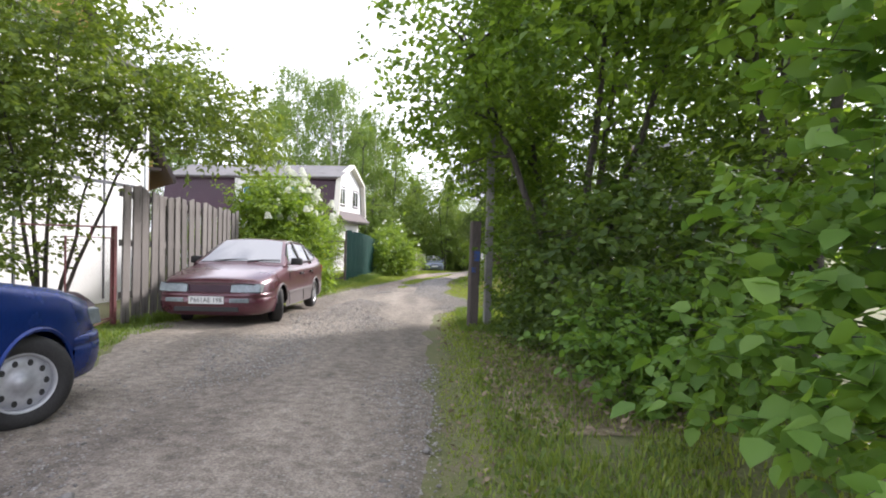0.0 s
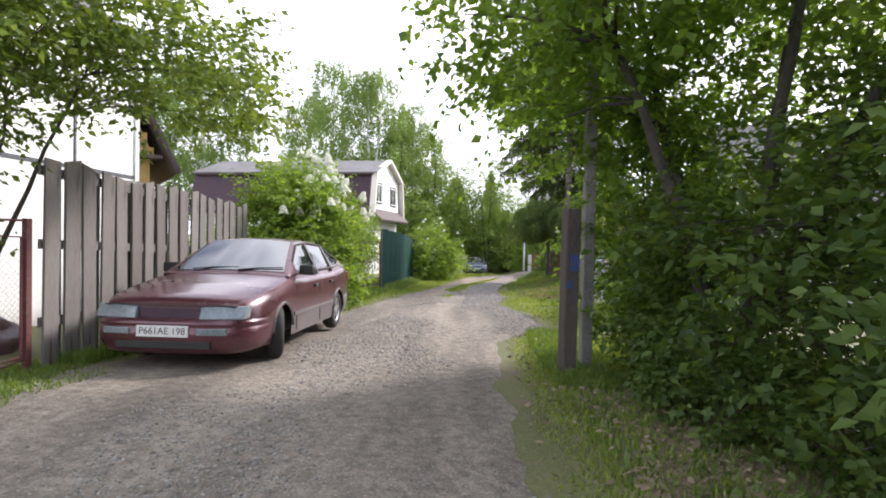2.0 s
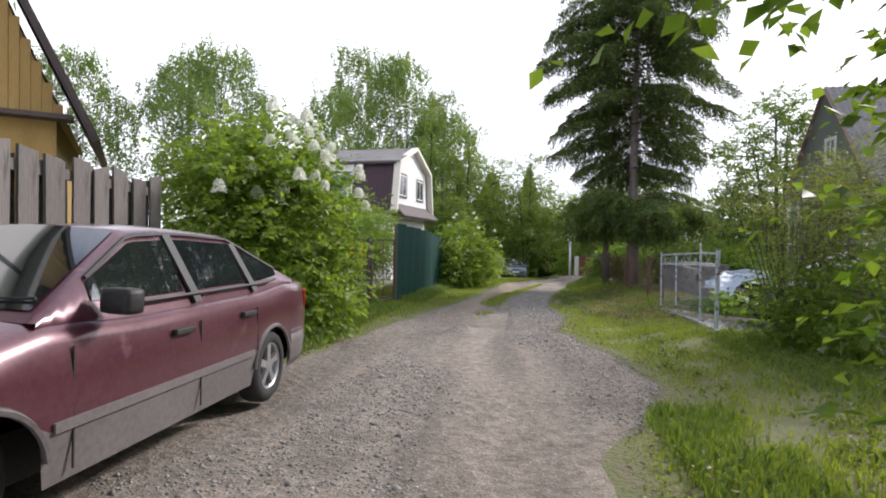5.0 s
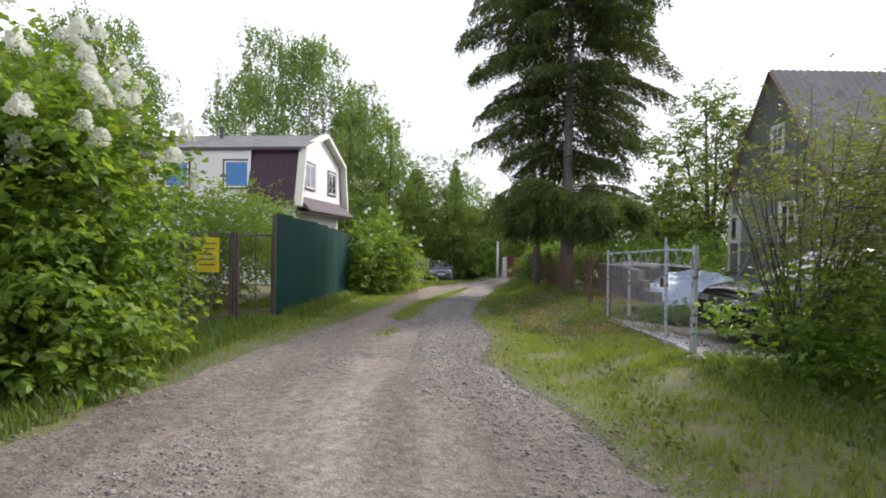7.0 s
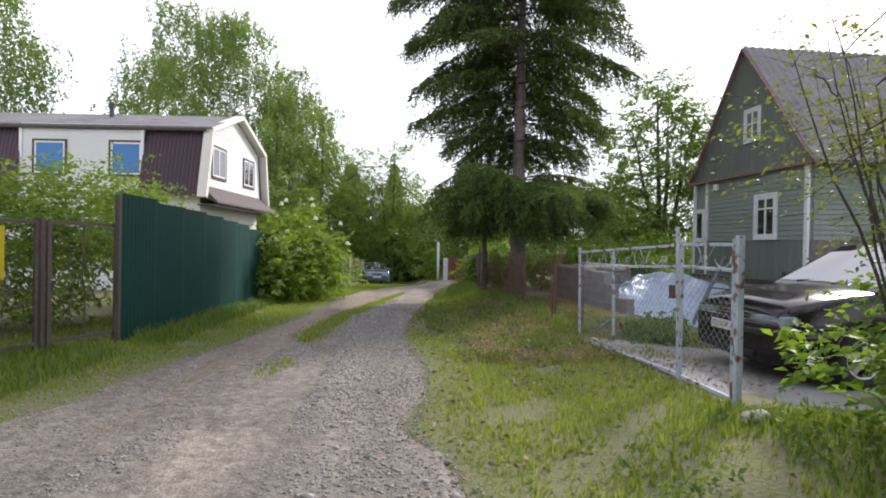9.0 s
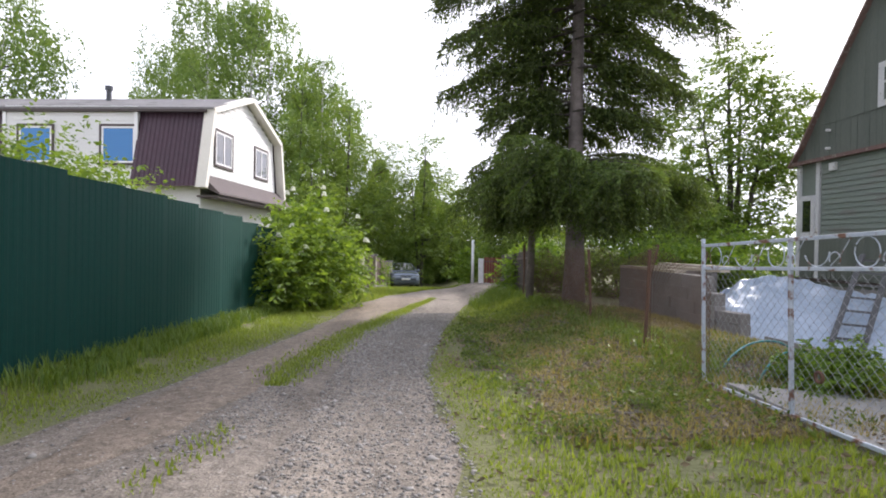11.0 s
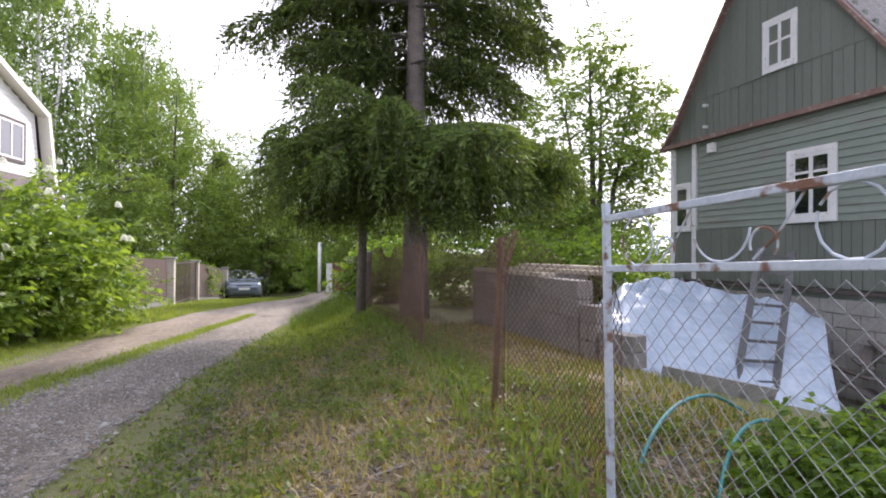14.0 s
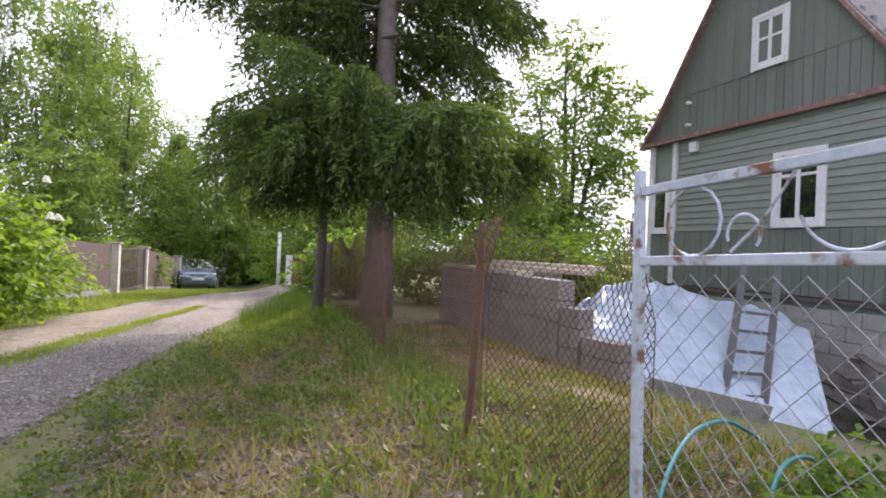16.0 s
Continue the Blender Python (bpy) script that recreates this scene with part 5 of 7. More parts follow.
def curve_pts(a, b, rise, n=6, rnd=random):
    a, b = Vector(a), Vector(b)
    mid = a.lerp(b, 0.5) + Vector((0, 0, rise))
    out = []
    for i in range(n + 1):
        t = i / n
        out.append(a * (1 - t) ** 2 + mid * 2 * t * (1 - t) + b * t * t + Vector((rnd.uniform(-1, 1), rnd.uniform(-1, 1), 0)) * 0.03 * (0 < i < n))
    return out


def tree(name, label, x, y, stems, blobs, clumps, per, leaf, leaf_material, bark, seed, spread=0.28, droop=0.3, limbs=24, aspect=0.55, fine=False, category="tree", shell=0.45, twigs=0, stem_r=0.1, z=None, crown="crown"):
    """Stems (list of top points), a crown of leaf clumps inside ellipsoids, and limbs that reach the clumps. All relative to the base."""
    rng, rnd = np.random.default_rng(seed), random.Random(seed)
    root = empty(name, pose(x, y, ground_z(x, y) if z is None else z), label, category)
    bm = bmesh.new()
    lines = []
    for k, top in enumerate(stems):
        base = Vector((rnd.uniform(-1, 1) * 0.12 * (len(stems) > 1), rnd.uniform(-1, 1) * 0.12 * (len(stems) > 1), -0.15))
        pts = curve_pts(base, top, rnd.uniform(-0.2, 0.5), 9, rnd)
        tube(bm, pts, stem_r * rnd.uniform(0.75, 1.1), 9, stem_r * 0.15)
        lines.append(pts)
    part("trunk", bm, bark, root, smooth=True)
    C, d = blob_points(rng, blobs, clumps, shell)
    if limbs:
        bm = bmesh.new()
        for c in C[rng.choice(clumps, min(limbs, clumps), replace=False)]:
            c = Vector(c)
            line = min(lines, key=lambda q: min((p - c).length for p in q[2:]))
            below = [p for p in line[2:] if p.z < c.z + 0.1] or [line[2]]
            s = min(below, key=lambda p: (p - c).length + abs(c.z - p.z) * 0.3)
            tube(bm, curve_pts(s, c, 0.12 * (s - c).length, 5, rnd), stem_r * 0.28, 5, 0.006)
        part("limb", bm, bark, root, smooth=True)["kind"] = "stuff"
    # leafy shoots that arch out of each clump, leaves set alternately along them
    many = max(2, round(per / 9))
    on = max(3, per // many)
    ns = clumps * many
    ci = np.repeat(np.arange(clumps), many)
    base = C[ci] + rng.normal(size=(ns, 3)) * spread * np.array([0.55, 0.55, 0.4])
    U = d[ci] * np.array([0.9, 0.9, 0.35]) + rng.normal(size=(ns, 3)) * np.array([0.65, 0.65, 0.4]) + np.array([0, 0, 0.12])
    U /= np.linalg.norm(U, axis=1, keepdims=True)
    ln = spread * (1.0 + 1.3 * rng.random(ns))
    if twigs:
        pick = rng.choice(ns, min(twigs * 3, ns), replace=False)
        e0, e1 = base[pick], base[pick] + U[pick] * ln[pick][:, None] - np.array([0, 0, 1]) * (0.35 * droop * ln[pick])[:, None]
        ax = np.stack([np.cross(U[pick], [0.3, 0.1, 0.9]), np.cross(U[pick], [0.9, -0.4, 0.1]), np.cross(U[pick], [-0.7, 0.7, 0.2])], 1) * 0.0045
        V = np.concatenate([e0[:, None] + ax, e1[:, None] + ax * 0.4], 1).reshape(-1, 3)
        F = np.arange(len(pick))[:, None, None] * 6 + np.array([[0, 1, 4, 3], [1, 2, 5, 4], [2, 0, 3, 5]])[None]
        arrays("twig", V, F.reshape(-1, 4), bark, root)["kind"] = "stuff"
    idx = np.repeat(np.arange(ns), on)
    n = len(idx)
    t = (np.tile(np.arange(on), ns) + 0.6 + 0.5 * rng.random(n)) / on
    sgn = np.where(np.tile(np.arange(on), ns) % 2, 1.0, -1.0)[:, None]
    S = np.cross(U, [0, 0, 1.0])
    S /= np.maximum(np.linalg.norm(S, axis=1, keepdims=True), 1e-6)
    P = base[idx] + U[idx] * (ln[idx] * t)[:, None] - np.array([0, 0, 1]) * (0.35 * droop * ln[idx] * t * t)[:, None] + rng.normal(size=(n, 3)) * spread * 0.07
    D = U[idx] * 0.6 + S[idx] * sgn * 0.75 + rng.normal(size=(n, 3)) * 0.35 + np.array([0, 0, -droop])
    size = leaf * (0.6 + 0.8 * rng.random(n))
    leaf_mesh(crown, P, D, size, leaf_material, root, aspect, rng, fine, flat=0.6)["kind"] = "stuff"
    return root


def birch(x, y, h, r, seed, leaves=21000, z=None):
    rng, rnd = np.random.default_rng(seed), random.Random(seed)
    root = empty("birch_tree", pose(x, y, ground_z(x, y) if z is None else z), "tall birch with hanging light green foliage", "tree", "birches behind the houses")
    tops = [(rnd.uniform(-0.6, 0.6), rnd.uniform(-0.6, 0.6), h * 0.97), (r * 0.3, 0.2, h * 0.8)]
    bm = bmesh.new()
    tube(bm, curve_pts((0, 0, -0.2), tops[0], 0.5, 9, rnd), 0.20, 9, 0.03)
    tube(bm, curve_pts((0.1, 0, h * 0.25), tops[1], 0.5, 7, rnd), 0.11, 7, 0.02)
    part("trunk", bm, M_BIRCHBARK, root, smooth=True)
    nb = 110
    hz = h * (0.25 + 0.73 * rng.random(nb) ** 0.8)
    prof = r * np.clip(np.sin(np.pi * np.clip((hz / h - 0.12) / 0.9, 0, 1)) ** 0.7, 0.15, 1)
    a = rng.random(nb) * math.tau
    rr = prof * (0.25 + 0.75 * rng.random(nb) ** 0.5)
    tips = np.stack([np.cos(a) * rr, np.sin(a) * rr, hz], 1)
    bm = bmesh.new()
    for t in tips[:60]:
        tube(bm, curve_pts((0, 0, max(t[2] - rnd.uniform(0.8, 2.2), h * 0.2)), t, 0.3, 4, rnd), 0.035, 4, 0.008)
    part("limb", bm, M_BARK, root)["kind"] = "stuff"
    strands = 11
    per = leaves // (nb * strands)
    ns = nb * strands
    top = tips[np.repeat(np.arange(nb), strands)] + rng.normal(size=(ns, 3)) * np.array([0.40, 0.40, 0.22]) * (0.6 + r / 6)
    ln = 0.6 + 1.5 * rng.random(ns)
    idx = np.repeat(np.arange(ns), per)
    n = len(idx)
    u = rng.random(n)
    P = top[idx] + rng.normal(size=(n, 3)) * np.array([0.09, 0.09, 0.05])
    P[:, 2] -= u * ln[idx]
    P[:, :2] *= (1 + 0.05 * u)[:, None]
    D = rng.normal(size=(n, 3)) * 0.5 + np.array([0, 0, -0.9])
    leaf_mesh("crown", P, D, 0.12 + 0.11 * rng.random(n), M_BIRCHLEAF, root, 0.62, rng, flat=0.15)
    return root


def spruce(x, y):
    """The big spruce: a bare stretch of trunk between a low drooping skirt and the tall crown."""
    rng, rnd = np.random.default_rng(77), random.Random(77)
    z0 = ground_z(x, y)
    root = empty("spruce_tree", pose(x, y, z0), "old spruce with a drooping low skirt of branches", "tree")
    bm = bmesh.new()
    tube(bm, [(0, 0, -0.2), (0.02, 0, 1), (0, 0.02, 4), (0.03, 0, 9), (0, 0, 18.5)], 0.28, 12, 0.03)
    part("trunk", bm, M_SPRUCEBARK, root, smooth=True)
    bm = bmesh.new()
    tube(bm, [(-0.75, 1.2, -0.2), (-0.7, 1.2, 2), (-0.55, 1.0, 6), (-0.5, 1.0, 9)], 0.10, 10, 0.03)
    part("trunk", bm, M_SPRUCEBARK, root, smooth=True)
    P, D, S, T = [], [], [], []
    bm = bmesh.new()

    def bough(h, az, length, rise, fall, dens=1.0, hang=0.45):
        dirv = Vector((math.cos(az), math.sin(az), 0))
        side = Vector((-dirv.y, dirv.x, 0))
        pts = []
        for i in range(9):
            t = i / 8
            pts.append(dirv * (length * t) + Vector((0, 0, h + rise * math.sin(t * 2.2) - fall * t * t)) + side * 0.15 * math.sin(t * 3 + az))
        tube(bm, pts, 0.03, 5, 0.006)
        steps = int(length * 11 * dens)
        for k in range(steps):
            t = 0.18 + 0.82 * k / steps
            i = min(int(t * 8), 7)
            p = pts[i].lerp(pts[i + 1], t * 8 - i)
            w = (0.65 * length * 0.28 * (1.15 - t) + 0.16) * (0.85 if h < 3.4 else 1.0)
            for s in (-1, 1):
                tw = rnd.uniform(0.4, 1.0) * w * 1.5
                drop = rnd.uniform(0.4, 1.0) * hang
                q = p + side * s * tw + dirv * tw * 0.5
                for j in range(13):                      # the flat side twig
                    f = (j + rnd.random()) / 13
                    P.append(p.lerp(q, f) + Vector((0, 0, -drop * f * f * 0.35)))
                    D.append(Vector((rnd.uniform(-0.5, 0.5), rnd.uniform(-0.5, 0.5), rnd.uniform(-0.7, 0.1))) + side * s * 0.5 + dirv * 0.5)
                    S.append(rnd.uniform(0.055, 0.11) * (0.8 + 0.5 * min(hang, 1.0)) * (1.0 if h < 3.4 else 1.25))
                    T.append(t > 0.3 and rnd.random() < (0.85 if h < 3.4 else 0.30))
                for f0 in (rnd.uniform(0.1, 0.55), rnd.uniform(0.5, 1.0)):     # branchlets hanging from it
                    top = p.lerp(q, f0) + Vector((0, 0, -drop * f0 * f0 * 0.35))
                    sway = Vector((rnd.uniform(-0.2, 0.2), rnd.uniform(-0.2, 0.2), -1)) + dirv * 0.22
                    long = drop * rnd.uniform(0.25, 0.75)
                    for j in range(7):
                        f = (j + rnd.random()) / 7
                        P.append(top + sway * (long * f))
                        D.append(Vector((rnd.uniform(-0.9, 0.9), rnd.uniform(-0.9, 0.9), -0.8)) + dirv * 0.3)
                        S.append(rnd.uniform(0.06, 0.11) * (1.2 - 0.5 * f) * (1.0 if h < 3.4 else 1.25))
                        T.append(rnd.random() < ((0.55 - 0.45 * f) if h < 3.4 else 0.2))
    for i in range(84):                                  # skirt
        a = i * 2.399
        lobe = 0.92 + 0.10 * math.sin(a * 3 + 0.8) + 0.08 * math.sin(a * 7) + 0.08 * abs(math.cos(a))
        bough(rnd.uniform(2.5, 3.15) + 0.12 * math.sin(a * 2 + 1), a, rnd.uniform(1.7, 3.15) * lobe, rnd.uniform(0.1, 0.45), rnd.uniform(0.2, 0.8), 1.15, rnd.uniform(0.7, 1.8))
    for i in range(26):
        a = i * 2.1 + 0.4
        bough(rnd.uniform(2.0, 2.6), a, rnd.uniform(1.0, 2.3), 0.2, rnd.uniform(0.3, 0.7), 1.0, rnd.uniform(0.8, 1.6))
    h = 4.1
    k = 0
    while h < 17:                                        # crown
        reach = np.interp(h, [4.1, 5.2, 7.5, 10, 17], [1.9, 2.9, 3.6, 3.5, 0.6])
        for j in range(7):
            a = k * 0.7 + j * math.tau / 7 + rnd.uniform(-0.25, 0.25)
            front = math.cos(a + math.pi / 2 + 0.2)
            if h < 8.4 and front > 0.66 and rnd.random() < (0.92 if h < 6.2 else 0.7):
                continue
            bough(h + rnd.uniform(-0.2, 0.2), a, reach * rnd.uniform(0.65, 1.08), 0.1, rnd.uniform(0.4, 1.0) * reach * 0.34, 0.9, rnd.uniform(0.8, 1.7))
        h += 0.44
        k += 1
    part("limb", bm, M_BARK, root)["kind"] = "stuff"
    P, D, S, T = np.array(P), np.array(D), np.array(S), np.array(T)
    for keep, nm, mt in ((~T, "needles", M_NEEDLE), (T, "young_needles", M_NEEDLE_TIP)):
        leaf_mesh(nm, P[keep], D[keep], S[keep], mt, root, 0.29, rng)
    return root


def fir(x, y, h, r, seed):
    rng, rnd = np.random.default_rng(seed), random.Random(seed)
    root = empty("fir_tree", pose(x, y, ground_z(x, y)), "dark pointed fir at the edge of the wood", "tree", "firs at the wood's edge")
    part("trunk", tube(bmesh.new(), [(0, 0, -0.2), (0, 0, h * 0.5), (0, 0, h)], 0.2, 8, 0.02), M_BARK, root)
    n = 9000
    t = rng.random(n) ** 0.7
    hz = h * (1 - t * 0.95)
    a = rng.random(n) * math.tau
    whorl = 0.72 + 0.28 * np.sin(hz * 4.5 + 2 * np.sin(a * 3))
    rr = r * 1.25 * (t * 0.95 + 0.03) * whorl * np.sqrt(rng.random(n)) * (0.7 + 0.5 * rng.random(n))
    P = np.stack([np.cos(a) * rr, np.sin(a) * rr, hz - rr * 0.25], 1)
    D = np.stack([np.cos(a), np.sin(a), -0.9 + 0 * a], 1) + rng.normal(size=(n, 3)) * 0.3
    leaf_mesh("needles", P, D, 0.25 + 0.3 * rng.random(n), M_NEEDLE_TIP, root, 0.3, rng)
    return root


MAPLE = "roadside maple thicket with fresh green leaves"
# right-hand thicket
tree("maple_tree", "leaning roadside maple whose boughs overhang the lane", 2.05, 8.35, [(-1.9, -0.5, 4.5), (0.2, -1.0, 5.6), (0.8, 0.3, 6.0), (-0.9, 1.2, 5.0), (1.0, -2.2, 5.2)],
     [(-2.0, -0.3, 3.95, 1.25, 1.5, 1.0), (-1.6, 0.8, 3.2, 0.9, 1.0, 0.7), (-2.05, 0.1, 3.05, 0.75, 0.8, 0.5), (-1.3, 0.3, 2.7, 0.7, 0.8, 0.5), (-1.2, -1.0, 3.4, 0.9, 1.2, 0.7), (-1.1, 1.3, 3.6, 1.5, 1.3, 1.2), (-0.9, -1.6, 4.3, 1.5, 1.5, 1.3), (0.6, -0.6, 4.7, 1.8, 2.0, 1.7), (1.5, 1.2, 4.4, 1.8, 1.8, 2.0), (-1.2, 0.2, 5.9, 1.9, 1.9, 1.3), (0.6, 0.2, 6.5, 2.2, 2.2, 1.4), (-1.3, 0.9, 2.55, 0.8, 0.9, 0.6)],
     610, 62, 0.105, M_LEAF, M_BARK, 11, 0.30, limbs=80, aspect=0.66, twigs=400, stem_r=0.10)
tree("maple_tree", MAPLE, 3.3, 5.0, [(-0.7, 0.2, 5.0), (0.3, 0.8, 5.4), (-0.4, -1.2, 4.8), (0.2, -0.4, 4.6)],
     [(-0.9, -0.6, 3.7, 1.3, 1.6, 1.1), (0.3, 0.7, 4.1, 1.7, 1.8, 1.7), (-0.7, 1.2, 5.0, 1.6, 1.8, 1.2), (-0.4, -1.8, 4.2, 1.6, 1.4, 1.3), (0.2, 0.3, 2.3, 1.0, 1.4, 0.9)],
     400, 62, 0.105, M_LEAF, M_BARK, 12, 0.30, limbs=60, aspect=0.66, twigs=300, stem_r=0.07)
tree("maple_tree", MAPLE, 5.2, 8.6, [(-0.6, 0.3, 5.6), (0.5, -0.5, 6.0)],
     [(0, 0, 4.6, 2.0, 2.4, 2.4), (-0.8, 2.2, 4.0, 1.8, 1.6, 2.2), (-0.2, -2.6, 4.2, 1.8, 1.8, 2.4), (-0.4, 0.5, 1.8, 1.6, 2.8, 1.6)],
     150, 44, 0.12, M_LEAF, M_BARK, 31, 0.34, limbs=40, aspect=0.7, stem_r=0.08)
tree("elder_thicket", "tall leafy elder shrub beside the timber post", 1.6, 9.6, [(-0.2, -0.3, 2.8), (0.3, 0.3, 3.2), (-0.3, 0.4, 2.4)],
     [(-0.25, -0.2, 1.5, 0.75, 0.8, 1.2), (0.4, 0.0, 2.6, 1.0, 0.9, 1.1), (-0.45, -0.5, 2.9, 0.7, 0.7, 0.6)],
     200, 60, 0.085, M_LEAF, M_BARK, 35, 0.2, limbs=30, category="shrub", aspect=0.6, stem_r=0.025)
tree("elder_thicket", "dense dark green undergrowth of young elder", 2.3, 6.6, [(0.2, -1.5, 1.6), (-0.3, 0.5, 1.8), (0.6, 1.8, 1.9), (-0.4, 1.6, 1.4)],
     [(-0.3, -1.6, 0.9, 0.9, 1.1, 0.95), (-0.45, 0.3, 1.0, 0.95, 1.2, 1.05), (-0.3, 1.9, 1.0, 0.9, 1.2, 1.1), (0.9, 0.2, 1.4, 1.1, 2.4, 1.5), (-0.3, 3.2, 0.9, 0.8, 0.9, 1.0), (0.2, 4.0, 1.2, 0.8, 0.9, 1.3)],
     460, 64, 0.092, M_UNDERLEAF, M_BARK, 13, 0.24, twigs=300, limbs=50, category="shrub", aspect=0.6, stem_r=0.03)
tree("young_maple", "young maple shrub with large bright leaves", 1.95, 1.85, [(-0.1, 0.2, 1.8), (0.3, -0.3, 2.2), (0.1, 0.6, 1.7)],
     [(0.0, 0.0, 0.85, 0.55, 0.75, 0.85), (0.25, 0.3, 1.9, 0.65, 0.95, 0.85), (0.6, -0.3, 2.6, 0.9, 1.0, 0.9), (0.0, 0.9, 0.9, 0.55, 0.6, 0.7)],
     190, 54, 0.098, M_LEAF_NEAR, M_BARK, 14, 0.22, twigs=200, limbs=30, category="shrub", aspect=0.72, fine=True, stem_r=0.02)
tree("young_maple", "low young maple shrub with large bright leaves", 1.65, 4.25, [(-0.1, 0.1, 0.8), (0.3, -0.2, 0.9)],
     [(0.0, 0.0, 0.45, 0.55, 0.6, 0.40), (0.5, 0.1, 0.5, 0.5, 0.6, 0.5)],
     90, 46, 0.068, M_LEAF_NEAR, M_BARK, 15, 0.18, twigs=90, limbs=16, category="shrub", aspect=0.72, fine=True, stem_r=0.015)
tree("bramble_shrub", "low leafy undergrowth spilling towards the lane", 1.75, 6.2, [(0.1, 0.3, 0.5), (-0.2, -0.4, 0.45), (0.1, 1.2, 0.5)],
     [(-0.05, -0.7, 0.30, 0.45, 0.7, 0.34), (-0.2, 0.4, 0.28, 0.42, 0.7, 0.32), (-0.25, 1.4, 0.26, 0.40, 0.6, 0.34), (0.3, -1.5, 0.38, 0.5, 0.6, 0.42), (-0.50, 1.0, 0.22, 0.34, 0.7, 0.30), (-0.55, 2.0, 0.25, 0.36, 0.6, 0.36), (-0.2, 2.6, 0.4, 0.5, 0.6, 0.5)],
     290, 46, 0.062, M_UNDERLEAF, M_BARK, 36, 0.15, limbs=24, category="shrub", aspect=0.65, stem_r=0.01)
# left-hand tree in the yard
tree("yard_tree", "slender many-stemmed tree leaning over the yard gate", -6.1, 8.3, [(0.6, -0.6, 4.2), (-0.6, 0.3, 4.6), (1.5, 0.6, 3.9), (0.2, -1.2, 3.7), (0.9, -0.1, 3.0)],
     [(0.5, -0.6, 3.9, 1.9, 1.7, 1.2), (1.9, 0.5, 3.3, 1.3, 1.3, 0.75), (-0.8, -0.2, 3.4, 1.3, 1.5, 1.5), (-0.3, -0.9, 1.6, 0.9, 1.0, 1.1), (0.5, -1.0, 2.6, 1.0, 0.9, 0.8), (2.6, 0.6, 2.9, 0.7, 0.9, 0.5)],
     640, 54, 0.09, M_YARDLEAF, M_BARK, 16, 0.26, limbs=70, aspect=0.6, twigs=200, stem_r=0.045)
# white lilac by the car
LIL = tree("lilac_bush", "large white lilac bush in full bloom beside the lane", -4.9, 16.2, [(0.2, -0.6, 2.6), (-0.4, 0.2, 3.0), (0.5, 0.8, 2.4), (0.1, 1.6, 2.0)],
     [(0.1, -0.9, 1.45, 1.35, 1.2, 1.6), (0.30, 0.0, 1.4, 1.15, 1.0, 1.6), (-0.6, 1.0, 1.0, 0.7, 0.6, 1.1), (-0.2, -0.2, 2.7, 1.0, 1.2, 0.85), (0.6, -0.6, 0.7, 1.0, 1.1, 0.7), (0.75, -0.7, 0.35, 0.7, 1.3, 0.4)],
     680, 60, 0.098, M_LILACLEAF, M_BARK, 17, 0.24, limbs=40, category="shrub", aspect=0.62, stem_r=0.035)
LILS = tree("lilac_bush", "round lilac bush at the end of the green fence", -2.75, 30.2, [(0.1, 0, 2.2), (-0.3, 0.3, 2.0)],
     [(0, 0, 1.5, 1.15, 1.1, 1.35), (-0.5, 0.2, 1.2, 1.0, 1.0, 1.2), (0.4, 0.6, 0.9, 1.0, 1.0, 0.9), (0.1, 3.0, 0.8, 0.8, 1.2, 0.9), (-0.35, -1.5, 1.0, 0.6, 0.9, 1.0)],
     330, 46, 0.13, M_LILACLEAF, M_BARK, 18, 0.26, limbs=20, category="shrub", stem_r=0.03)
tree("garden_hedge", "thick green garden hedge behind the garden gate", -6.25, 22.0, [(0.2, 0, 2.2), (-1.5, 0.3, 2.0)],
     [(0.4, -0.3, 1.1, 1.1, 1.4, 1.35), (-1.6, -0.6, 1.0, 1.4, 1.2, 1.3), (0.6, 1.8, 1.75, 0.9, 1.5, 1.35), (-3.2, -0.4, 0.9, 1.4, 1.3, 1.2), (0.5, 4.5, 1.6, 0.8, 1.6, 1.2)],
     640, 52, 0.10, M_LILACLEAF, M_BARK, 19, 0.26, limbs=30, category="hedge", stem_r=0.03)
# shrub by the gate
tree("elder_shrub", "airy shrub of many thin stems beside the gate", 3.4, 16.2, [(0.5 * math.cos(i * 1.3) * (1 + i % 3 * 0.5), 0.8 * math.sin(i * 1.3), 2.3 + 0.2 * (i % 4)) for i in range(22)],
     [(0, 0, 2.1, 1.0, 1.2, 0.8), (0.9, -0.3, 1.8, 1.0, 1.2, 1.0), (0.2, -0.8, 1.3, 0.7, 1.0, 0.9), (1.6, 0.2, 2.2, 1.2, 1.2, 0.9), (0.0, -1.6, 1.7, 0.8, 0.8, 1.0)],
     520, 40, 0.046, M_ELDERLEAF, M_BARK, 20, 0.24, limbs=110, category="shrub", twigs=1100, stem_r=0.018, aspect=0.5)
tree("weed_shrub", "low leafy currant shrub by the driveway", 3.05, 15.8, [(0.1, 0.1, 0.8), (-0.2, 0.2, 0.7)],
     [(0, 0.1, 0.4, 0.7, 0.9, 0.45), (0.8, 0.2, 0.6, 0.8, 0.8, 0.75), (1.0, -1.4, 0.5, 0.9, 1.2, 0.7), (0.3, -0.8, 0.5, 0.6, 0.8, 0.55)],
     280, 38, 0.08, M_LEAF, M_BARK, 21, 0.18, limbs=20, category="shrub", stem_r=0.012)
spruce(3.5, 28.1)
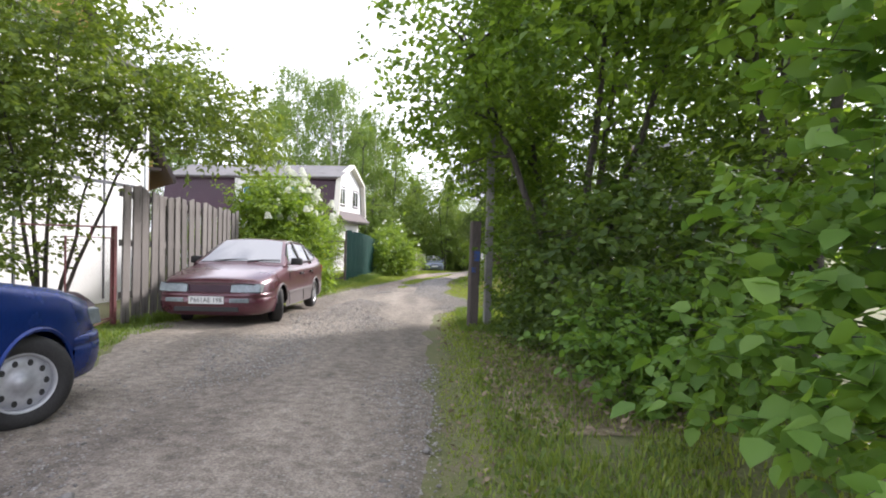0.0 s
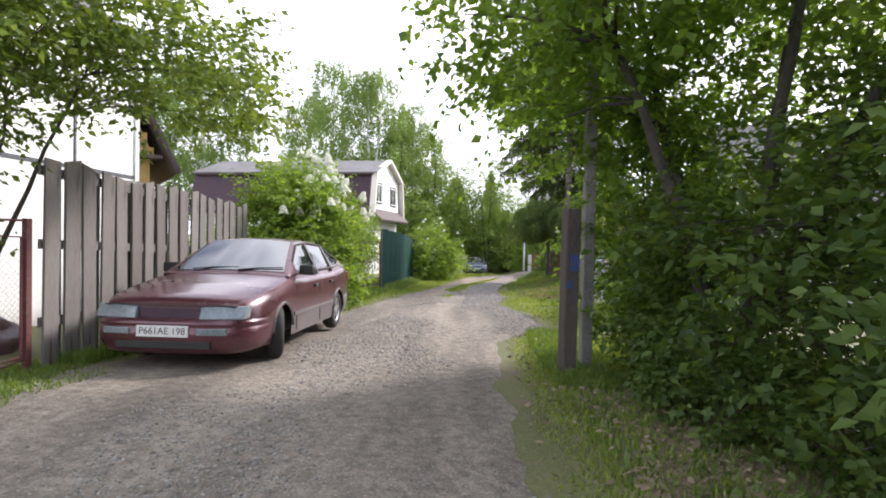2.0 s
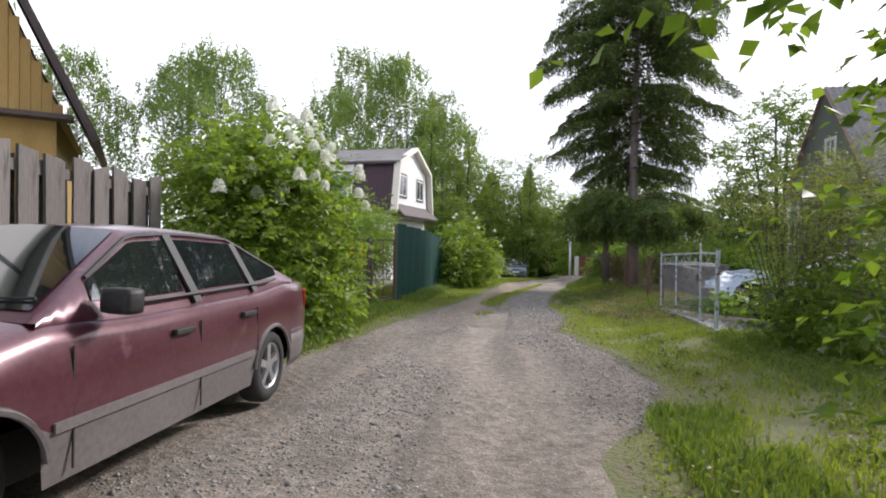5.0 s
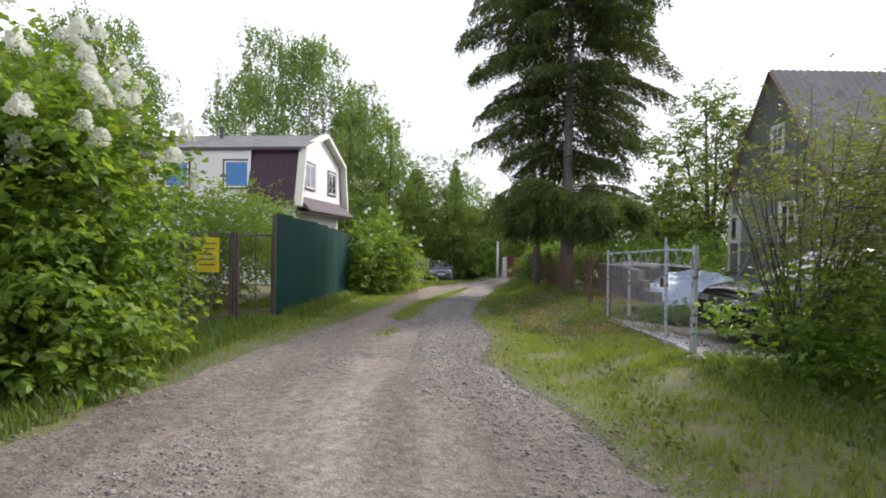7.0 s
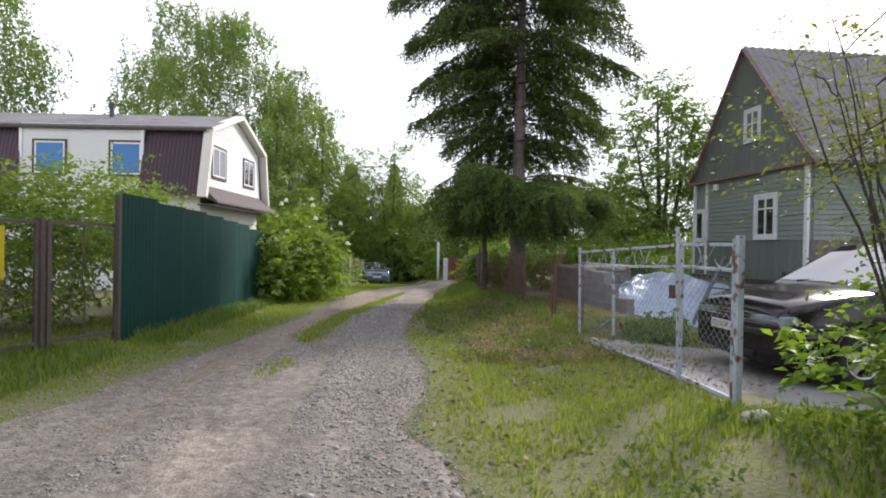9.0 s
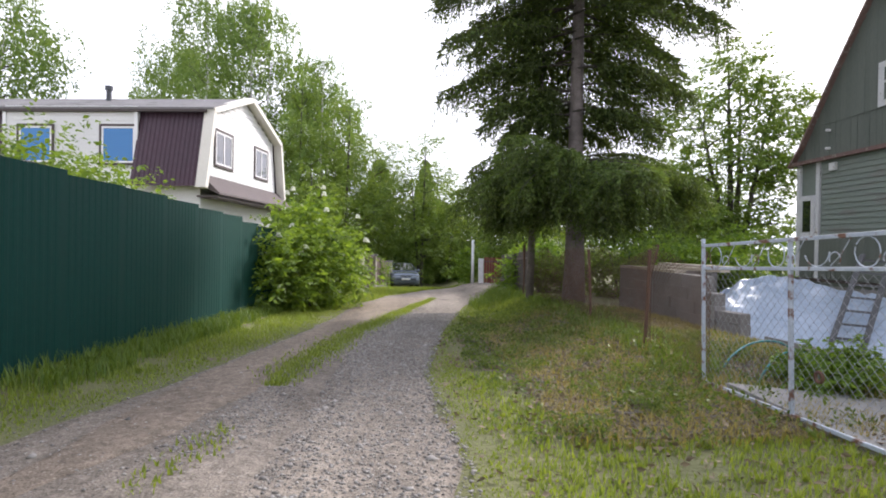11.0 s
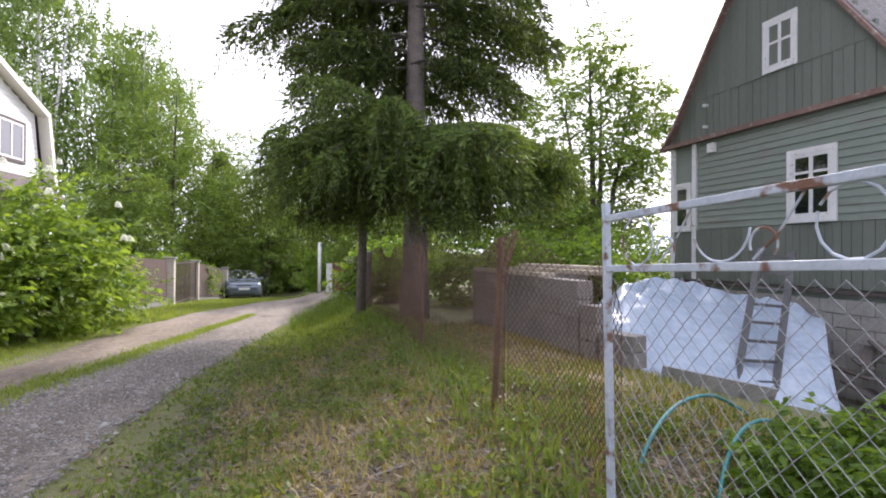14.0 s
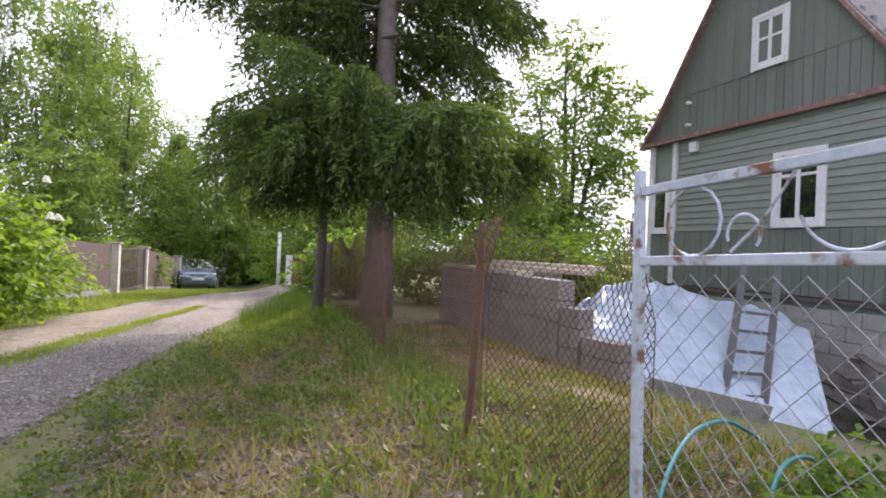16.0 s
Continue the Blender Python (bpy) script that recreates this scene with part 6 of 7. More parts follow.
for i, (ux, uy, uw, uh) in enumerate(((6.0, 31.5, 1.8, 1.9), (9.5, 32.5, 2.2, 2.2), (4.2, 34.0, 1.3, 1.7), (13.5, 33.0, 2.4, 2.0), (7.8, 29.8, 1.2, 1.3), (4.0, 45.5, 2.0, 2.2), (-3.6, 45.5, 1.8, 2.0))):
    tree("garden_shrub", "dense green garden shrub behind the spruce", ux, uy, [(0.2, 0, uh * 0.8), (-0.4, 0.2, uh * 0.7)],
         [(0, 0, uh * 0.5, uw * 0.8, uw * 0.7, uh * 0.5), (uw * 0.5, 0.2, uh * 0.4, uw * 0.6, uw * 0.6, uh * 0.42), (-uw * 0.5, 0, uh * 0.4, uw * 0.6, uw * 0.6, uh * 0.45)],
         150, 44, 0.13, M_LEAF, M_BARK, 120 + i, 0.26, limbs=16, category="shrub", stem_r=0.03)
# open-crowned maple behind the block wall
tree("maple_tree", "open-crowned maple with dark limbs behind the yard", 12.6, 37.0, [(-0.3, 0.2, 9.2), (-1.4, 0.4, 7.2), (1.3, -0.2, 7.6), (0.6, 0.8, 8.2)],
     [(-0.2, 0, 8.4, 1.6, 1.6, 1.3), (-1.7, 0.2, 6.6, 1.3, 1.3, 1.1), (1.6, 0, 6.9, 1.4, 1.3, 1.2), (0.2, -0.6, 5.3, 1.7, 1.4, 1.0), (-2.0, 0, 4.3, 1.3, 1.3, 0.9), (1.9, 0.3, 4.5, 1.3, 1.3, 1.0), (-0.4, 0, 3.0, 1.7, 1.4, 0.8), (1.6, 0, 2.6, 1.2, 1.2, 0.8)],
     360, 54, 0.145, M_FARLEAF, M_BARK, 131, 0.32, limbs=70, aspect=0.66, twigs=120, stem_r=0.17)
# woods behind
for i, (bx, by, bh, br) in enumerate(((-14.8, 54, 20.5, 4.4), (-10.6, 51, 18.5, 3.8), (-7.4, 57, 17, 3.4), (-22, 44, 16.5, 4.2), (-27, 48, 17.5, 4.4), (-19, 60, 19, 4.2), (-32, 42, 16, 4.0), (-10, 66, 17, 3.8))):
    birch(bx, by, bh, br, 40 + i)
for i, (fx, fy, fh, fr) in enumerate(((-3.2, 60, 10.0, 4.6), (0.6, 70, 12.0, 3.4), (2.2, 60, 6.5, 2.8))):
    fir(fx, fy, fh, fr, 60 + i)
WOOD = "broad-leaved woodland tree behind the lane"
for i, (tx, ty, th, tr_) in enumerate(((-8.2, 53, 14.5, 3.4), (-5.0, 53, 13.0, 3.0), (-3.6, 58, 11.5, 3.0), (0.2, 54, 11.0, 2.6), (2.4, 58, 8.0, 3.0), (-1.5, 62, 9.0, 4.0), (6.5, 60, 8, 4.0), (3.5, 64, 9, 3.2), (8.0, 52, 9, 3.2), (12, 58, 9.5, 3.4), (18.5, 50, 9, 3.6), (5.5, 44, 6.5, 2.4), (22, 38, 9, 3.2), (10.0, 37, 4.5, 2.4), (17.5, 33, 5, 2.6), (-6.5, 48, 7, 2.4))):
    tree("woodland_tree", WOOD, tx, ty, [(0.2, 0.1, th * 0.9), (-tr_ * 0.3, 0.3, th * 0.7)],
         [(0, 0, th * 0.70, tr_ * 0.75, tr_ * 0.75, th * 0.30), (tr_ * 0.35, 0, th * 0.45, tr_ * 0.75, tr_ * 0.8, th * 0.30), (-tr_ * 0.35, 0.2, th * 0.42, tr_ * 0.75, tr_ * 0.8, th * 0.32), (0, -0.4, th * 0.22, tr_ * 0.8, tr_ * 0.8, th * 0.2)],
         230, 72, 0.16, M_FARLEAF, M_BARK, 80 + i, 0.46, limbs=26, stem_r=0.16)


# ---- yard things behind the wire gate ----
YZ = ground_z(5, 22)
slab_root = empty("concrete_drive", pose(0, 0, 0), "cracked concrete slab drive behind the gate", "driveway")
for i, (xa, xb, ya, yb) in enumerate(((2.85, 4.6, 17.7, 19.2), (2.85, 4.6, 19.23, 20.9), (4.63, 6.6, 17.7, 19.3), (4.63, 6.6, 19.33, 20.9), (6.63, 8.8, 17.7, 20.9))):
    bm = bmesh.new()
    box(bm, xa, xb, ya, yb, -0.1, 0.045, 0.01)
    for v in bm.verts:
        v.co.z += ground_z(v.co.x, 19.4)
    ob = part("slab", bm, M_CONCRETE, slab_root)


def tarp_line(u, knots):
    """A point on a smooth line through (u, x, y, z) knots."""
    us = [k[0] for k in knots]
    s = 0.0
    out = []
    for c in (1, 2, 3):
        vals = [np.interp(u + o, us, [k[c] for k in knots]) for o in (-0.08, -0.04, 0.0, 0.04, 0.08)]
        out.append(sum(vals) / 5)
    return Vector(out)


TARP_FOOT = ((0, 4.95, 24.95, -0.25), (0.10, 4.98, 24.4, -0.45), (0.18, 5.05, 24.02, -0.66), (0.36, 5.60, 24.18, -0.78), (0.7, 6.65, 24.02, -1.02), (1, 7.38, 23.62, -1.17))
TARP_RIDGE = ((0, 5.15, 25.2, -0.10), (0.18, 6.0, 25.55, 0.24), (0.32, 6.6, 25.85, 0.25), (0.48, 7.25, 25.95, 0.19), (0.66, 7.95, 25.7, 0.0), (0.85, 8.5, 25.3, -0.08), (1, 8.72, 24.9, -0.32))
bm = bmesh.new()
NU, NV = 150, 100
grid = []
for i in range(NU + 1):
    row = []
    u = i / NU
    foot, ridge = tarp_line(u, TARP_FOOT), tarp_line(u, TARP_RIDGE)
    back = ridge + Vector((0.25, 0.35, -0.25))
    side = Vector((-0.82, -0.42, 0.4))
    for j in range(NV + 1):
        v = j / NV
        if v < 0.62:
            t = v / 0.62
            p = foot.lerp(ridge, t) + side * 0.16 * math.sin(math.pi * min(1, t * 1.05)) ** 0.8
        else:
            t = (v - 0.62) / 0.38
            p = ridge.lerp(back, t) + Vector((0, 0, 0.06 * math.sin(math.pi * t)))
        fall = 1 - min(1, v / 0.62)
        q = Vector((u * 5.2, v * 2.4, 0))
        fold = 0.05 * noise.noise((u * 7 + v * 1.5, v * 1.6, 5.0)) + 0.028 * (0.5 - abs(noise.noise((u * 13 + v * 5, v * 3.2 - u * 2, 2.0)))) * 1.6
        crease = 0.022 * (0.35 - abs(noise.noise((q.x * 3.1 + 3 * noise.noise(q), q.y * 3.4, 8.0)))) + 0.012 * (0.3 - abs(noise.noise((q.x * 7.5, q.y * 6 + 2 * noise.noise(q * 2), 3.0))))
        lump = 0.16 * noise.noise((u * 11, v * 9, 1.0)) * max(0.0, 1 - 2.2 * fall)
        p = p + side * (fold * (0.35 + fall) + 1.8 * crease) + Vector((0, 0, lump))
        if v == 0:
            p.z = max(p.z, ground_z(p.x, p.y)) - 0.01
        row.append(bm.verts.new(p))
    grid.append(row)
for i in range(NU):
    for j in range(NV):
        bm.faces.new((grid[i][j], grid[i + 1][j], grid[i + 1][j + 1], grid[i][j + 1]))
tarp = part("tarpaulin", bm, M_TARP, smooth=True)
tagged(tarp, "crumpled pale silver tarpaulin draped over a heap of boards", "tarpaulin")

# boards sticking out at the end of the heap
rnd = random.Random(3)
for i in range(9):
    bm = boxes((-0.55, 0.55, -0.06, 0.06, -0.013, 0.013), bevel=0.003)
    ob = part("plank", bm, M_WOOD if i % 3 == 0 else M_DARKWOOD)
    ob.matrix_basis = pose(8.45 + rnd.uniform(-0.1, 0.2), 24.2 + rnd.uniform(-0.2, 0.2), ground_z(8.45, 24.2) + 0.02 + i * 0.105, rnd.uniform(-6, 6), rnd.uniform(-6, 6), 45 + rnd.uniform(-20, 20))
    tagged(ob, "weathered loose plank sticking out of the covered heap", "plank", "planks in the heap")

# ladder leaning on the heap
lad = empty("wooden_ladder", pose(6.55, 24.1, ground_z(6.55, 24.1)), "grey wooden ladder leaning against the covered heap", "ladder")
LAD = [(Vector((-0.24, 0.04, 0.0)), Vector((1.35, 1.20, 1.70))), (Vector((0.25, -0.04, -0.02)), Vector((1.65, 0.95, 1.66)))]
for p0, p1 in LAD:
    part("stile", beam(bmesh.new(), p0, p1, 0.045, 0.075, up=(0.6, -0.7, 0.4)), M_LADDER, lad)
for i in range(8):
    t = (i + 0.75) / 8.2
    part("rung", beam(bmesh.new(), LAD[0][0].lerp(LAD[0][1], t), LAD[1][0].lerp(LAD[1][1], t), 0.04, 0.035), M_LADDER, lad)

# low block wall
bw = empty("block_wall", pose(0, 0, 0), "low unfinished wall of grey concrete blocks with capping slabs", "wall")


def course(x0, y0, x1, y1, zb, n, h=0.2, d=0.2):
    L_ = math.hypot(x1 - x0, y1 - y0)
    m = pose(x0, y0, zb, 0, 0, math.degrees(math.atan2(y1 - y0, x1 - x0)))
    k = max(1, round(L_ / 0.4))
    for r in range(n):
        off = 0.5 if r % 2 else 0.0
        edges = [0.0] + [(i + off) * L_ / k for i in range(0 if off else 1, k)] + [L_]
        for a, b in zip(edges, edges[1:]):
            ob = part("block", boxes((a + 0.004, b - 0.004, -d / 2, d / 2, r * h + 0.004, (r + 1) * h - 0.004), bevel=0.008), M_BLOCK, bw)
            ob.matrix_basis = m @ pose(rnd.uniform(-0.003, 0.003), rnd.uniform(-0.008, 0.008), 0)


WZ = ground_z(4.2, 25) - 0.06
course(4.62, 28.0, 4.70, 24.62, WZ, 4, 0.215)
course(4.71, 24.6, 4.75, 24.33, WZ, 3, 0.20)
course(4.76, 24.31, 4.88, 23.86, WZ, 2, 0.17)
course(4.75, 28.1, 7.0, 28.5, WZ, 4, 0.215)
part("core", beam(bmesh.new(), (4.62, 27.95, WZ + 0.42), (4.70, 24.7, WZ + 0.42), 0.17, 0.82), M_CONCRETE, bw)
for a, b in (((4.60, 27.9, WZ + 0.89), (4.68, 25.5, WZ + 0.887)), ((4.66, 26.6, WZ + 0.94), (5.15, 24.9, WZ + 0.93)), ((4.85, 26.6, WZ + 0.99), (5.35, 25.0, WZ + 0.98))):
    ob = part("capping_plank", beam(bmesh.new(), a, b, 0.22, 0.05), M_PLANK, bw)
ob = part("grey_board", boxes((-0.55, 0.55, -0.01, 0.01, 0, 0.2)), M_PLINTH)
ob.matrix_basis = pose(5.78, 23.85, ground_z(5.78, 23.85) - 0.03, 14, 9, -32)
tagged(ob, "grey sheet board propped in front of the tarpaulin", "board")
for (bx, by, bz, bh) in ((8.0, 23.30, 0.80, 0.62), (8.95, 23.48, 1.0, 0.66)):
    ob = part("slate_sheet", boxes((-bz / 2, bz / 2, -0.012, 0.012, 0, bh), bevel=0.003), M_SLATE)
    ob.matrix_basis = pose(bx, by, ground_z(bx, by) - 0.06, -14, 0, 8)
    tagged(ob, "dark grey flat sheets leaning by the foundation", "sheet")

bm = bmesh.new()
bmesh.ops.create_icosphere(bm, subdivisions=3, radius=1.0)
for v in bm.verts:
    v.co *= 1 + 0.25 * noise.noise(v.co * 1.7)
    v.co = Vector((v.co.x * 0.13, v.co.y * 0.09, v.co.z * 0.06))
ob = part("field_stone", bm, M_CONCRETE, smooth=True)
ob.matrix_basis = pose(2.55, 16.85, ground_z(2.55, 16.85) + 0.03, 0, 0, 20)
tagged(ob, "grey field stone lying in the verge grass", "stone")

# hose hoops
for k, (p0, top, p1) in enumerate((((3.22, 21.6, 0), (3.9, 22.2, 0.62), (4.65, 22.2, 0)), ((3.36, 21.2, 0), (3.95, 21.75, 0.66), (4.5, 21.7, 0)))):
    pts = []
    for i in range(25):
        t = i / 24
        x = (1 - t) ** 2 * p0[0] + 2 * t * (1 - t) * top[0] + t * t * p1[0]
        y = (1 - t) ** 2 * p0[1] + 2 * t * (1 - t) * top[1] + t * t * p1[1]
        pts.append((x, y, ground_z(x, y) + 0.17 * math.sin(math.pi * t) ** 0.75))
    tagged(part("hose_hoop", tube(bmesh.new(), pts, 0.012, 8), M_HOSE, smooth=True), "blue plastic hose bent into a garden bed hoop", "hoop", "garden hoops")
tagged(part("iron_ring", lathe(bmesh.new(), [(0.035 + 0.012 * math.cos(t), 0.012 * math.sin(t)) for t in np.linspace(0, math.tau, 9)], 16), M_RUST), "small rusty iron ring hanging on the gate netting", "ring").matrix_basis = pose(GX0 - 0.01, 19.62, gz + 0.42, 0, 0, 0)

# old posts at the lane's edge
px0, py0 = 0.50, 8.75
ob = part("timber_post", boxes((-0.075, 0.075, -0.09, 0.09, -0.2, 1.75), bevel=0.02), M_DARKWOOD)
ob.matrix_basis = pose(px0, py0, ground_z(px0, py0), -1, 1, 12)
tagged(ob, "dark rotten timber post beside the lane", "post")
for mz0, mz1, mx0, mx1 in ((1.10, 1.28, -0.03, 0.066), (0.92, 1.0, -0.066, 0.0)):
    part("blue_mark", boxes((mx0, mx1, -0.0945, -0.0915, mz0, mz1), bevel=0.001), M_BLUEMARK, ob, "faded blue paint mark")
ob = part("concrete_pole", boxes((-0.06, 0.06, -0.06, 0.06, -0.2, 4.0), bevel=0.015), M_CONCRETE)
ob.matrix_basis = pose(0.78, 9.2, ground_z(0.78, 9.2), 0, 0, 8)
tagged(ob, "grey concrete utility pole among the leaves", "pole")

# far end of the lane
ff = empty("slat_fence", pose(0, 0, 0), "brown slat fence with pale brick pillars", "fence")


def pillar(x, y, h):
    z = ground_z(x, y)
    for i in range(int(h / 0.075)):
        for j in (0, 1):
            m = pose(x, y, z + i * 0.075, 0, 0, 90 * (i % 2))
            shared("brick", BRICK_ME, ff, m @ pose(0, -0.075 + 0.15 * j, 0))
    part("cap", boxes((x - 0.20, x + 0.20, y - 0.20, y + 0.20, z + int(h / 0.075) * 0.075, z + int(h / 0.075) * 0.075 + 0.06), bevel=0.015), M_CONCRETE, ff)


BRICK_ME = bpy.data.meshes.new("brick")
bm = boxes((-0.15, 0.15, -0.071, 0.071, 0.003, 0.072), bevel=0.004)
bm.to_mesh(BRICK_ME)
bm.free()
BRICK_ME.materials.append(M_BRICK)
for (x, y) in ((-2.55, 40.1), (-2.25, 43.4), (-1.75, 49.5)):
    pillar(x, y, 1.72)


def slats(x0, y0, x1, y1, h, pitch, w, material, parent, lift=0.2, nm="slat"):
    L_ = math.hypot(x1 - x0, y1 - y0)
    a = math.degrees(math.atan2(y1 - y0, x1 - x0))
    me = bpy.data.meshes.new(nm)
    b = boxes((0, w, -0.012, 0.012, 0, h))
    b.to_mesh(me)
    b.free()
    me.materials.append(material)
    for i in range(int(L_ / pitch)):
        f = i * pitch / L_
        x, y = x0 + (x1 - x0) * f, y0 + (y1 - y0) * f
        shared(nm, me, parent, pose(x, y, ground_z(x, y) + lift, 0, 0, a))
    for hz in (0.25, h - 0.2):
        part("rail", beam(bmesh.new(), (x0 - 0.03, y0, ground_z(x0, y0) + lift + hz), (x1 - 0.03, y1, ground_z(x1, y1) + lift + hz), 0.03, 0.05), M_BROWNSTEEL, parent)
    part("kerb", beam(bmesh.new(), (x0, y0, ground_z(x0, y0) + lift / 2 - 0.02), (x1, y1, ground_z(x1, y1) + lift / 2 - 0.02), 0.12, lift), M_CONCRETE, parent)


slats(-3.1, 34.8, -2.6, 39.9, 1.4, 0.105, 0.095, M_FENCEBROWN, ff)
slats(-2.2, 43.6, -1.8, 49.3, 1.4, 0.105, 0.095, M_FENCEBROWN, ff)
gt = scroll_gate("iron_gate", 2.9, 1.5, "dark wrought iron gate between pale brick pillars")
gt.matrix_basis = pose(-2.5, 40.35, ground_z(-2.4, 41.8) + 0.1, 0, 0, 84)
for i in range(18):
    x = 0.12 + i * 0.155
    part("bar", boxes((x, x + 0.02, -0.01, 0.01, 0.1, 1.35 + 0.25 * math.sin(math.pi * x / 2.9))), M_BROWNSTEEL, gt)
rp = empty("picket_fence", pose(0, 0, 0), "dark red picket fence beyond the spruce", "fence")
slats(3.3, 42.8, 5.6, 42.0, 1.25, 0.13, 0.10, M_REDFENCE, rp, 0.06, "picket")
slats(3.2, 31.0, 3.4, 38.0, 1.25, 0.15, 0.11, M_DARKWOOD, rp, 0.04, "picket")
ob = part("white_post", tube(bmesh.new(), [(0, 0, -0.1), (0, 0, 2.2)], 0.075, 10), M_OLDWHITE, smooth=True)
ob.matrix_basis = pose(2.75, 43.2, ground_z(2.75, 43.2))
tagged(ob, "pale concrete post at the end of the lane", "post")
ob = part("white_post", boxes((-0.12, 0.12, -0.12, 0.12, -0.1, 1.25), bevel=0.01), M_OLDWHITE)
ob.matrix_basis = pose(3.15, 43.0, ground_z(3.15, 43.0))
tagged(ob, "short pale concrete post at the end of the lane", "post")

# covered heap in the yard seen through the red gate
bm = bmesh.new()
bmesh.ops.create_icosphere(bm, subdivisions=4, radius=1.0)
for v in bm.verts:
    d = 1 + 0.25 * noise.noise(v.co * 2.3) + 0.08 * noise.noise(v.co * 7)
    v.co = Vector((v.co.x * 0.4 * d, v.co.y * 0.55 * d, max(v.co.z, -0.1) * 0.42 * d))
ob = part("covered_mound", bm, M_PURPLE, smooth=True)
ob.matrix_basis = pose(-6.1, 8.6, ground_z(-6, 8.6) + 0.02)
tagged(ob, "low mound under a dark maroon sheet in the yard", "mound")

tree("garden_plant", "low bushy garden plant beside the hoops", 4.1, 21.2, [(0.1, 0.1, 0.3), (-0.1, 0.0, 0.3)],
     [(0, 0, 0.22, 0.42, 0.35, 0.22), (-0.35, -0.2, 0.15, 0.3, 0.3, 0.16)], 90, 36, 0.06, M_LEAF, M_BARK, 33, 0.09, limbs=10, category="plant", stem_r=0.008)
# ---- blooms of the lilac ----
rng = np.random.default_rng(5)


def panicles(bush, centres, scale):
    for c in centres:
        n = 240
        t = rng.random(n)
        a = rng.random(n) * math.tau
        r = scale * 0.60 * (1 - t) ** 0.6 * np.sqrt(rng.random(n)) + 0.01
        lean = rng.normal(size=2) * 0.25
        P = np.array(c) + np.stack([np.cos(a) * r + lean[0] * t * scale, np.sin(a) * r + lean[1] * t * scale, t * scale * 1.15], 1)
        D = np.stack([np.cos(a), np.sin(a), 0.4 + 0 * a], 1) + rng.normal(size=(n, 3)) * 0.5
        leaf_mesh("bloom", P, D, np.full(n, scale * 0.27), M_BLOOM, bush, 0.8, rng, label="white flower panicle")["kind"] = "stuff"


def on_surface(blobs, n, ok):
    out = []
    while len(out) < n:
        b = blobs[int(rng.integers(len(blobs)))]
        d = rng.normal(size=3)
        d /= np.linalg.norm(d)
        p = np.array(b[:3]) + d * (np.array(b[3:]) * 1.1 + 0.16)
        if ok(p):
            out.append(p)
    return out


panicles(LIL, on_surface([(0.30, 0.0, 1.5, 1.15, 1.0, 1.6), (-0.2, -0.2, 2.7, 1.0, 1.2, 0.85), (0.1, -0.9, 1.5, 1.35, 1.2, 1.6)], 46, lambda p: p[2] > 1.9 and p[0] > 0.3 and p[1] < 1.2), 0.135)
panicles(LILS, on_surface([(0, 0, 1.5, 1.15, 1.1, 1.35)], 16, lambda p: p[2] > 1.3 and p[1] < 0.6), 0.085)


# ---- gravel, litter and grass ----
def stones(name, n, x, y, size, material, label):
    """Small angular stones as squashed octahedra in one mesh."""
    z = land(x, y) + 0.022
    ax = np.array([[1, 0, 0], [-1, 0, 0], [0, 1, 0], [0, -1, 0], [0, 0, 1], [0, 0, -1]], float)
    j = ax[None] * (0.55 + 0.6 * rng.random((n, 6, 1))) + rng.normal(size=(n, 6, 3)) * 0.12
    j[:, :, 2] *= 0.6
    a = rng.random(n) * math.tau
    c, s_ = np.cos(a)[:, None], np.sin(a)[:, None]
    X = j[:, :, 0] * c - j[:, :, 1] * s_
    Y = j[:, :, 0] * s_ + j[:, :, 1] * c
    V = np.stack([X, Y, j[:, :, 2]], -1) * size[:, None, None] + np.stack([x, y, z], -1)[:, None]
    f = np.array([[0, 2, 4], [2, 1, 4], [1, 3, 4], [3, 0, 4], [2, 0, 5], [1, 2, 5], [3, 1, 5], [0, 3, 5]])
    F = (np.arange(n)[:, None, None] * 6 + f[None]).reshape(-1, 3)
    return tagged(arrays(name, V.reshape(-1, 3), F, material), label, "gravel", kind="stuff")


n = 110000
y = -1 + 30 * rng.random(n) ** 0.85
x = road_left(y) + (road_right(y) - road_left(y)) * rng.random(n)
keep = (np.sin(x * 2.1 + 1.1 * np.sin(y * 0.5)) * 0.5 + 0.5 + 0.3 * np.sin(y * 1.7 + x) > 0.35 + 0.4 * rng.random(n)) | (y > 17) & (x > -0.9)
keep &= (x > road_left(y) + 1.1) | (rng.random(n) < 0.12)
x, y = x[keep], y[keep]
size = 0.006 + 0.016 * rng.random(len(x)) ** 3
big = rng.random(len(x)) < 0.025
size[big] *= 2.2
stones("gravel", len(x), x, y, size, M_STONE, "loose grey gravel stones on the lane")

n = 90000
x, y = -3.5 + 8 * rng.random(n), 1 + 27 * rng.random(n)
near = ((x > 0.8) & (x < 4) & (y > 19.6) & (y < 26.5)) | ((x > road_right(y)) & (x < road_right(y) + 0.9 * rng.random(n)) & (rng.random(n) < 0.30)) | ((x > 0.4) & (x < 1.9) & (y > 3.6) & (y < 8.2) & (rng.random(n) < 0.7)) | ((x > 1) & (y > 18) & (x < 4) & (rng.random(n) < 0.5))
x, y = x[near], y[near]
P = np.stack([x, y, land(x, y) + 0.02 + 0.04 * rng.random(len(x))], 1)
D = rng.normal(size=(len(x), 3)) * np.array([1, 1, 0.25])
tagged(leaf_mesh("leaf_litter", P, D, 0.018 + 0.055 * rng.random(len(x)) ** 2, M_LITTER, None, 0.5, rng), "dry brown leaves scattered on the verge", "leaf litter", kind="stuff")


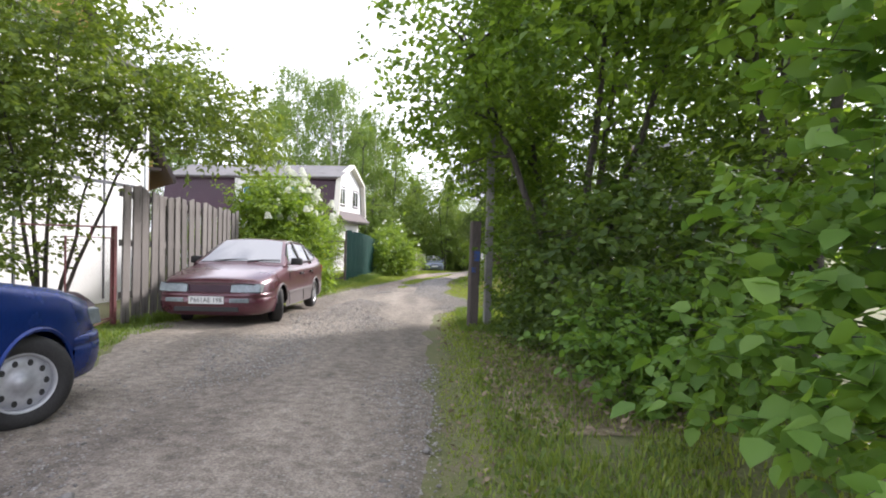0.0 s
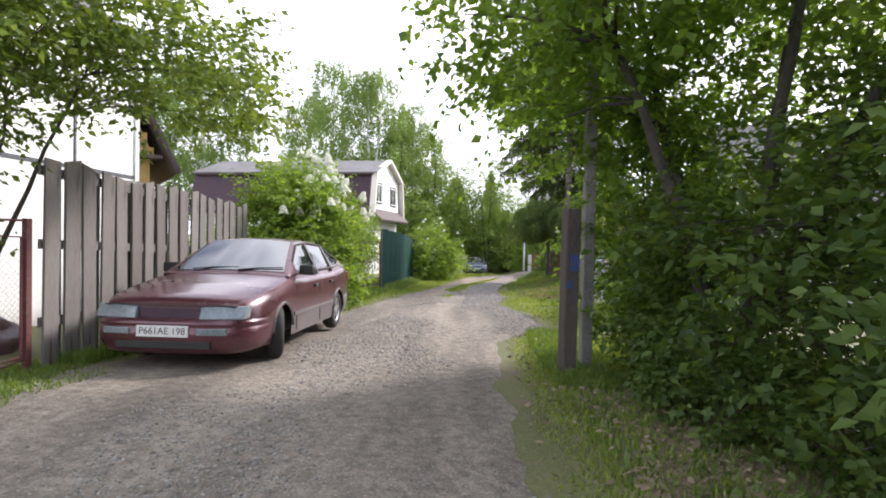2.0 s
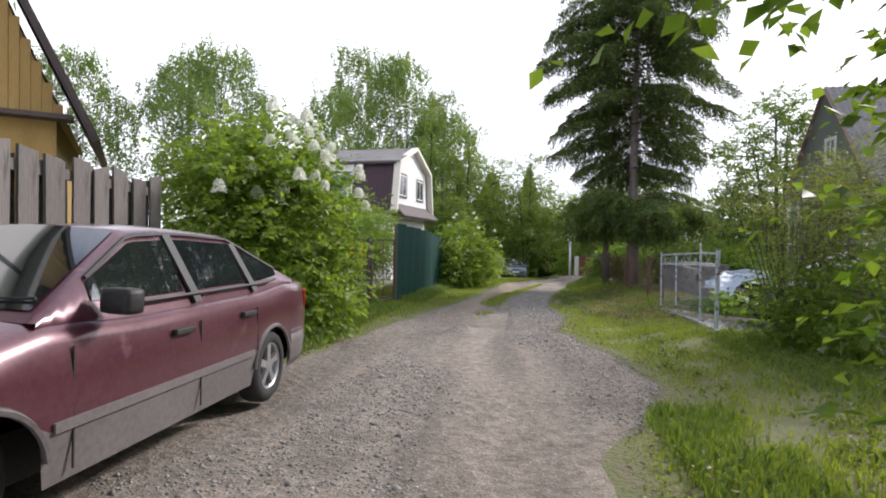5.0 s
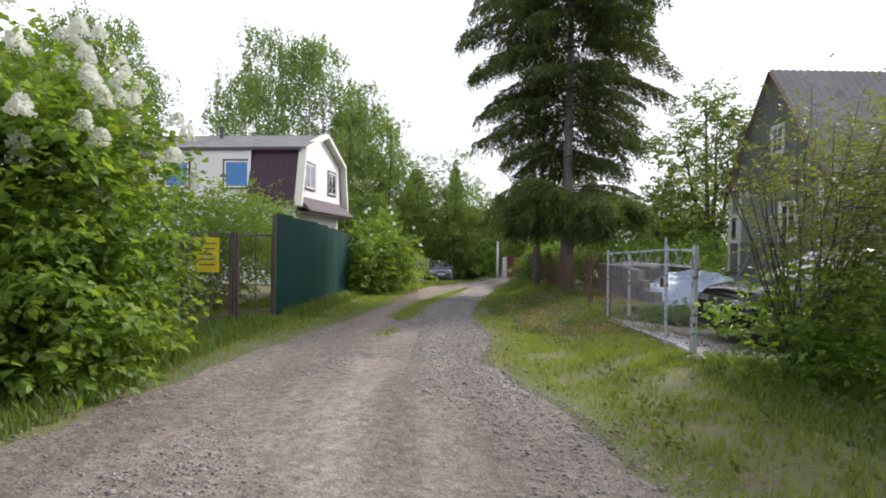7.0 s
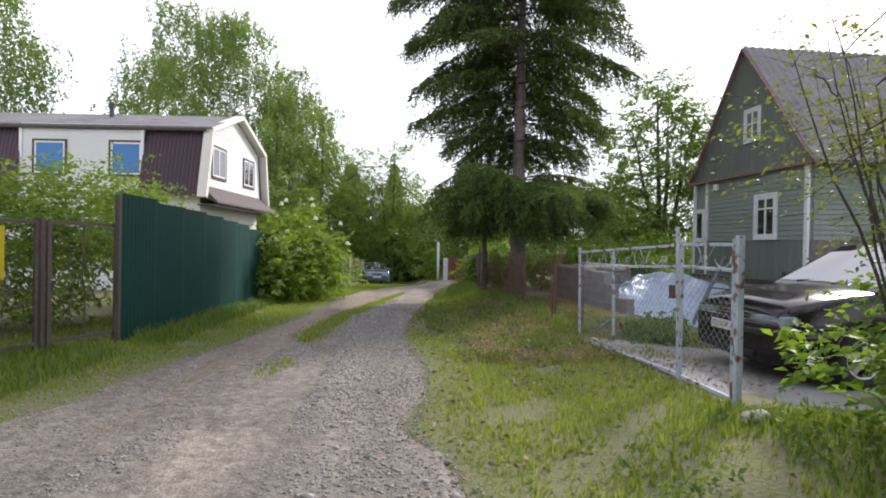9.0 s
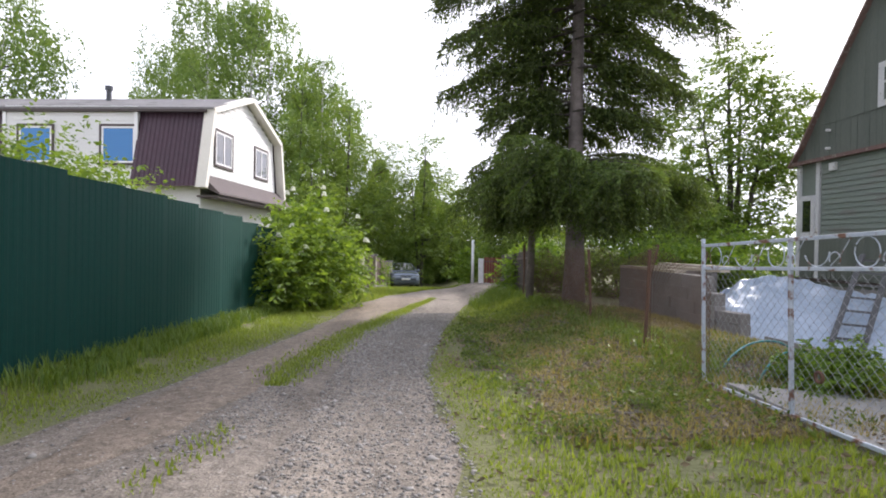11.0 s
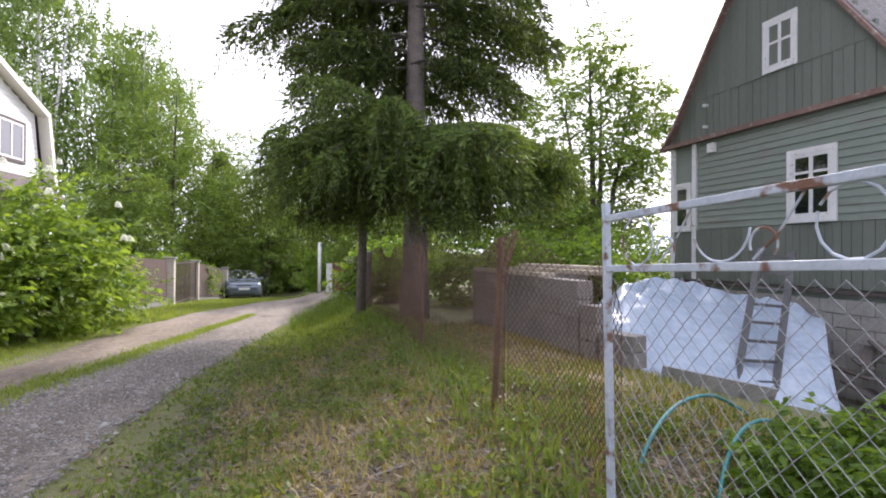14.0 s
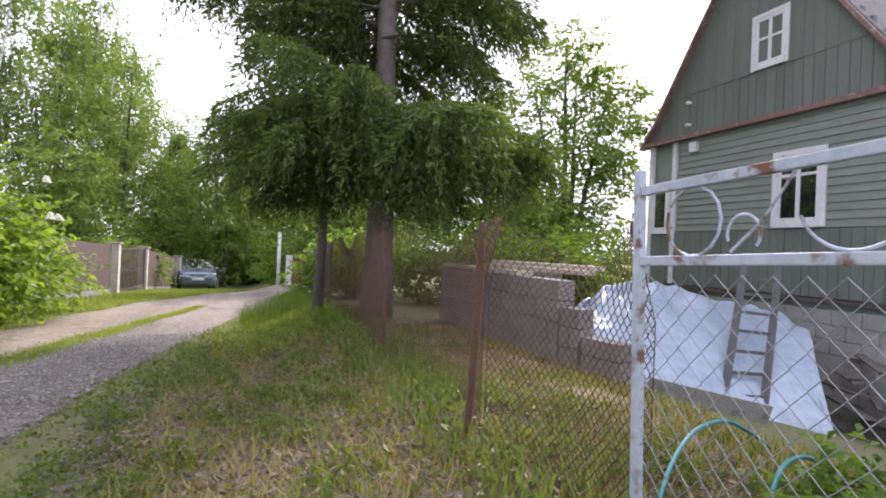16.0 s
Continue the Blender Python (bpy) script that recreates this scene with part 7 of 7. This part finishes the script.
def grass(name, x, y, h, material, label, width=0.0085, lean=0.5):
    """Upright bent blades, each two triangles."""
    n = len(x)
    z = land(x, y)
    a = rng.random(n) * math.tau
    d = np.stack([np.cos(a), np.sin(a), 0 * a], 1)
    s_ = np.stack([-np.sin(a), np.cos(a), 0 * a], 1)
    P = np.stack([x, y, z - 0.01], 1)
    ln = (h * lean * (0.3 + rng.random(n)))[:, None]
    w = (width * (0.7 + 0.7 * rng.random(n)))[:, None]
    mid = P + d * ln * 0.35 + np.array([0, 0, 1]) * (h * 0.62)[:, None]
    tip = P + d * ln + np.array([0, 0, 1]) * h[:, None]
    V = np.stack([P - s_ * w, P + s_ * w, mid + s_ * w * 0.7, mid - s_ * w * 0.7, tip], 1).reshape(-1, 3)
    b = np.arange(n)[:, None] * 5
    F = np.concatenate([b + [0, 1, 2], b + [0, 2, 3], b + [3, 2, 4]], 0)
    return tagged(arrays(name, V, F, material), label, "grass", kind="stuff")


def patch(n, x0, x1, y0, y1, ok):
    x, y = x0 + (x1 - x0) * rng.random(n), y0 + (y1 - y0) * rng.random(n)
    tuft = np.sin(x * 3.1 + 2 * np.sin(y * 1.3)) * np.sin(y * 2.7 + 1.7 * np.sin(x * 1.9))
    k = ok(x, y) & (tuft + 1.0 > 0.6 * rng.random(n))
    return x[k], y[k]


def verge_ok(x, y):
    return (x > road_right(y) - 0.06) | (x < road_left(y) + 0.06)


x, y = patch(400000, -5.2, 3.4, 0.5, 34, lambda x, y: verge_ok(x, y) & ((x > 0) | (y > 13.5) | (x < -3)) & ((x < 2.8) | (y < 17) | (y > 21)))
edge = np.minimum(np.abs(x - road_right(y)), np.abs(x - road_left(y)))
hgt = (0.02 + 0.04 * rng.random(len(x))) * (0.5 + np.clip(edge / 0.6, 0, 1.0))
hgt *= np.where((x > 1.6) & (y > 21.5), 1.5, 1.0)
clump = np.sin(x * 5.3 + 1.9 * np.sin(y * 2.1)) * np.sin(y * 4.1 + 1.4 * np.sin(x * 3.3))
bare = (x > 0.45) & (x < 1.8) & (y > 3.8) & (y < 8.2) & (rng.random(len(x)) < np.where(clump > 0.2, 0.35, 0.85))
bare |= (x > 1.2) & (x < 3.2) & (y > 11.5) & (y < 16.5) & (rng.random(len(x)) < np.where(clump > 0.0, 0.1, 0.65))
bare |= (x > 0.7 + 0.3 * np.sin(y)) & (x < 4.2) & (y > 19.6) & (y < 26.5) & (rng.random(len(x)) < np.where(clump > 0.15, 0.72, 0.97))
grass("verge_grass", x[~bare], y[~bare], hgt[~bare], M_GRASS, "short green verge grass beside the lane", 0.0062)
x, y = patch(42000, -3.4, 2.4, 33, 50, lambda x, y: (x < road_left(y) + 0.05) & (x > np.interp(y, [33, 40, 50], [-3.3, -2.55, -1.7])))
grass("verge_grass", x, y, 0.05 + 0.07 * rng.random(len(x)), M_GRASS, "sunlit grass strip before the slat fence", 0.012)
# long tufts along the fences, thicket and yard
xs_, ys_, hs_ = [], [], []
for (n, xa, xb, ya, yb, h) in ((4500, -3.65, -3.1, 20.8, 30, 0.20), (3500, 2.55, 3.3, 21.3, 30, 0.18), (7000, 0.35, 1.6, 1.5, 8.5, 0.075), (5000, -4.4, -3.3, 13.6, 20, 0.16), (4000, 3.0, 5.2, 20.9, 24, 0.10), (6000, 2.2, 4.2, 12.5, 17.2, 0.11), (4000, -4.9, -4.5, 8.3, 14, 0.16), (5000, 0.3, 1.1, 8, 12.5, 0.12), (3500, -5.0, -3.9, 5.6, 8.2, 0.07), (5000, 1.5, 3.0, 30, 42, 0.3)):
    xx, yy = patch(n, xa, xb, ya, yb, lambda x, y: verge_ok(x, y) | (y < 8.3))
    xs_.append(xx)
    ys_.append(yy)
    hs_.append(h * (0.35 + 0.8 * rng.random(len(xx))))
grass("tall_grass", np.concatenate(xs_), np.concatenate(ys_), np.concatenate(hs_), M_TALLGRASS, "uncut grass tufts along the fences", 0.007, 0.6)
x, y = patch(30000, 1.0, 5.0, 19.5, 27, lambda x, y: x > 0.8 + 0 * y)
grass("dry_grass", x, y, 0.04 + 0.10 * rng.random(len(x)), M_DRYGRASS, "dry yellow grass among the weeds", 0.005, 0.9)
# grass crown between the wheel tracks
y = 18.5 + 16 * rng.random(15000)
mid = np.interp(y, CROWN_Y, CROWN_X)
half = np.interp(y, [18.5, 19.3, 20, 21, 22, 24, 28, 34.5], [0.05, 0.2, 0.05, 0.1, 0.28, 0.27, 0.22, 0.1])
x = mid + half * rng.normal(size=len(y)) * 0.55
thin = ((y > 21.2) | (rng.random(len(y)) < 0.22 * ((y > 18.8) & (y < 19.9))))
x, y = x[thin], y[thin]
grass("track_grass", x, y, 0.03 + 0.06 * rng.random(len(x)), M_GRASS, "grass strip between the wheel tracks")
# broad weeds on the verges
n = 4200
x, y = 0.15 + 3.2 * rng.random(n), 1.2 + 28 * rng.random(n)
k = (x > road_right(y) + 0.1) & ((y > 19.5) | (y < 17) & (x > 1.0) | (y < 11)) & ((np.sin(x * 4 + y * 2.3) * np.sin(y * 3.1 - x) > 0.15) | (x > 2.3) | (y > 24))
x, y = np.repeat(x[k], 6), np.repeat(y[k], 6)
x, y = x + rng.normal(size=len(x)) * 0.05, y + rng.normal(size=len(x)) * 0.05
P = np.stack([x, y, land(x, y) + 0.02 + 0.10 * rng.random(len(x))], 1)
D = rng.normal(size=(len(x), 3)) + np.array([0, 0, 0.4])
tagged(leaf_mesh("broad_weeds", P, D, 0.03 + 0.04 * rng.random(len(x)), M_WEED, None, 0.5, rng), "low broad-leaved weeds on the verge", "weeds", kind="stuff")

# rough soil and weed clumps on the dug verge
def dug(x, y):
    return (x > 0.75 + 0.3 * np.sin(y)) & (x < 4.0) & (y > 19.6) & (y < 26.5)


def clumped(x, y):
    return np.sin(x * 5.3 + 1.9 * np.sin(y * 2.1)) * np.sin(y * 4.1 + 1.4 * np.sin(x * 3.3))


n = 26000
x, y = 0.6 + 3.2 * rng.random(n), 19.5 + 7 * rng.random(n)
k = dug(x, y) & (clumped(x, y) < 0.25) & ((x < 2.75) | (y > 21.3))
x, y = x[k], y[k]
tagged(stones("soil_clods", len(x), x, y, 0.006 + 0.02 * rng.random(len(x)) ** 3, M_LITTER, "crumbly brown soil clods on the weedy verge"), "crumbly brown soil clods on the weedy verge", "soil", kind="stuff")
n = 5200
x, y = 0.6 + 3.2 * rng.random(n), 19.5 + 7.5 * rng.random(n)
k = dug(x, y) & (clumped(x, y) > 0.10 + 0.3 * rng.random(n)) & ((x < 2.7) | (y > 21.3))
x, y = np.repeat(x[k], 14), np.repeat(y[k], 14)
x, y = x + rng.normal(size=len(x)) * 0.035, y + rng.normal(size=len(x)) * 0.035
P = np.stack([x, y, land(x, y) + 0.01 + 0.13 * rng.random(len(x)) ** 1.6], 1)
D = rng.normal(size=(len(x), 3)) + np.array([0, 0, 0.3])
tagged(leaf_mesh("low_weeds", P, D, 0.014 + 0.035 * rng.random(len(x)), M_WEED, None, 0.5, rng), "clumps of small-leaved weeds on bare soil", "weeds", kind="stuff")
n = 3800
x, y = 0.7 + 3.2 * rng.random(n), 19.6 + 6.8 * rng.random(n)
k = dug(x, y) & ((x < 2.7) | (y > 21.3))
bm = bmesh.new()
for px_, py_ in zip(x[k], y[k]):
    a_ = rng.random() * math.tau
    l_ = 0.06 + 0.22 * rng.random() ** 2
    z_ = float(land(px_, py_)) + 0.035
    stick(bm, (px_, py_, z_), (px_ + l_ * math.cos(a_), py_ + l_ * math.sin(a_), z_ + 0.18 * l_ * rng.random()), 0.0022 + 0.003 * rng.random() ** 2)
tagged(part("dry_twigs", bm, M_WOOD), "dry grey twigs scattered on the weedy verge", "twigs", kind="stuff")
